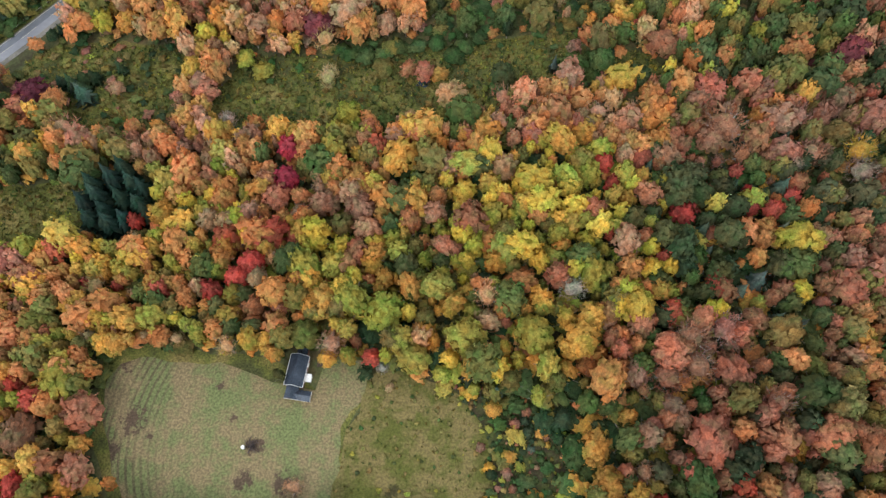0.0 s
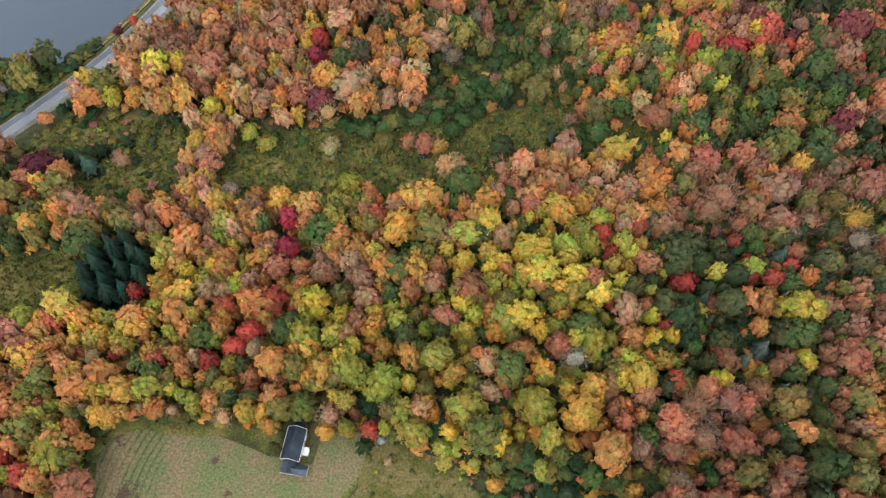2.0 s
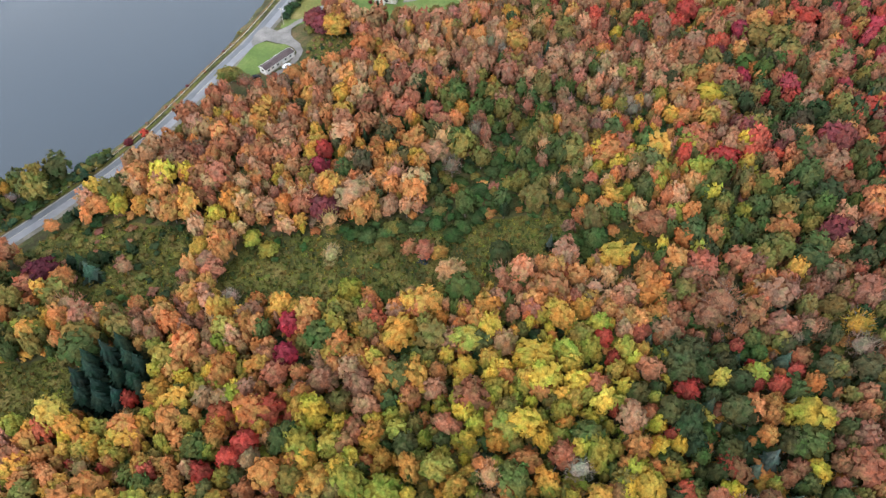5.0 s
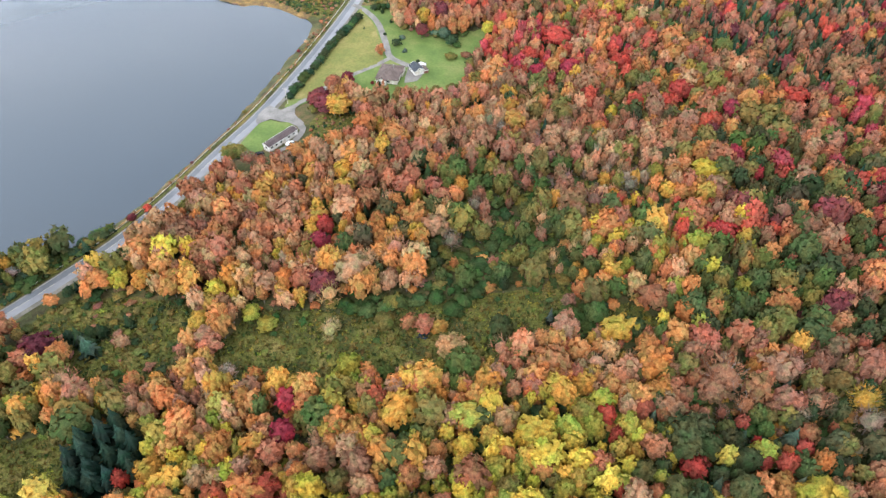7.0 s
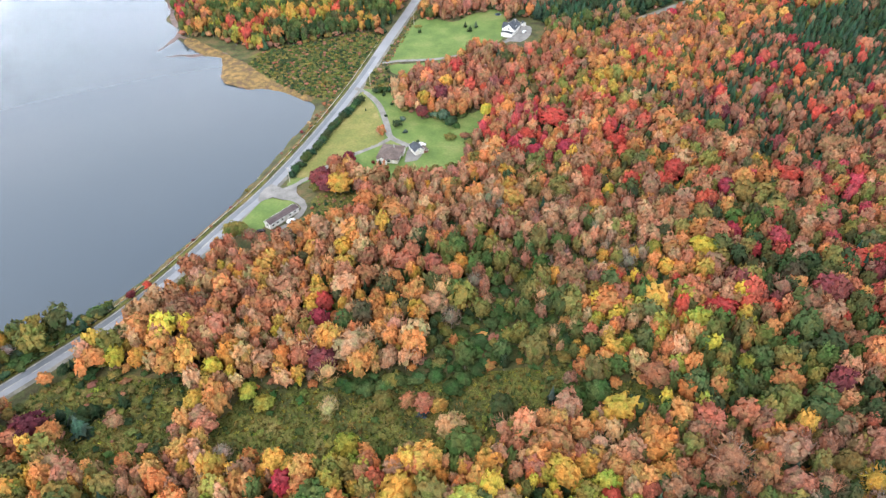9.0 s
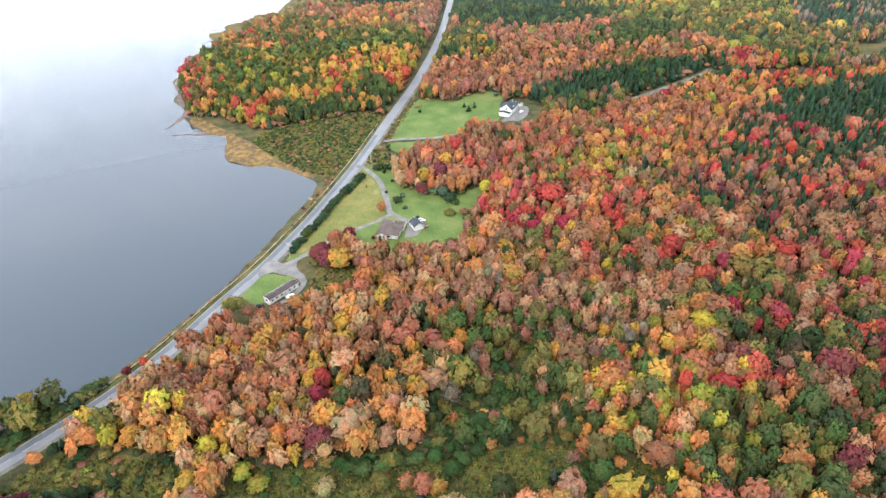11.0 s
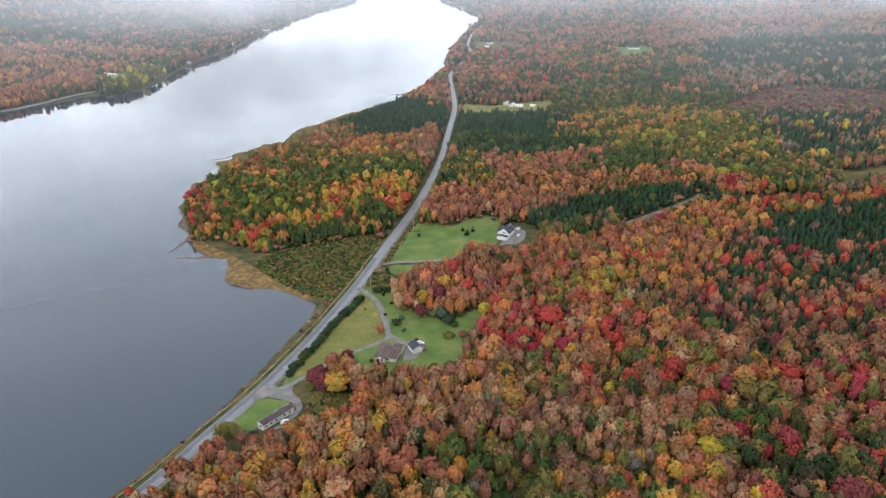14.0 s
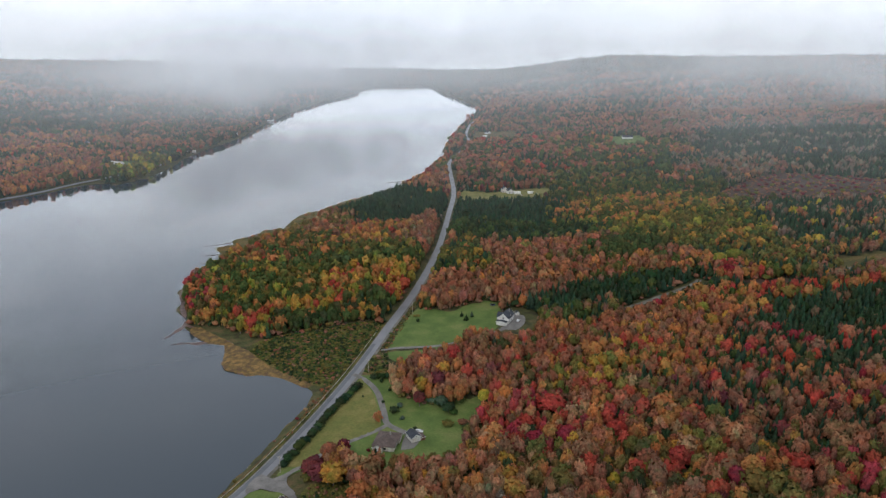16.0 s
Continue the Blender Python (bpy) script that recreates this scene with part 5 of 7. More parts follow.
def soften(me, v, away):
    """Rounds the shading of leaf clumps: normals between each leaf's own and the crown's."""
    t = np.asarray(v, float).reshape(-1, 3, 3)
    n = np.cross(t[:, 1] - t[:, 0], t[:, 2] - t[:, 0])
    n /= np.linalg.norm(n, axis=1)[:, None] + 1e-12
    a = np.asarray(away, float).reshape(-1, 3, 3)
    a = a / (np.linalg.norm(a, axis=2)[..., None] + 1e-12)
    n = 0.5 * n[:, None] + 0.7 * a
    n /= np.linalg.norm(n, axis=2)[..., None] + 1e-12
    att = me.attributes.new("custom_normal", "FLOAT_VECTOR", "POINT")
    att.data.foreach_set("vector", n.astype(np.float32).ravel())


for forms in (NEAR, NEAR_WOOD, LAKESIDE, MID, HILL, FAR, DISTANT):
    for kind in forms:
        forms[kind] = [outward(t) for t in forms[kind]]


class Mass:
    """Gathers the trees of a stand into one mesh."""

    def __init__(self):
        self.v, self.c, self.n = [], [], []

    def add(self, quads, x, y, z0, r, h, colour, rng, low=0.3):
        a = rng.uniform(0, 6.283)
        ca, sa = math.cos(a), math.sin(a)
        v = np.empty_like(quads)
        wide, lean_x, lean_y = rng.uniform(0.83, 1.2), *rng.normal(0, 0.1, 2)
        qx, qy = quads[..., 0] * wide + lean_x * quads[..., 2], quads[..., 1] / wide + lean_y * quads[..., 2]
        v[..., 0] = x + r * (qx * ca - qy * sa)
        v[..., 1] = y + r * (qx * sa + qy * ca)
        v[..., 2] = z0 + h * ((1 + low) / 2 + quads[..., 2] * (1 - low) / 2)
        self.v.append(v.reshape(-1, 3))
        qz = quads[..., 2] + 0.3
        self.n.append(np.stack([(qx * ca - qy * sa) / r, (qx * sa + qy * ca) / r, qz * 2 / h], -1).reshape(-1, 3) * r)
        self.c.append(np.repeat(np.array([[*colour, 1.0]], np.float32), len(v) * 3, 0))

    def build(self, name, label, category, material):
        if not self.v:
            return None
        v = np.vstack(self.v)
        me = mesh_of(name, v, np.arange(len(v)).reshape(-1, 3), material)
        att = me.attributes.new("leaf", "FLOAT_COLOR", "POINT")
        att.data.foreach_set("color", np.vstack(self.c).astype(np.float32).ravel())
        if len(self.n) == len(self.v):
            soften(me, v, np.vstack(self.n))
        return tagged(new(name, me), label, category, kind="stuff")


def stem(x, y, z0, h, r, sides=4):
    a = np.arange(sides) * 2 * math.pi / sides
    lo, hi = np.c_[x + r * np.cos(a), y + r * np.sin(a), np.full(sides, z0 - 0.3)], np.c_[x + 0.35 * r * np.cos(a), y + 0.35 * r * np.sin(a), np.full(sides, z0 + h)]
    k = np.arange(sides)
    return np.stack([lo[k], lo[(k + 1) % sides], hi[(k + 1) % sides], hi[k]], 1)


def trunk_mesh(name, limbs, material):
    """A tapered trunk one high with limbs reaching into the crown."""
    rows = [stem(0, 0, 0.02, 0.9, 0.022, 7)]
    rng = np.random.default_rng(len(name) + limbs)
    for s in range(limbs):
        a, z = 2.4 * s, 0.35 + 0.4 * s / max(1, limbs)
        q = stem(0, 0, 0.3, 0.17, 0.009, 4)
        t = Matrix.Translation((0, 0, z)) @ Matrix.Rotation(a, 4, "Z") @ Matrix.Rotation(rng.uniform(0.6, 1.0), 4, "Y") @ Matrix.Translation((0, 0, -0.02))
        rows.append(np.array([[t @ Vector(p) for p in face] for face in q]))
    v = np.vstack(rows).reshape(-1, 3)
    return mesh_of(name, v, np.arange(len(v)).reshape(-1, 4), material)


def crown_meshes(kind):
    made = []
    for n, quads in enumerate(NEAR[kind]):
        low = 0.06 if kind == "spruce" else (0.0 if kind == "shrub" else 0.2)
        q = quads.copy()
        q[..., 2] = (1 + low) / 2 + q[..., 2] * (1 - low) / 2
        me = mesh_of("crown", q.reshape(-1, 3), np.arange(q.shape[0] * 3).reshape(-1, 3), LEAF_ONE)
        if kind != "bare":
            soften(me, q, q - np.array([0, 0, 0.4]))
        if kind == "bare":
            t = TWIGS[n].copy()
            t[..., 2] = (1 + low) / 2 + t[..., 2] * (1 - low) / 2
            v = np.concatenate([q.reshape(-1, 3), t.reshape(-1, 3)])
            me = mesh_of("crown", v, np.arange(len(v)).reshape(-1, 3), LEAF_ONE)
            me.materials.append(PALE_BARK)
            me.polygons.foreach_set("material_index", (np.arange(len(v) // 3) >= len(q)).astype(np.int32))
        made.append(me)
    return made


CROWNS = {k: crown_meshes(k) for k in NEAR}
TRUNKS = {"round": trunk_mesh("trunk", 5, BARK), "spruce": trunk_mesh("trunk", 0, BARK), "bare": trunk_mesh("trunk", 7, PALE_BARK), "shrub": trunk_mesh("trunk", 3, BARK)}
WORDS = {"orange": "bright orange", "rust": "rusty orange", "peach": "pale peach", "brown": "pinkish brown", "red": "scarlet", "crimson": "crimson", "plum": "dark purple-red",
         "yellow": "bright yellow", "gold": "golden", "lime": "yellow-green", "olive": "olive", "green": "green", "deep": "deep green", "teal": "grey-green",
         "dark": "dark green", "grey": "sparse greyish", "silver": "silvery white", "bush": "green", "straw": "straw-coloured", "pine": "very dark green"}
KINDS = {"round": ("maple_tree", "maple"), "spruce": ("spruce_tree", "spruce"), "bare": ("half_bare_tree", "tree"), "shrub": ("shrub", "shrub")}
BIRCH = {"yellow", "gold", "lime", "olive", "green"}


def tree(x, y, r, h, shape, colour, rng, where="in the wood", stand=None):
    """One tree as a thing of its own: trunk and crown."""
    name, cat = KINDS[shape]
    if shape == "round" and colour in BIRCH:
        name, cat = "birch_tree", "birch"
    z = float(land(x, y))
    root = new(name)
    root.empty_display_size = 0.5
    root.matrix_basis = pose(x, y, z, 0, 0, rng.uniform(0, 360))
    trunk = part("trunk", TRUNKS[shape], None, root)
    trunk.scale = (h, h, h * (0.9 if shape == "spruce" else 0.75))
    crown = part("crown", CROWNS[shape][rng.integers(0, len(CROWNS[shape]))], None, root)
    wide = rng.uniform(0.84, 1.18)
    crown.scale = (r * wide, r / wide, h)
    crown.color = (*vary(colour, rng, stand), 1)
    what = {"round": "with %s leaves" % WORDS[colour], "spruce": "with %s needles" % WORDS[colour], "bare": "thinly covered with %s leaves" % WORDS[colour],
            "shrub": "with dense %s leaves" % WORDS[colour]}[shape]
    return tagged(root, "%s %s %s" % ({"maple_tree": "broad maple", "birch_tree": "broad birch", "spruce_tree": "tall spruce", "half_bare_tree": "spreading tree",
                                      "shrub": "low shrub"}[name], what, where), cat, group="%s trees of the wood" % cat)


def size_of(colour, rng):
    shape = SHAPE.get(colour, "round")
    if shape == "shrub":
        return shape, rng.uniform(1.8, 3.2), rng.uniform(2.2, 4.2)
    if shape == "spruce":
        h = rng.uniform(7.5, 13.5)
        return shape, h * rng.uniform(0.24, 0.33), h
    if colour in ("brown", "plum", "peach") and rng.uniform() < 0.3:
        shape = "bare"
    s = rng.lognormal(-0.12, 0.36)
    return shape, float(np.clip(3.3 * s, 1.3, 6.0)), float(np.clip(11.6 * s ** 0.5 * rng.uniform(0.84, 1.16), 5.5, 16))


def plant(y0, y1, spacing, forms, seed, name, trunks, single_to=None, grow=1.0, per_kind=290):
    rng = np.random.default_rng(seed)
    x, y = sow(y0, y1, spacing, rng)
    for m in MARKS:
        far = np.hypot(x - m[0], y - m[1]) > m[2] * 0.85 + 1.2
        x, y = x[far], y[far]
    (col, stand), z = choose(x, y, rng), land(x, y)
    broad, fir, wood = Mass(), Mass(), Mass()
    made = {}
    for a, b, c, d, e in zip(x, y, z, col, stand):
        shape, r, h = size_of(d, rng)
        r, h = r * grow * (1.25 if shape == "spruce" and b > 330 else 1.0), h * (0.5 + 0.5 * grow)
        key = "birch" if shape == "round" and d in BIRCH else shape
        if single_to and single_to[0] < a < single_to[1] and b < single_to[2] and made.get(key, 0) < per_kind:
            made[key] = made.get(key, 0) + 1
            tree(a, b, r, h, shape, d, rng, stand=e)
            continue
        t = rng.integers(0, len(forms[shape]))
        (fir if shape == "spruce" else broad).add(forms[shape][t], a, b, c, r, h, vary(d, rng, e), rng, {"spruce": 0.06, "shrub": 0.0}.get(shape, 0.1))
        if trunks and shape != "shrub":
            q = as_triangles(stem(0, 0, 0, 1, 1))
            q[..., :2] *= 0.02 * h
            q[..., 2] *= 0.7 * h
            wood.v.append((q + np.array([a, b, c])).reshape(-1, 3))
            wood.c.append(np.ones((q.shape[0] * 3, 4), np.float32))
            if shape == "bare":
                tw = TWIGS_MID[t % len(TWIGS_MID)]
                wood.add(tw, a, b, c, r, h, (1, 1, 1), rng, 0.28)
    broad.build("%s_broadleaf_wood" % name, "dense broadleaf wood in orange, red, yellow and green", "wood", LEAF_MASS)
    fir.build("%s_conifers" % name, "dark green spruces scattered through the wood", "conifers", LEAF_MASS)
    wood.build("%s_trunks" % name, "grey trunks and bare limbs of the wood", "trunks", BARK)
    return made


tree_rng = np.random.default_rng(5)
for m in MARKS:
    tree(*m, tree_rng)
plant(2, 130, 4.4, NEAR_WOOD, 11, "near", True, (-70, 110, 130))
plant(130, 330, 4.75, LAKESIDE, 12, "lakeside", True)
plant(330, 560, 4.4, MID, 13, "middle", True, grow=0.84)
plant(560, 1000, 5.2, HILL, 14, "hillside", False, grow=0.92)
plant(1000, 2000, 8.2, FAR, 15, "far", False, grow=1.35)
plant(2000, 4800, 22.0, DISTANT, 16, "distant", False, grow=2.7)


def underwood(y0, y1, spacing, seed, name, region=None, tall=(1.2, 4.2), mix=("green", "olive", "deep", "bush", "deep", "dark"), forms=None, label="", weights=None):
    """Low brush between the trees, or over a stretch of rough ground."""
    rng = np.random.default_rng(seed)
    if region is None:
        x, y = sow(y0, y1, spacing, rng)
    else:
        p = np.array(region)
        x, y = np.meshgrid(np.arange(p[:, 0].min(), p[:, 0].max(), spacing), np.arange(p[:, 1].min(), p[:, 1].max(), spacing))
        x, y = (a.ravel() + rng.uniform(-0.5, 0.5, a.size) * spacing for a in (x, y))
        ok = inside(x, y, region)
        x, y = x[ok], y[ok]
        ok = (line_distance(x, y, ROAD) > 5.2) & (shore(x, y) > 1.2)
        x, y = x[ok], y[ok]
    z = land(x, y)
    mass = Mass()
    forms = forms or BRUSH
    for a, b, c in zip(x, y, z):
        h = rng.uniform(*tall)
        mass.add(forms[rng.integers(0, len(forms))], a, b, c, h * rng.uniform(0.6, 1.0), h, vary(str(rng.choice(mix, p=weights)), rng), rng, 0.0)
    mass.build(name, label, "brush", LEAF_MASS)


NEAR_BRUSH = [outward(puff_crown(1920 + s, 12, 0.36, 4, 1, 36, (5, 2), 0.5)) for s in range(6)]
BRUSH = [outward(puff_crown(1900 + s, 4, 0.6, 5, 1, 8, (4, 1))) for s in range(5)]
TUFT = [outward(round_crown(1950 + s, 7, 0.7, 4, 0, 0.3, 0.5)) for s in range(5)]
underwood(2, 130, 4.3, 21, "undergrowth", tall=(1.5, 5.5), mix=("green", "olive", "deep", "orange", "gold", "lime", "green", "deep"), forms=NEAR_BRUSH, label="green and brown undergrowth between the trees")
underwood(130, 330, 5.6, 22, "undergrowth", tall=(1.5, 5), mix=("green", "olive", "deep", "orange", "brown", "olive", "bush"), forms=NEAR_BRUSH, label="green and brown undergrowth between the trees")
underwood(330, 600, 6.5, 27, "undergrowth", tall=(2, 5.5), mix=("green", "olive", "brown", "brown", "deep", "rust"), label="green and brown undergrowth between the trees")
for n, outline in enumerate((BRUSH_MEADOW, LONG_MEADOW, SMALL_MEADOW, WEST_MEADOW)):
    underwood(0, 0, 1.25, 30 + n, "meadow_grass", outline, (0.4, 1.5), ("olive", "green", "lime", "straw", "bush"), TUFT, "tall rough grass and weeds of the meadow", (0.44, 0.14, 0.14, 0.2, 0.08))
underwood(0, 0, 4.8, 36, "meadow_brush", BRUSH_MEADOW, (0.8, 2.8), ("deep", "olive", "brown", "olive", "green", "deep", "straw"), LAKESIDE["shrub"][:3], "scrubby bushes in the brushy meadow")
underwood(0, 0, 6.5, 37, "meadow_brush", LONG_MEADOW, (0.8, 2.4), ("green", "olive", "olive", "bush"), LAKESIDE["shrub"][:3], "scrubby bushes in the long meadow")
underwood(0, 0, 1.9, 38, "heath_brush", SHRUB_HEATH, (0.6, 2.0), ("olive", "deep", "olive", "bush", "deep", "green", "olive", "brown"), BRUSH, "dark olive and brown brush by the bay")
underwood(0, 0, 1.9, 39, "pasture_weeds", PASTURE, (0.2, 0.7), ("olive", "straw", "olive", "green"), TUFT, "coarse weeds and grass of the pasture")
underwood(0, 0, 4.2, 47, "pasture_brush", PASTURE, (0.4, 1.1), ("olive", "lime", "green", "olive", "straw"), BRUSH, "low clumps of weeds scattered over the pasture")
underwood(0, 0, 1.7, 48, "scrub", SCRUB_SLOPE, (0.4, 1.5), ("olive", "green", "bush", "deep", "bush", "lime", "brown", "deep", "straw"), BRUSH, "low tangled scrub beside the pasture")
underwood(0, 0, 5.6, 49, "scrub", SCRUB_SLOPE, (1.8, 3.8), ("olive", "green", "bush", "gold", "lime", "teal"), NEAR_BRUSH, "small leafy bushes among the scrub")
underwood(0, 0, 9, 40, "clearing_brush", CLEARING, (2, 5), ("brown", "plum", "brown", "olive"), BRUSH, "brown brush of the cut-over clearing")
underwood(0, 0, 2.6, 42, "lot_brush", [(-50, 420), (-45, 447), (-36, 447), (-32, 425), (-25, 422), (-25, 416), (-44, 417)], (0.6, 2.2), ("olive", "brown", "green", "deep"), BRUSH, "brown and olive scrub beside the road")
underwood(0, 0, 2.0, 41, "lot_brush", [(-42, 296.5), (-63.5, 296), (-65, 289), (-64, 279), (-53, 275), (-41, 284)], (0.5, 1.8), ("olive", "brown", "deep", "olive", "straw"), BRUSH, "low brush beside the drive")
underwood(0, 0, 2.3, 43, "bank_brush", [(-186, 200), (-172, 208), (-157, 212), (-140, 219), (-138, 206), (-146, 198), (-160, 182), (-172, 166), (-190, 172)], (1.6, 4.4), ("olive", "green", "deep", "bush", "deep", "green", "olive", "dark"), LAKESIDE["shrub"][:3], "dense green and golden brush between road and lake")
underwood(0, 0, 2.2, 44, "roadside_brush", ROADSIDE, (0.4, 1.6), ("olive", "straw", "brown", "green"), BRUSH, "olive and straw-coloured weeds along the road")
underwood(0, 0, 1.6, 45, "bank_brush", [(-136, 212), (-122, 240), (-106, 276), (-93, 310), (-80, 358), (-70, 400), (-66, 401), (-75, 357), (-95, 301), (-108.5, 271), (-125, 233)], (0.3, 1.3), ("olive", "brown", "rust", "straw", "green", "deep"), BRUSH, "low weeds on the steep bank below the road")
underwood(0, 0, 9, 46, "marsh_brush", POINT_MARSH, (0.8, 3.2), ("olive", "brown", "straw", "rust", "deep"), BRUSH, "low brown and olive brush on the marsh")


# ---- buildings ----
def roof_gable(bm, w, l, z, rise, over, thick=0.18):
    """Two sloping slabs with the ridge along y."""
    s = rise / (w / 2)
    for side in (-1, 1):
        e = w / 2 + over
        ze = z - over * s
        pts = [(0, z + rise), (side * e, ze)]
        v = []
        for y in (-l / 2 - over, l / 2 + over):
            for x, zz in pts:
                v += [bm.verts.new((x, y, zz)), bm.verts.new((x, y, zz + thick))]
        a, at, b, bt, c, ct, d, dt = v
        for f in ((at, bt, dt, ct), (a, c, d, b), (b, d, dt, bt), (a, b, bt, at), (c, ct, dt, d), (a, at, ct, c)):
            bm.faces.new(f)
    bmesh.ops.recalc_face_normals(bm, faces=bm.faces[:])
    return bm


def roof_hip(bm, w, l, z, rise, over, thick=0.2):
    x, y = w / 2 + over, l / 2 + over
    r = max(0.3, y - x)
    lo = [bm.verts.new(p) for p in ((-x, -y, z), (x, -y, z), (x, y, z), (-x, y, z))]
    up = [bm.verts.new((v.co.x, v.co.y, z + thick)) for v in lo]
    a, b = bm.verts.new((0, -r, z + rise)), bm.verts.new((0, r, z + rise))
    for q in range(4):
        bm.faces.new((lo[q], lo[(q + 1) % 4], up[(q + 1) % 4], up[q]))
    for f in ((up[0], up[1], a), (up[1], up[2], b, a), (up[2], up[3], b), (up[3], up[0], a, b), tuple(reversed(lo))):
        bm.faces.new(f)
    return bm


def walls_of(bm, w, l, h, rise, base=-1.2):
    """A box of walls with gables on its two ends."""
    x, y = w / 2, l / 2
    v = {}
    for sx in (-1, 1):
        for sy in (-1, 1):
            for zz in (base, h):
                v[sx, sy, zz] = bm.verts.new((sx * x, sy * y, zz))
    for sx in (-1, 1):
        bm.faces.new([v[sx, -1, base], v[sx, 1, base], v[sx, 1, h], v[sx, -1, h]])
    for sy in (-1, 1):
        f = [v[-1, sy, base], v[1, sy, base], v[1, sy, h]]
        if rise:
            f.append(bm.verts.new((0, sy * y, h + rise)))
        bm.faces.new([*f, v[-1, sy, h]])
    bm.faces.new([v[-1, -1, base], v[1, -1, base], v[1, 1, base], v[-1, 1, base]])
    bmesh.ops.recalc_face_normals(bm, faces=bm.faces[:])
    return bm


def opening(parent, name, side, u, z, w, h, half_w, half_l, frame_mat, pane_mat, pane):
    """A framed window or door set proud of a wall; side: x+, x-, y+ or y-."""
    bm = bmesh.new()
    t = 0.09
    for r in ((-w / 2 - t, -w / 2, -0.04, 0.07, z - t, z + h + t), (w / 2, w / 2 + t, -0.04, 0.07, z - t, z + h + t), (-w / 2, w / 2, -0.04, 0.07, z + h, z + h + t), (-w / 2, w / 2, -0.04, 0.09, z - t, z)):
        box(bm, *r)
    ob = part(name, bm, frame_mat, parent)
    d = {"y-": (u, -half_l, 180), "y+": (u, half_l, 0), "x+": (half_w, u, -90), "x-": (-half_w, u, 90)}[side]
    ob.matrix_basis = pose(d[0], d[1], 0, 0, 0, d[2])
    part(pane, boxes((-w / 2, w / 2, -0.02, 0.03, z, z + h)), pane_mat, ob)


def house(name, label, x, y, turn, w, l, h, rise, wall_mat, roof_mat, over=0.4, hip=False, windows=(), doors=(), chimney=None, trim=WHITE, category="house", sink=0.0):
    root = new(name)
    root.matrix_basis = pose(x, y, float(land(x, y)) + 0.3 - sink, 0, 0, turn)
    part("wall", walls_of(bmesh.new(), w, l, h, 0 if hip else rise), wall_mat, root)
    part("roof", (roof_hip if hip else roof_gable)(bmesh.new(), w, l, h, rise, over), roof_mat, root)
    part("foundation", boxes((-w / 2 - 0.05, w / 2 + 0.05, -l / 2 - 0.05, l / 2 + 0.05, -1.3, 0.25)), ROCK, root)
    if not hip:
        s = rise / (w / 2)
        for sy in (-1, 1):
            bm = bmesh.new()
            for sx in (-1, 1):
                yy = sy * (l / 2 + over + 0.03)
                a = [(0, yy, h + rise - 0.12), (sx * (w / 2 + over), yy, h - over * s - 0.12), (sx * (w / 2 + over), yy, h - over * s + 0.2), (0, yy, h + rise + 0.2)]
                lo = [bm.verts.new(p) for p in a]
                hi = [bm.verts.new((p[0], p[1] + sy * 0.06, p[2])) for p in a]
                bm.faces.new(lo), bm.faces.new(hi)
                for q in range(4):
                    bm.faces.new((lo[q], lo[(q + 1) % 4], hi[(q + 1) % 4], hi[q]))
            bmesh.ops.recalc_face_normals(bm, faces=bm.faces[:])
            part("barge_board", bm, trim, root)
        for sx in (-1, 1):
            xe = sx * (w / 2 + over + 0.04)
            part("gutter", boxes((min(xe, xe + sx * 0.1), max(xe, xe + sx * 0.1), -l / 2 - over, l / 2 + over, h - over * s - 0.02, h - over * s + 0.16)), trim, root)
    for side, u, z, ww, hh in windows:
        opening(root, "window", side, u, z, ww, hh, w / 2, l / 2, trim, GLASS, "pane")
    for side, u, ww, hh in doors:
        opening(root, "door", side, u, 0.32, ww, hh, w / 2, l / 2, trim, WHITE if wall_mat is not WHITE else CREAM, "leaf")
    if chimney:
        part("chimney", boxes((chimney[0] - 0.3, chimney[0] + 0.3, chimney[1] - 0.3, chimney[1] + 0.3, h, h + rise + 0.9), (chimney[0] - 0.38, chimney[0] + 0.38, chimney[1] - 0.38, chimney[1] + 0.38, h + rise + 0.9, h + rise + 1.05)), ROCK, root)
    return tagged(root, label, category)


def wing(parent, name, x, y, w, l, h, rise, wall_mat, roof_mat, turn=0.0, over=0.3, hip=False, windows=()):
    """A lower part of a house, with its own roof."""
    body = part(name, walls_of(bmesh.new(), w, l, h, 0 if hip else rise), wall_mat, parent)
    body.matrix_basis = pose(x, y, 0, 0, 0, turn)
    part("roof", (roof_hip if hip else roof_gable)(bmesh.new(), w, l, h, rise, over), roof_mat, body)
    part("trim", boxes((-w / 2 - over - 0.06, w / 2 + over + 0.06, -l / 2 - over - 0.1, -l / 2 - over - 0.03, h - 0.25, h + 0.05)), WHITE, body)
    for side, u, z, ww, hh in windows:
        bm = boxes((-ww / 2, ww / 2, -0.03, 0.06, z, z + hh))
        ob = part("window", bm, GLASS, body)
        d = {"y-": (u, -l / 2, 180), "y+": (u, l / 2, 0), "x+": (w / 2, u, -90), "x-": (-w / 2, u, 90)}[side]
        ob.matrix_basis = pose(d[0], d[1], 0, 0, 0, d[2])
    return body


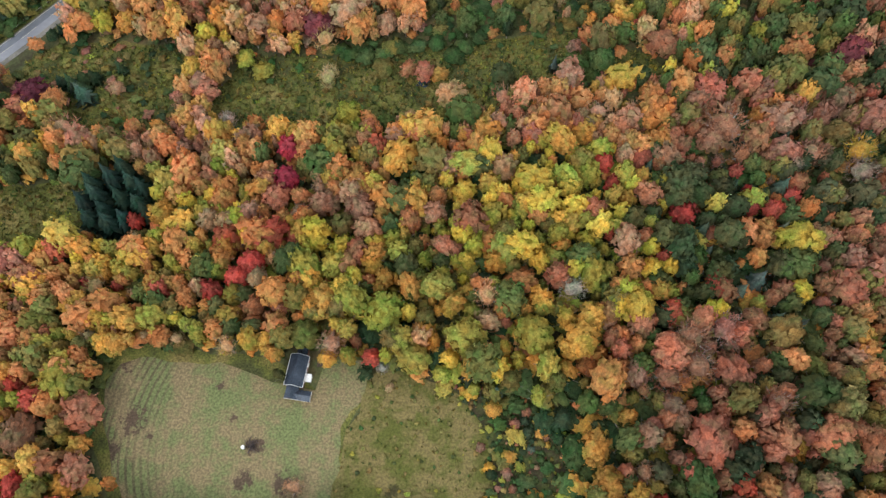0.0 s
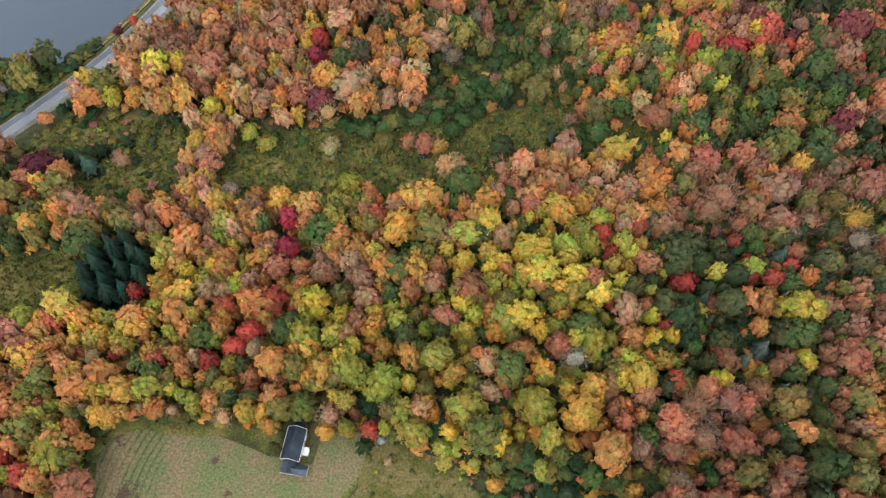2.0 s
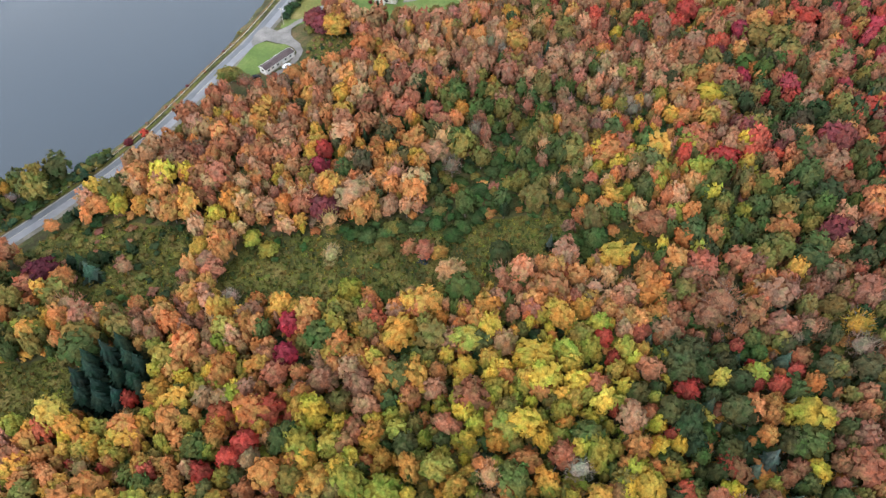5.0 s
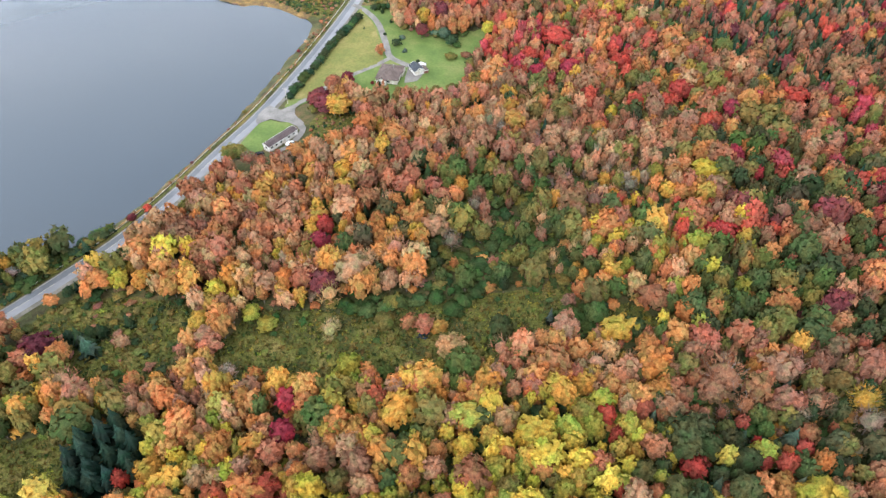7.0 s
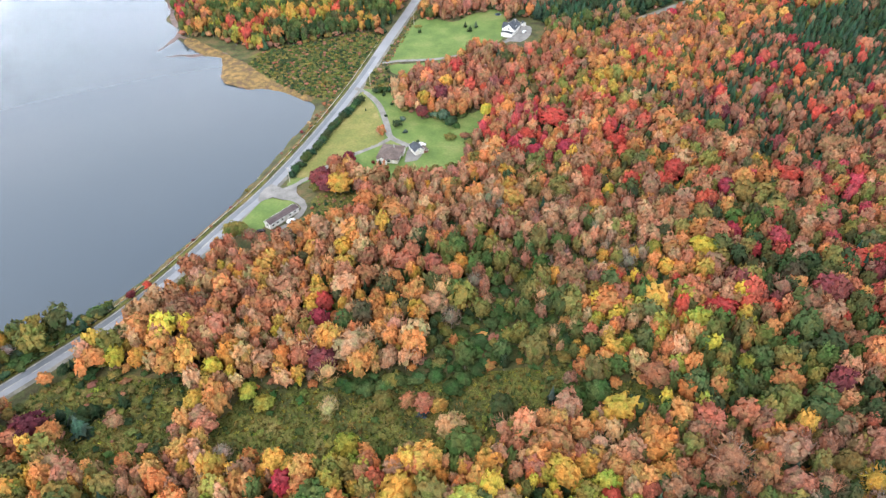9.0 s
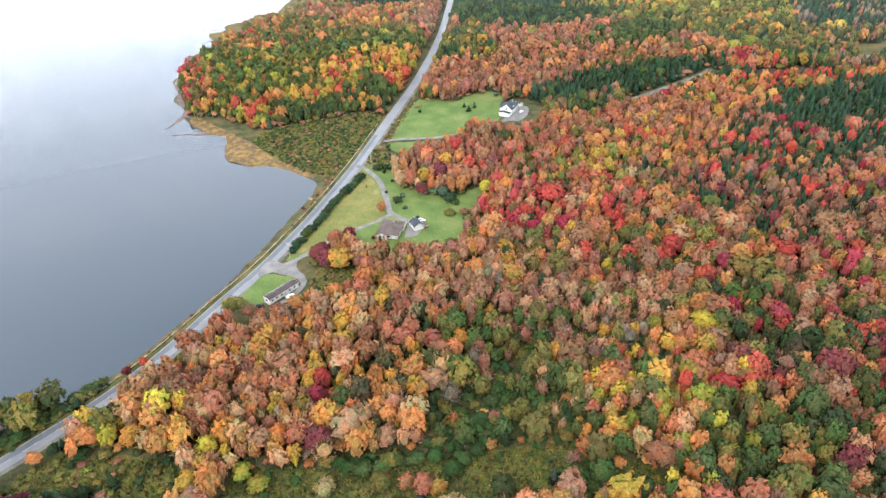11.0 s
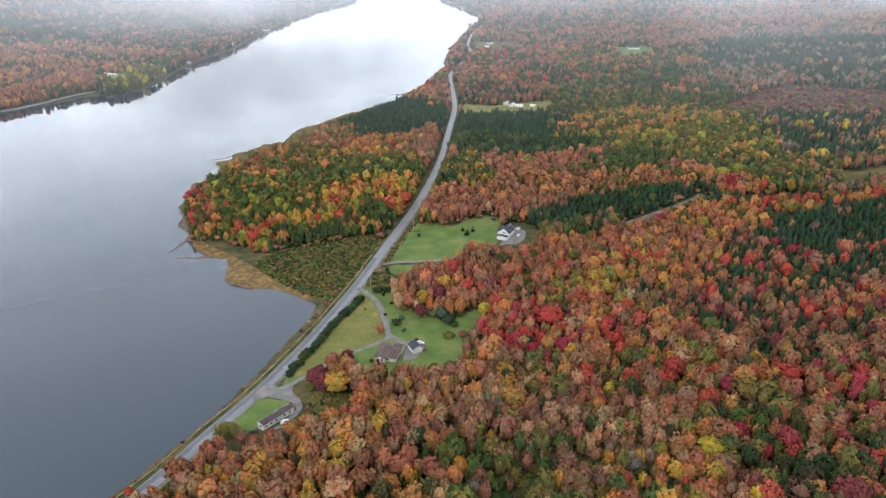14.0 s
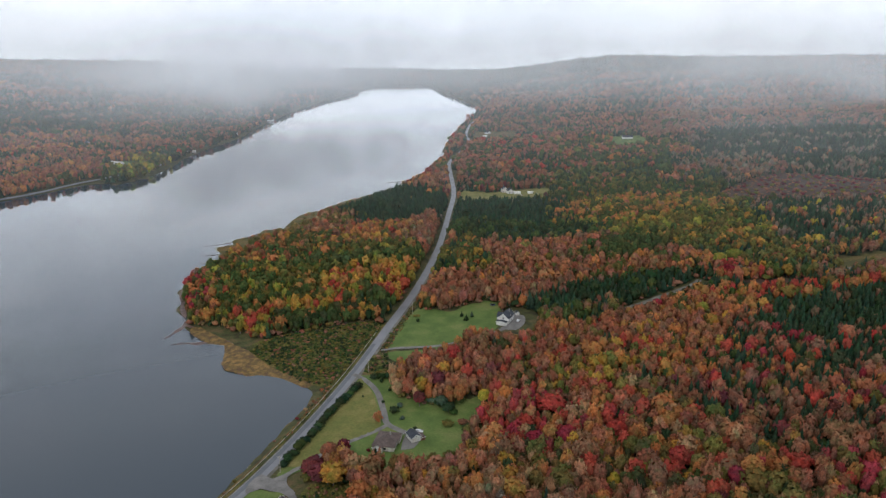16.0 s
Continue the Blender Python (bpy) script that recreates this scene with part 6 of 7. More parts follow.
# the cabin at the field's edge
cabin = house("cabin", "old cabin with dark metal roof and white trim beside the field", -42.0, 50.0, -9, 4.8, 8.6, 3.4, 1.9, BROWN_WALL, SLATE_ROOF, 0.28,
              windows=(("x+", -2.2, 1.1, 0.9, 1.2), ("x+", 0.2, 1.1, 0.9, 1.2), ("x-", -2, 1.1, 0.9, 1.2), ("x-", 1.6, 1.1, 0.9, 1.2)), doors=(("x+", 2.6, 0.95, 2.0),), category="cabin")
wing(cabin, "front_wing", -0.2, -5.9, 3.2, 3.8, 2.3, 0.9, BROWN_WALL, SLATE_ROOF, 0, 0.25, windows=(("y-", 0, 0.9, 1.0, 1.0),))
wing(cabin, "porch_wing", 3.0, -6.6, 2.5, 4.4, 2.1, 0.7, CREAM, SLATE_ROOF, 90, 0.25, windows=(("x-", 0.5, 0.8, 1.1, 1.0),))
wing(cabin, "rear_wing", 0.2, 5.9, 2.6, 3.4, 2.5, 1.2, BROWN_WALL, SLATE_ROOF, 0, 0.2)
part("side_porch", boxes((2.35, 4.2, -2.2, -0.4, 0.1, 0.4), (4.0, 4.2, -2.2, -2.0, 0.4, 2.2), (4.0, 4.2, -0.6, -0.4, 0.4, 2.2), (2.6, 4.4, -2.4, -0.2, 2.2, 2.35)), WHITE, cabin, "small white side porch")

# the long mobile home by the road
trailer = house("mobile_home", "long white mobile home with mauve-brown roof beside the gravel drive", -77.8, 275.0, 51.6 - 90, 4.3, 18.2, 2.9, 0.75, WHITE, MAUVE_ROOF, 0.25,
                windows=tuple(("x+", u, 1.3, 1.2, 1.0) for u in (-7.4, -4.6, -1.6, 3.4, 6.6)) + tuple(("x-", u, 1.3, 1.2, 1.0) for u in (-7, -3, 1, 5)) + (("y-", 0, 1.3, 1.6, 1.1),),
                doors=(("x+", 0.6, 0.95, 2.0), ("x-", 3.0, 0.95, 2.0)), category="mobile home")
part("steps", boxes((2.15, 3.4, 0.0, 1.3, -0.6, 0.25), (3.4, 3.8, 0.0, 1.3, -0.6, 0.0)), POLE_WOOD, trailer)
part("skirting", boxes((-2.2, 2.2, -9.15, 9.15, -0.9, 0.35)), CREAM, trailer)

# the bungalow and its garage
bungalow = house("bungalow", "cream bungalow with a brown shingled hip roof on a green lawn", -27.6, 331.6, -12, 11.4, 14.0, 2.9, 2.6, CREAM, BROWN_ROOF, 0.6, hip=True,
                 windows=(("y-", -3.6, 0.9, 1.4, 1.2), ("y-", 0.8, 0.9, 1.6, 1.2), ("x+", -4, 0.9, 1.4, 1.1), ("x+", 2, 0.9, 1.4, 1.1), ("x-", -3, 0.9, 1.8, 1.2), ("x-", 3, 0.9, 1.4, 1.1)),
                 doors=(("y-", 3.4, 1.0, 2.05), ("x+", -1.0, 1.0, 2.05)), chimney=(1.6, 2.0))
wing(bungalow, "front_gable", -2.6, -7.2, 5.2, 3.0, 2.8, 1.7, WHITE, BROWN_ROOF, 0, 0.45, windows=(("y-", -1.0, 0.8, 1.2, 1.3), ("y-", 1.1, 0.8, 1.2, 1.3)))
wing(bungalow, "side_gable", 4.2, 4.2, 6.0, 5.0, 2.8, 1.8, CREAM, BROWN_ROOF, 90, 0.45)
garage = house("garage", "white garage with a charcoal gable roof beside the bungalow", -13.4, 336.0, 27, 5.4, 7.2, 2.7, 1.7, WHITE, GREY_ROOF, 0.35, windows=(("x-", 1.5, 1.1, 0.9, 0.9), ("y-", 0, 3.2, 0.7, 0.7)),
               doors=(("y-", -1.2, 2.4, 2.1), ("x+", 1, 0.95, 2.0)), category="garage")
wing(garage, "lean_to", 4.1, -1.6, 2.4, 4.4, 2.1, 0.5, BROWN_WALL, BROWN_ROOF, 0, 0.2)

# the white house on the second lawn
white_house = house("white_house", "white two-storey house with dark grey roof beside a green lawn", 52.0, 494.5, -26, 8.4, 12.5, 4.4, 3.2, WHITE, GREY_ROOF, 0.45,
                    windows=tuple((s, u, z, 1.1, 1.2) for s in ("x+", "x-") for u in (-4, 0, 4) for z in (0.9,)) + (("y-", -2, 0.9, 1.2, 1.2), ("y-", 2, 0.9, 1.2, 1.2), ("y-", 0, 3.7, 1.2, 1.2)),
                    doors=(("y-", 0, 1.0, 2.05),), chimney=(1.2, 3.0))
wing(white_house, "cross_gable", -1.0, -1.6, 6.0, 9.4, 4.2, 2.8, WHITE, GREY_ROOF, 90, 0.4, windows=(("y-", 0, 3.4, 1.2, 1.1), ("y-", -1.6, 0.9, 1.1, 1.2), ("y-", 1.6, 0.9, 1.1, 1.2)))
wing(white_house, "porch", -0.5, -7.8, 8.0, 3.0, 2.3, 0.6, WHITE, GREY_ROOF, 0, 0.25)
shed = house("garden_shed", "small white shed beside the white house", 61.5, 505.0, 10, 2.6, 3.2, 2.1, 0.9, WHITE, GREY_ROOF, 0.2, doors=(("y-", 0, 0.9, 1.9),), category="shed")

# far homes
far_homes = [("far_house", "far white house with a grey roof in a green yard", 104, 982, 8, 8, 11, 4, 3, WHITE, GREY_ROOF), ("far_barn", "far grey weathered barn in a green yard", 97, 992, 8, 8, 10, 5, 3.5, CREAM, GREY_ROOF),
             ("far_shed", "far low white shed in a green yard", 114, 975, 80, 5, 9, 2.6, 1.2, WHITE, WHITE), ("far_shed", "far low white shed in a green yard", 132, 972, 70, 4, 7, 2.4, 1, WHITE, WHITE),
             ("far_house", "far long white house on the wooded hill", 408, 1500, 84, 9, 22, 4, 3, WHITE, GREY_ROOF), ("far_house", "far small white house on the wooded hill", 352, 1430, 20, 9, 9, 4, 3, WHITE, GREY_ROOF),
             ("far_house", "far white house near the bend of the road", 122, 1690, 30, 9, 13, 4, 3, WHITE, GREY_ROOF), ("far_shed", "far low white shed near the bend of the road", 112, 1636, 70, 5, 9, 2.6, 1.2, WHITE, WHITE),
             ]
far_homes += [("far_house", "far pale house among yellow trees by the water", -566, 1234, 70, 10, 24, 4, 3, WHITE, CREAM), ("far_house", "far pale house among yellow trees by the water", -573, 1206, 60, 8, 12, 3.6, 2.6, WHITE, GREY_ROOF),
             ("far_house", "far white house high on the wooded slope", -731, 1472, 40, 10, 13, 4.5, 3.5, WHITE, GREY_ROOF), ("boathouse", "far long white boathouse at the water's edge", -497, 1420, 75, 5, 17, 3, 1.6, CREAM, CREAM),
             ("far_house", "far pale house on the misty shore", -486, 1700, 60, 9, 14, 4, 3, WHITE, GREY_ROOF), ("far_house", "far pale house on the misty shore", -492, 1790, 20, 9, 12, 4, 3, CREAM, GREY_ROOF),
             ("far_house", "far pale house on the misty shore", -484, 2060, 80, 10, 16, 4, 3, WHITE, GREY_ROOF), ("far_house", "far pale house at the head of the lake", 170, 2700, 50, 12, 20, 5, 3, WHITE, GREY_ROOF),
             ("far_house", "far pale house at the head of the lake", 210, 2850, 50, 12, 20, 5, 3, WHITE, CREAM)]
for name, label, x, y, turn, w, l, h, rise, wm, rm in far_homes:
    house(name, label, x, y, turn, w, l, h, rise, wm, rm, 0.4, windows=(("x+", -l / 4, 1, 1.4, 1.3), ("x+", l / 4, 1, 1.4, 1.3), ("y-", -w / 4, 1, 1.3, 1.3), ("y-", w / 4, 1, 1.3, 1.3)), doors=(("y-", 0, 1.0, 2.05),), sink=-0.8)


# ---- vehicles, poles, rail ----
def car(x, y, turn, paint, label):
    root = new("car")
    root.matrix_basis = pose(x, y, float(land(x, y)) + 0.42, 0, 0, turn)
    bm = bmesh.new()
    side = [(-2.2, 0.35), (-2.2, 0.85), (-1.9, 0.95), (1.15, 0.98), (2.1, 0.82), (2.25, 0.55), (2.2, 0.32)]
    for pts, half in ((side, 0.88), ([(-1.75, 0.95), (-1.35, 1.5), (0.35, 1.52), (1.15, 0.97)], 0.76)):
        a = [bm.verts.new((px, -half, pz)) for px, pz in pts]
        b = [bm.verts.new((px, half, pz)) for px, pz in pts]
        bm.faces.new(a), bm.faces.new(list(reversed(b)))
        for q in range(len(pts)):
            bm.faces.new((a[q], b[q], b[(q + 1) % len(pts)], a[(q + 1) % len(pts)]))
    bmesh.ops.recalc_face_normals(bm, faces=bm.faces[:])
    bmesh.ops.bevel(bm, geom=bm.edges[:], offset=0.06, segments=1, affect="EDGES")
    part("body", bm, paint, root)
    part("windscreen", boxes((0.48, 0.5, -0.62, 0.62, 1.0, 1.42)), GLASS, root).matrix_basis = pose(0.33, 0, 0.28, 0, -32, 0) @ pose(-0.2, 0, -0.28)
    for sy in (-1, 1):
        part("side_window", boxes((-1.2, 0.4, sy * 0.77 - 0.01, sy * 0.77 + 0.01, 1.05, 1.42)), GLASS, root)
        for wx in (-1.4, 1.4):
            bm = bmesh.new()
            bmesh.ops.create_cone(bm, cap_ends=True, segments=14, radius1=0.33, radius2=0.33, depth=0.22)
            wheel = part("wheel", bm, TYRE, root)
            wheel.matrix_basis = pose(wx, sy * 0.8, 0.33, 90, 0, 0)
            bm = bmesh.new()
            bmesh.ops.create_cone(bm, cap_ends=True, segments=10, radius1=0.19, radius2=0.17, depth=0.25)
            part("rim", bm, RAIL_STEEL, wheel)
    return tagged(root, label, "car")


car(-86.4, 264.6, 25, BLACK_CAR, "black car parked at the end of the mobile home")
car(-73.2, 272.6, 50, WHITE_CAR, "white car parked beside the mobile home")
car(-10.6, 342.6, -20, WHITE_CAR, "white car parked behind the garage")
car(61.0, 492.0, 60, WHITE_CAR, "white car parked in the yard of the white house")
car(119, 962, 0, WHITE_CAR, "far white car parked in a green yard")
car(141, 968, 20, WHITE_CAR, "far white car parked in a green yard")


def utility_pole(x, y, turn):
    root = new("utility_pole")
    root.matrix_basis = pose(x, y, float(land(x, y)), 0, 0, turn)
    v = stem(0, 0, 0, 10, 0.17, 8).reshape(-1, 3)
    v[:, :2] *= np.where(v[:, 2] > 5, 1.7, 1.0)[:, None]
    part("post", mesh_of("post", v, np.arange(len(v)).reshape(-1, 4)), POLE_WOOD, root)
    part("crossarm", boxes((-1.2, 1.2, -0.16, -0.04, 9.2, 9.35)), POLE_WOOD, root)
    for u in (-1.1, 0, 1.1):
        part("insulator", boxes((u - 0.06, u + 0.06, -0.16, -0.04, 9.35, 9.55)), WHITE, root)
    return tagged(root, "weathered wooden utility pole beside the lakeside road", "utility pole", group="utility poles along the road")


for x, y in ((-79.6, 307.6), (-45.7, 420), (-20, 520), (22, 760)):
    utility_pole(x, y, -20)

rail = tagged(new("guard_rail"), "pale steel guard rail with posts on the road's lake side", "guard rail")
line = spline([p for p in ROAD_LINE if 100 < p[1] < 500], 4.0)
tang = np.gradient(line, axis=0)
tang /= np.linalg.norm(tang, axis=1)[:, None]
line = line - np.stack([tang[:, 1], -tang[:, 0]], 1) * 6.0
post_mesh = bpy.data.meshes.new("post")
bm = boxes((-0.1, 0.1, -0.1, 0.1, -0.3, 0.78))
bm.to_mesh(post_mesh)
bm.free()
post_mesh.materials.append(POLE_WOOD)
for p in line:
    part("post", post_mesh, None, rail).matrix_basis = pose(p[0], p[1], 3.25)
v = np.concatenate([np.c_[line, np.full(len(line), 3.72)], np.c_[line, np.full(len(line), 4.06)], np.c_[line + 0.16, np.full(len(line), 4.06)], np.c_[line + 0.16, np.full(len(line), 3.72)]])
k, n = np.arange(len(line) - 1), len(line)
part("rail", mesh_of("rail", v, np.concatenate([np.stack([k + a * n, k + 1 + a * n, k + 1 + b * n, k + b * n], 1) for a, b in ((0, 1), (1, 2), (2, 3), (3, 0))])), RAIL_STEEL, rail)

# ---- shore stones ----
rng = np.random.default_rng(61)
rows = []
for p in spline([q for q in SHORE_EAST if 205 < q[1] < 405], 1.1):
    if rng.uniform() < 0.75:
        c = np.array([p[0] + rng.uniform(0.2, 3.6), p[1] + rng.uniform(-1, 1), rng.uniform(0.1, 0.7)])
        r = rng.uniform(0.25, 0.8)
        o = [c + r * rng.uniform(0.7, 1.2) * np.array(a) for a in ((1, 0, 0), (0, 1, 0), (-1, 0, 0), (0, -1, 0), (0, 0, 0.8), (0, 0, -0.8))]
        for q in range(4):
            rows += [o[4], o[q], o[(q + 1) % 4], o[5], o[(q + 1) % 4], o[q]]
tagged(part("shore_stones", mesh_of("shore_stones", rows, np.arange(len(rows)).reshape(-1, 3)), ROCK), "pale boulders along the water below the road", "stones", kind="stuff")

# ---- garden trees, hedges, verge bushes ----
g_rng = np.random.default_rng(71)
for line, step in (([(-50, 398.6), (-61, 370.6), (-70.2, 341), (-74.6, 329)], 3.3), ([(-76, 323), (-78.2, 317.6), (-79, 312.5)], 3.0), ([(-40.7, 409.8), (-27, 410.7)], 2.5)):
    for p in spline(line, step):
        tree(p[0] + g_rng.uniform(-0.3, 0.3), p[1] + g_rng.uniform(-0.3, 0.3), g_rng.uniform(2.5, 3.3), g_rng.uniform(3.4, 5.0), "shrub", str(g_rng.choice(["deep", "dark", "deep", "bush"])), g_rng, "in a hedge")
for x, y, r, h, shape, colour in ((-45.9, 385.6, 0.8, 2.4, "spruce", "dark"), (-35.9, 404.9, 1.5, 2.6, "shrub", "deep"), (-30, 392.3, 1.3, 2, "shrub", "deep"), (-33, 377.6, 1.3, 2, "shrub", "deep"),
                                  (-25.5, 366, 3.4, 4, "shrub", "deep"), (-22.6, 372, 2.2, 3, "shrub", "teal"), (-20.5, 357.9, 2, 3, "spruce", "teal"), (-34, 355, 2.7, 7.5, "shrub", "orange"), (-35.2, 356.2, 2.2, 6.5, "shrub", "peach")) + ((-33, 322, 1.6, 4.5, "spruce", "dark"), (-36.8, 325, 1.2, 2, "shrub", "plum"), (9.1, 361, 3, 3.4, "shrub", "green"), (5.5, 349.4, 4, 3, "shrub", "olive"), (14, 349, 3.4, 3.5, "shrub", "brown"), (16, 343, 3.4, 4, "shrub", "deep"),
                                  (2, 372, 5, 4.5, "shrub", "deep"), (-3, 375, 4, 4, "shrub", "teal"), (7, 370, 4, 4, "shrub", "deep"), (13, 374, 3.6, 4, "shrub", "green"), (-13, 346, 1.3, 2, "shrub", "deep"), (-16.4, 511, 3, 1.6, "shrub", "olive"), (-15.3, 500.4, 1.6, 3, "shrub", "deep"),
                                  (22, 499.6, 2.6, 5, "spruce", "deep"), (18.7, 508, 2, 4.5, "spruce", "dark"), (26.5, 506, 2, 5.5, "spruce", "teal"), (-97.5, 262, 5.6, 8.5, "round", "olive")):
    tree(x, y, r, h, shape, colour, g_rng, "on the lawn")
for p in spline([q for q in SHORE_EAST if 205 < q[1] < 405], 5.0):
    if g_rng.uniform() < 0.5:
        s = g_rng.uniform(0.8, 1.6)
        tree(p[0] + g_rng.uniform(2.5, 4), p[1], s, s * 1.5, "shrub", str(g_rng.choice(["rust", "peach", "olive", "brown", "plum", "brown"])), g_rng, "on the bank")
for n in range(46):
    a, b = g_rng.uniform(0, 1), g_rng.uniform(0, 1)
    x, y = 12 + a * 26 + b * -8, 10 + a * -2 + b * 38
    s = g_rng.uniform(0.7, 2.0)
    tree(x, y, s, s * 1.6, "shrub", str(g_rng.choice(["olive", "green", "deep", "lime", "gold", "brown"])), g_rng, "beside the pasture")

# ---- field details ----
pile = tagged(new("brush_pile"), "dark burnt brush pile with a white drum in the field", "brush pile")
pz = float(land(-53.6, 29.2)) + 0.2
pile.matrix_basis = pose(-53.6, 29.2, pz)
rng = np.random.default_rng(81)
for n in range(34):
    ang, r = rng.uniform(0, 6.28), rng.uniform(0, 1.9)
    L = rng.uniform(0.6, 1.8)
    part("branch", boxes((-L, L, -0.06, 0.06, -0.06, 0.06)), DARK_WOOD, pile).matrix_basis = pose(r * math.cos(ang), r * math.sin(ang), rng.uniform(0.1, 0.7), 0, rng.uniform(-25, 25), math.degrees(ang) + rng.uniform(-50, 50))
bm = bmesh.new()
bmesh.ops.create_cone(bm, cap_ends=True, segments=16, radius1=0.55, radius2=0.5, depth=1.1)
tagged(part("drum", bm, WHITE, pile, "white drum"), "white drum").matrix_basis = pose(-2.2, -0.3, 0.5)
drape("cart_way", [(-37, 52), (-35.2, 52), (-33.5, 57), (-33, 64), (-36, 64), (-36.5, 58)], EARTH, 0.2, "brown earth track beside the cabin", "track", 0.4)
pond = drape("pond", [(-9.5, 153.5), (-8, 157), (-5, 157.5), (-4, 154.5), (-6, 152.5)], WATER, 0.35, "small dark pool among the meadow bushes", "pond", 0.3)
trampoline = tagged(new("trampoline"), "round trampoline with blue padding on the lawn", "trampoline")
trampoline.matrix_basis = pose(44.3, 527.4, float(land(44.3, 527.4)) + 0.3)
bm = bmesh.new()
bmesh.ops.create_cone(bm, cap_ends=True, segments=24, radius1=1.7, radius2=1.7, depth=0.05)
part("mat", bm, TYRE, trampoline).matrix_basis = pose(0, 0, 0.9)
bm = bmesh.new()
q = [[bm.verts.new((r * math.cos(a), r * math.sin(a), z)) for a in np.linspace(0, 2 * math.pi, 24, endpoint=False)] for r, z in ((1.7, 0.95), (2.1, 0.95), (2.1, 0.85), (1.7, 0.85))]
for a in range(4):
    for b in range(24):
        bm.faces.new((q[a][b], q[a][(b + 1) % 24], q[(a + 1) % 4][(b + 1) % 24], q[(a + 1) % 4][b]))
part("padding", bm, BLUE_TARP, trampoline)
for a in range(6):
    part("leg", boxes((-0.04, 0.04, -0.04, 0.04, -0.1, 0.9)), RAIL_STEEL, trampoline).matrix_basis = pose(2.0 * math.cos(a * 1.047), 2.0 * math.sin(a * 1.047), 0)
    part("pole", boxes((-0.03, 0.03, -0.03, 0.03, 0.9, 2.7)), TYRE, trampoline).matrix_basis = pose(2.0 * math.cos(a * 1.047), 2.0 * math.sin(a * 1.047), 0)


# ---- mist: thin leaning veils that stand in for distance haze, and torn shreds of low cloud ----
def mist_material(name, thin, thick, scale, round_off):
    m = bpy.data.materials.new(name)
    m.use_nodes = True
    n, l = m.node_tree.nodes, m.node_tree.links
    n.remove(n["Principled BSDF"])
    out = n["Material Output"]
    geo, noise_t, ramp = n.new("ShaderNodeNewGeometry"), n.new("ShaderNodeTexNoise"), n.new("ShaderNodeMapRange")
    noise_t.inputs["Scale"].default_value, noise_t.inputs["Detail"].default_value, noise_t.inputs["Roughness"].default_value = 1 / scale, 2, 0.45
    l.new(geo.outputs["Position"], noise_t.inputs["Vector"])
    ramp.interpolation_type = "SMOOTHSTEP"
    ramp.inputs["From Min"].default_value, ramp.inputs["From Max"].default_value = 0.4, 0.68
    ramp.inputs["To Min"].default_value, ramp.inputs["To Max"].default_value = thin, thick
    l.new(noise_t.outputs[0], ramp.inputs["Value"])
    alpha = ramp.outputs[0]
    if round_off:
        co, grad, fade, times = n.new("ShaderNodeTexCoord"), n.new("ShaderNodeVectorMath"), n.new("ShaderNodeMapRange"), n.new("ShaderNodeMath")
        grad.operation, times.operation, fade.interpolation_type = "LENGTH", "MULTIPLY", "SMOOTHSTEP"
        l.new(co.outputs["Object"], grad.inputs[0])
        fade.inputs["From Min"].default_value, fade.inputs["From Max"].default_value = 0.1, 1.0
        fade.inputs["To Min"].default_value, fade.inputs["To Max"].default_value = 1.0, 0.0
        l.new(grad.outputs["Value"], fade.inputs["Value"])
        l.new(alpha, times.inputs[0])
        l.new(fade.outputs[0], times.inputs[1])
        alpha = times.outputs[0]
    else:
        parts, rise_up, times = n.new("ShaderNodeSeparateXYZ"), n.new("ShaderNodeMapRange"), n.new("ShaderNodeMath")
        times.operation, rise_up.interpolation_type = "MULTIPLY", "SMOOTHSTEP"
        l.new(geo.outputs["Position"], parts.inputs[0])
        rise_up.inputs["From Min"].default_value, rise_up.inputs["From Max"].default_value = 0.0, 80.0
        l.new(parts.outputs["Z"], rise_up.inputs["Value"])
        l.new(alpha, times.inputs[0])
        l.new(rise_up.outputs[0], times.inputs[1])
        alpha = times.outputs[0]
    clear, d, t = n.new("ShaderNodeBsdfTransparent"), n.new("ShaderNodeBsdfDiffuse"), n.new("ShaderNodeBsdfTranslucent")
    half, mix = n.new("ShaderNodeMixShader"), n.new("ShaderNodeMixShader")
    d.inputs[0].default_value = t.inputs[0].default_value = (0.93, 0.95, 0.98, 1)
    half.inputs[0].default_value = 0.35
    l.new(d.outputs[0], half.inputs[1])
    l.new(t.outputs[0], half.inputs[2])
    l.new(alpha, mix.inputs[0])
    l.new(clear.outputs[0], mix.inputs[1])
    l.new(half.outputs[0], mix.inputs[2])
    l.new(mix.outputs[0], out.inputs[0])
    return m


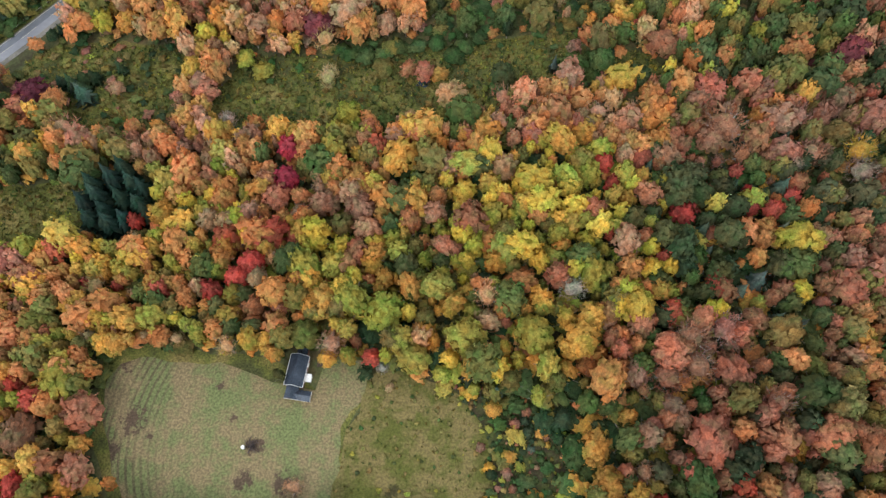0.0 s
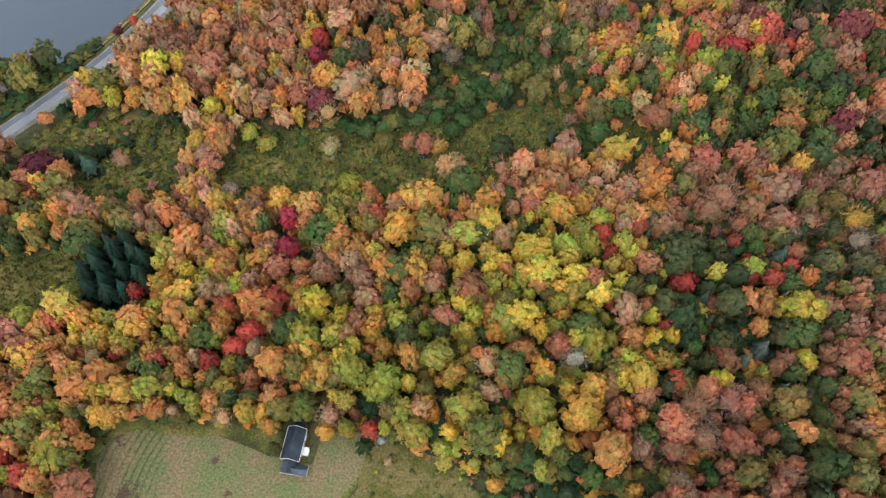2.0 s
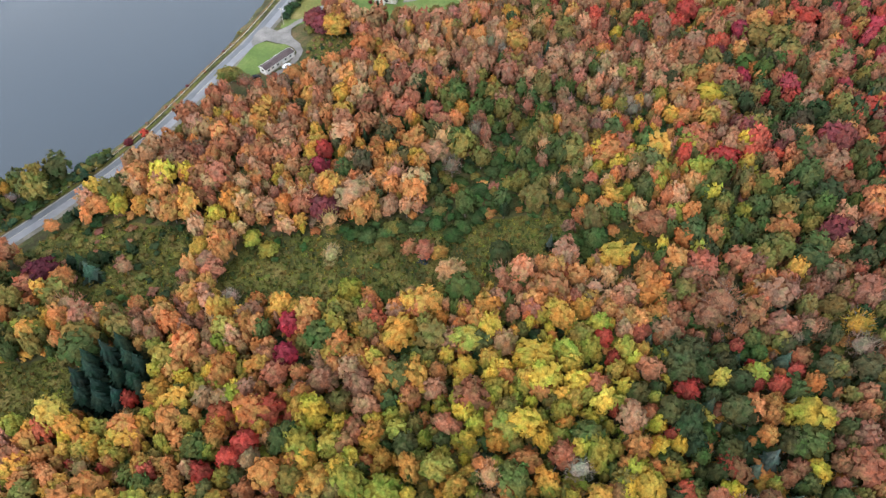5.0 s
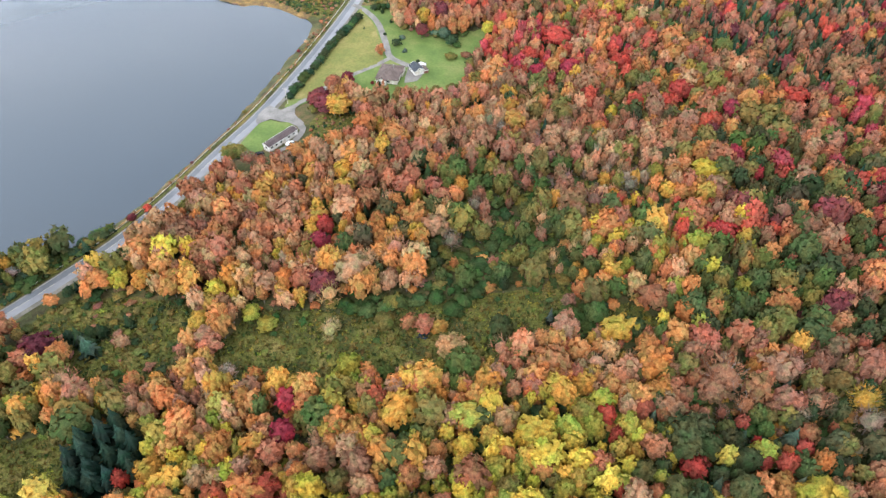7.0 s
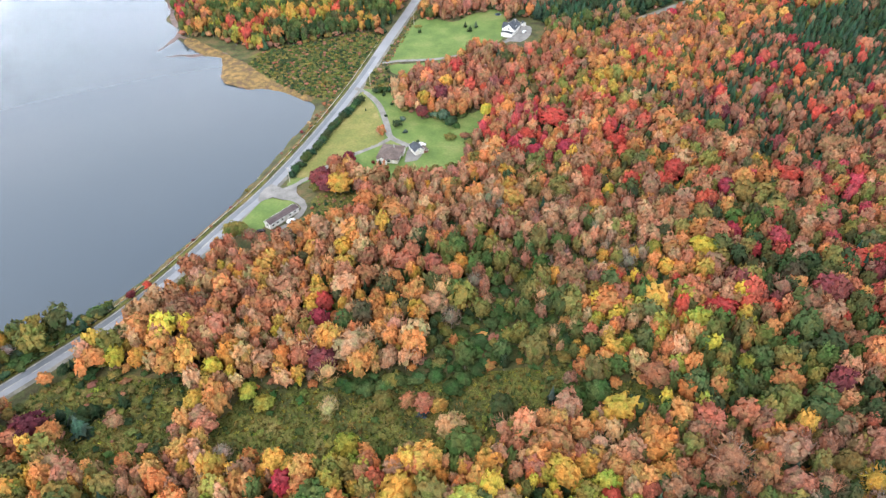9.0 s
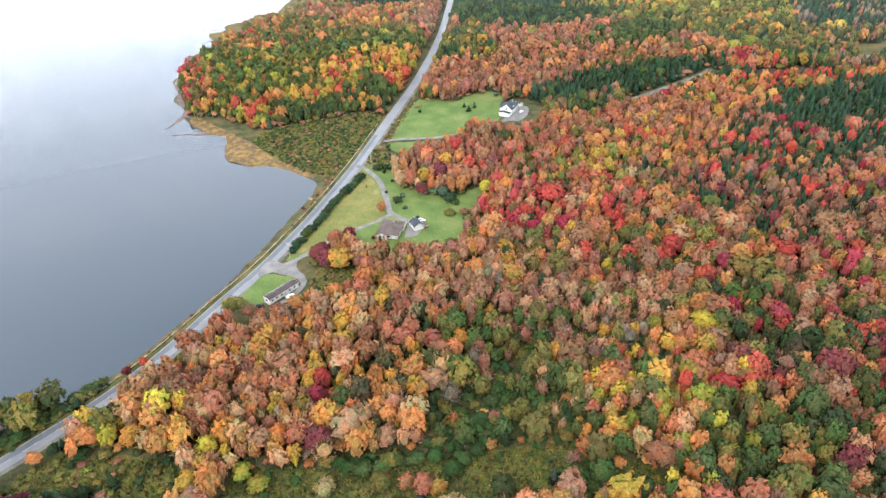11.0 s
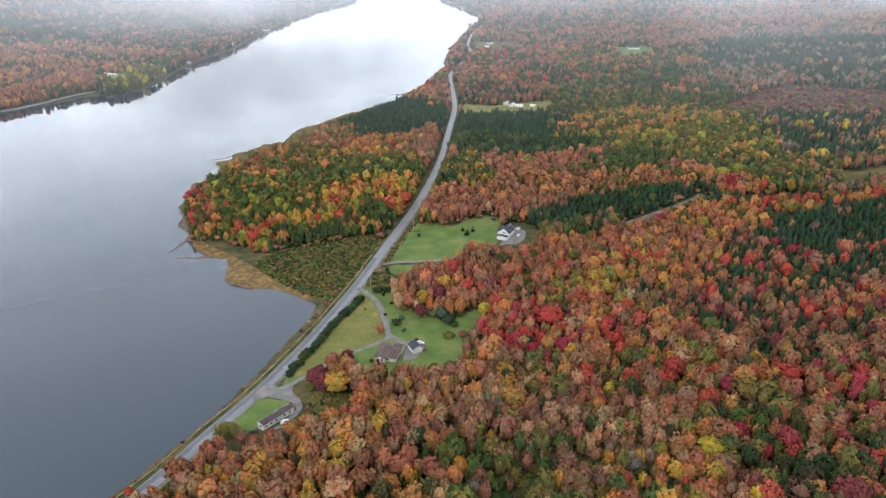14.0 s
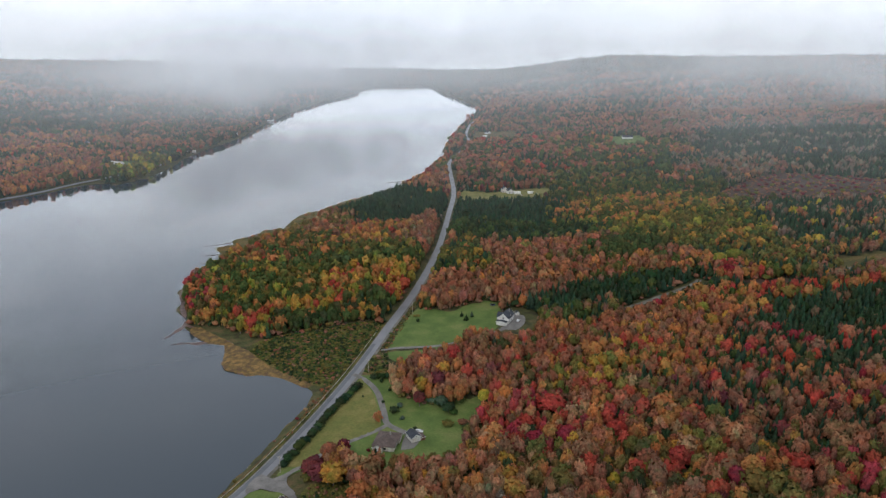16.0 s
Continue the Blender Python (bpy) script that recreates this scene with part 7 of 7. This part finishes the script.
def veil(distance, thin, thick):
    """A pale sheet that leans away, right across the valley, standing in for distance haze."""
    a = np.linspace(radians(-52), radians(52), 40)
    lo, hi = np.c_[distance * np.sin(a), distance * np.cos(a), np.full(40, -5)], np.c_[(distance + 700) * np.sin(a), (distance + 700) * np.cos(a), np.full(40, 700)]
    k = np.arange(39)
    ob = part("mist", mesh_of("mist", np.vstack([lo, hi]), np.stack([k, k + 1, k + 41, k + 40], 1)), mist_material("haze_sheet", thin, thick, 420, False))
    tagged(ob, "thin sheet of mist standing in for distance haze over the valley", "mist", kind="structure")


def shred(x, y, z, rx, rz, dense):
    """A soft-edged shred of low cloud: wisps one behind another."""
    root = new("low_cloud")
    root.matrix_basis = pose(x, y, z, 0, 0, math.degrees(math.atan2(-x, y)))
    n = 5
    material = mist_material("low_cloud", 0.3 * (1 - (1 - dense) ** (1 / n)), 1 - (1 - dense) ** (1 / n), 190, True)
    ring = [(math.cos(q) * r, math.sin(q) * r, 0.0) for r in (0.5, 1.0) for q in np.linspace(0, 2 * math.pi, 24, endpoint=False)]
    f = [(q, (q + 1) % 24, 24 + (q + 1) % 24, 24 + q) for q in range(24)]
    me = bpy.data.meshes.new("wisp")
    me.from_pydata([*ring, (0, 0, 0)], [], [*f, *[((q + 1) % 24, q, 48) for q in range(24)]])
    w_rng = np.random.default_rng(int(abs(x) + y))
    for k in range(n):
        grow = w_rng.uniform(0.7, 1.15)
        part("wisp", me, material, root).matrix_basis = pose(w_rng.uniform(-0.2, 0.2) * rx, (k - 2) * 45, w_rng.uniform(-0.12, 0.12) * rz, 55, 0, w_rng.uniform(-6, 6)) @ Matrix.Diagonal((rx * grow, rz * grow, rz * grow, 1))
    tagged(root, "torn shred of low white cloud over the hillside", "cloud", group="shreds of low cloud")


scene.cycles.transparent_max_bounces = 40
# stacked sheets pale the land step by step, as haze would with distance
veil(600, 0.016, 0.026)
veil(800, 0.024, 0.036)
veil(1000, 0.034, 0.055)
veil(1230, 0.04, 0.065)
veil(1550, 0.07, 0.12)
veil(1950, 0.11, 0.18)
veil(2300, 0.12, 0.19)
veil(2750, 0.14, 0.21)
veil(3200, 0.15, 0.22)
shred(-640, 2000, 135, 520, 220, 0.7)
shred(-160, 2900, 160, 330, 260, 0.6)
shred(-800, 2700, 170, 600, 220, 0.6)
shred(1250, 1900, 140, 300, 220, 0.5)
shred(300, 3200, 200, 800, 170, 0.45)
shred(-560, 1850, 120, 380, 190, 0.72)
shred(-420, 2350, 170, 420, 240, 0.72)
shred(1050, 2300, 190, 420, 180, 0.5)
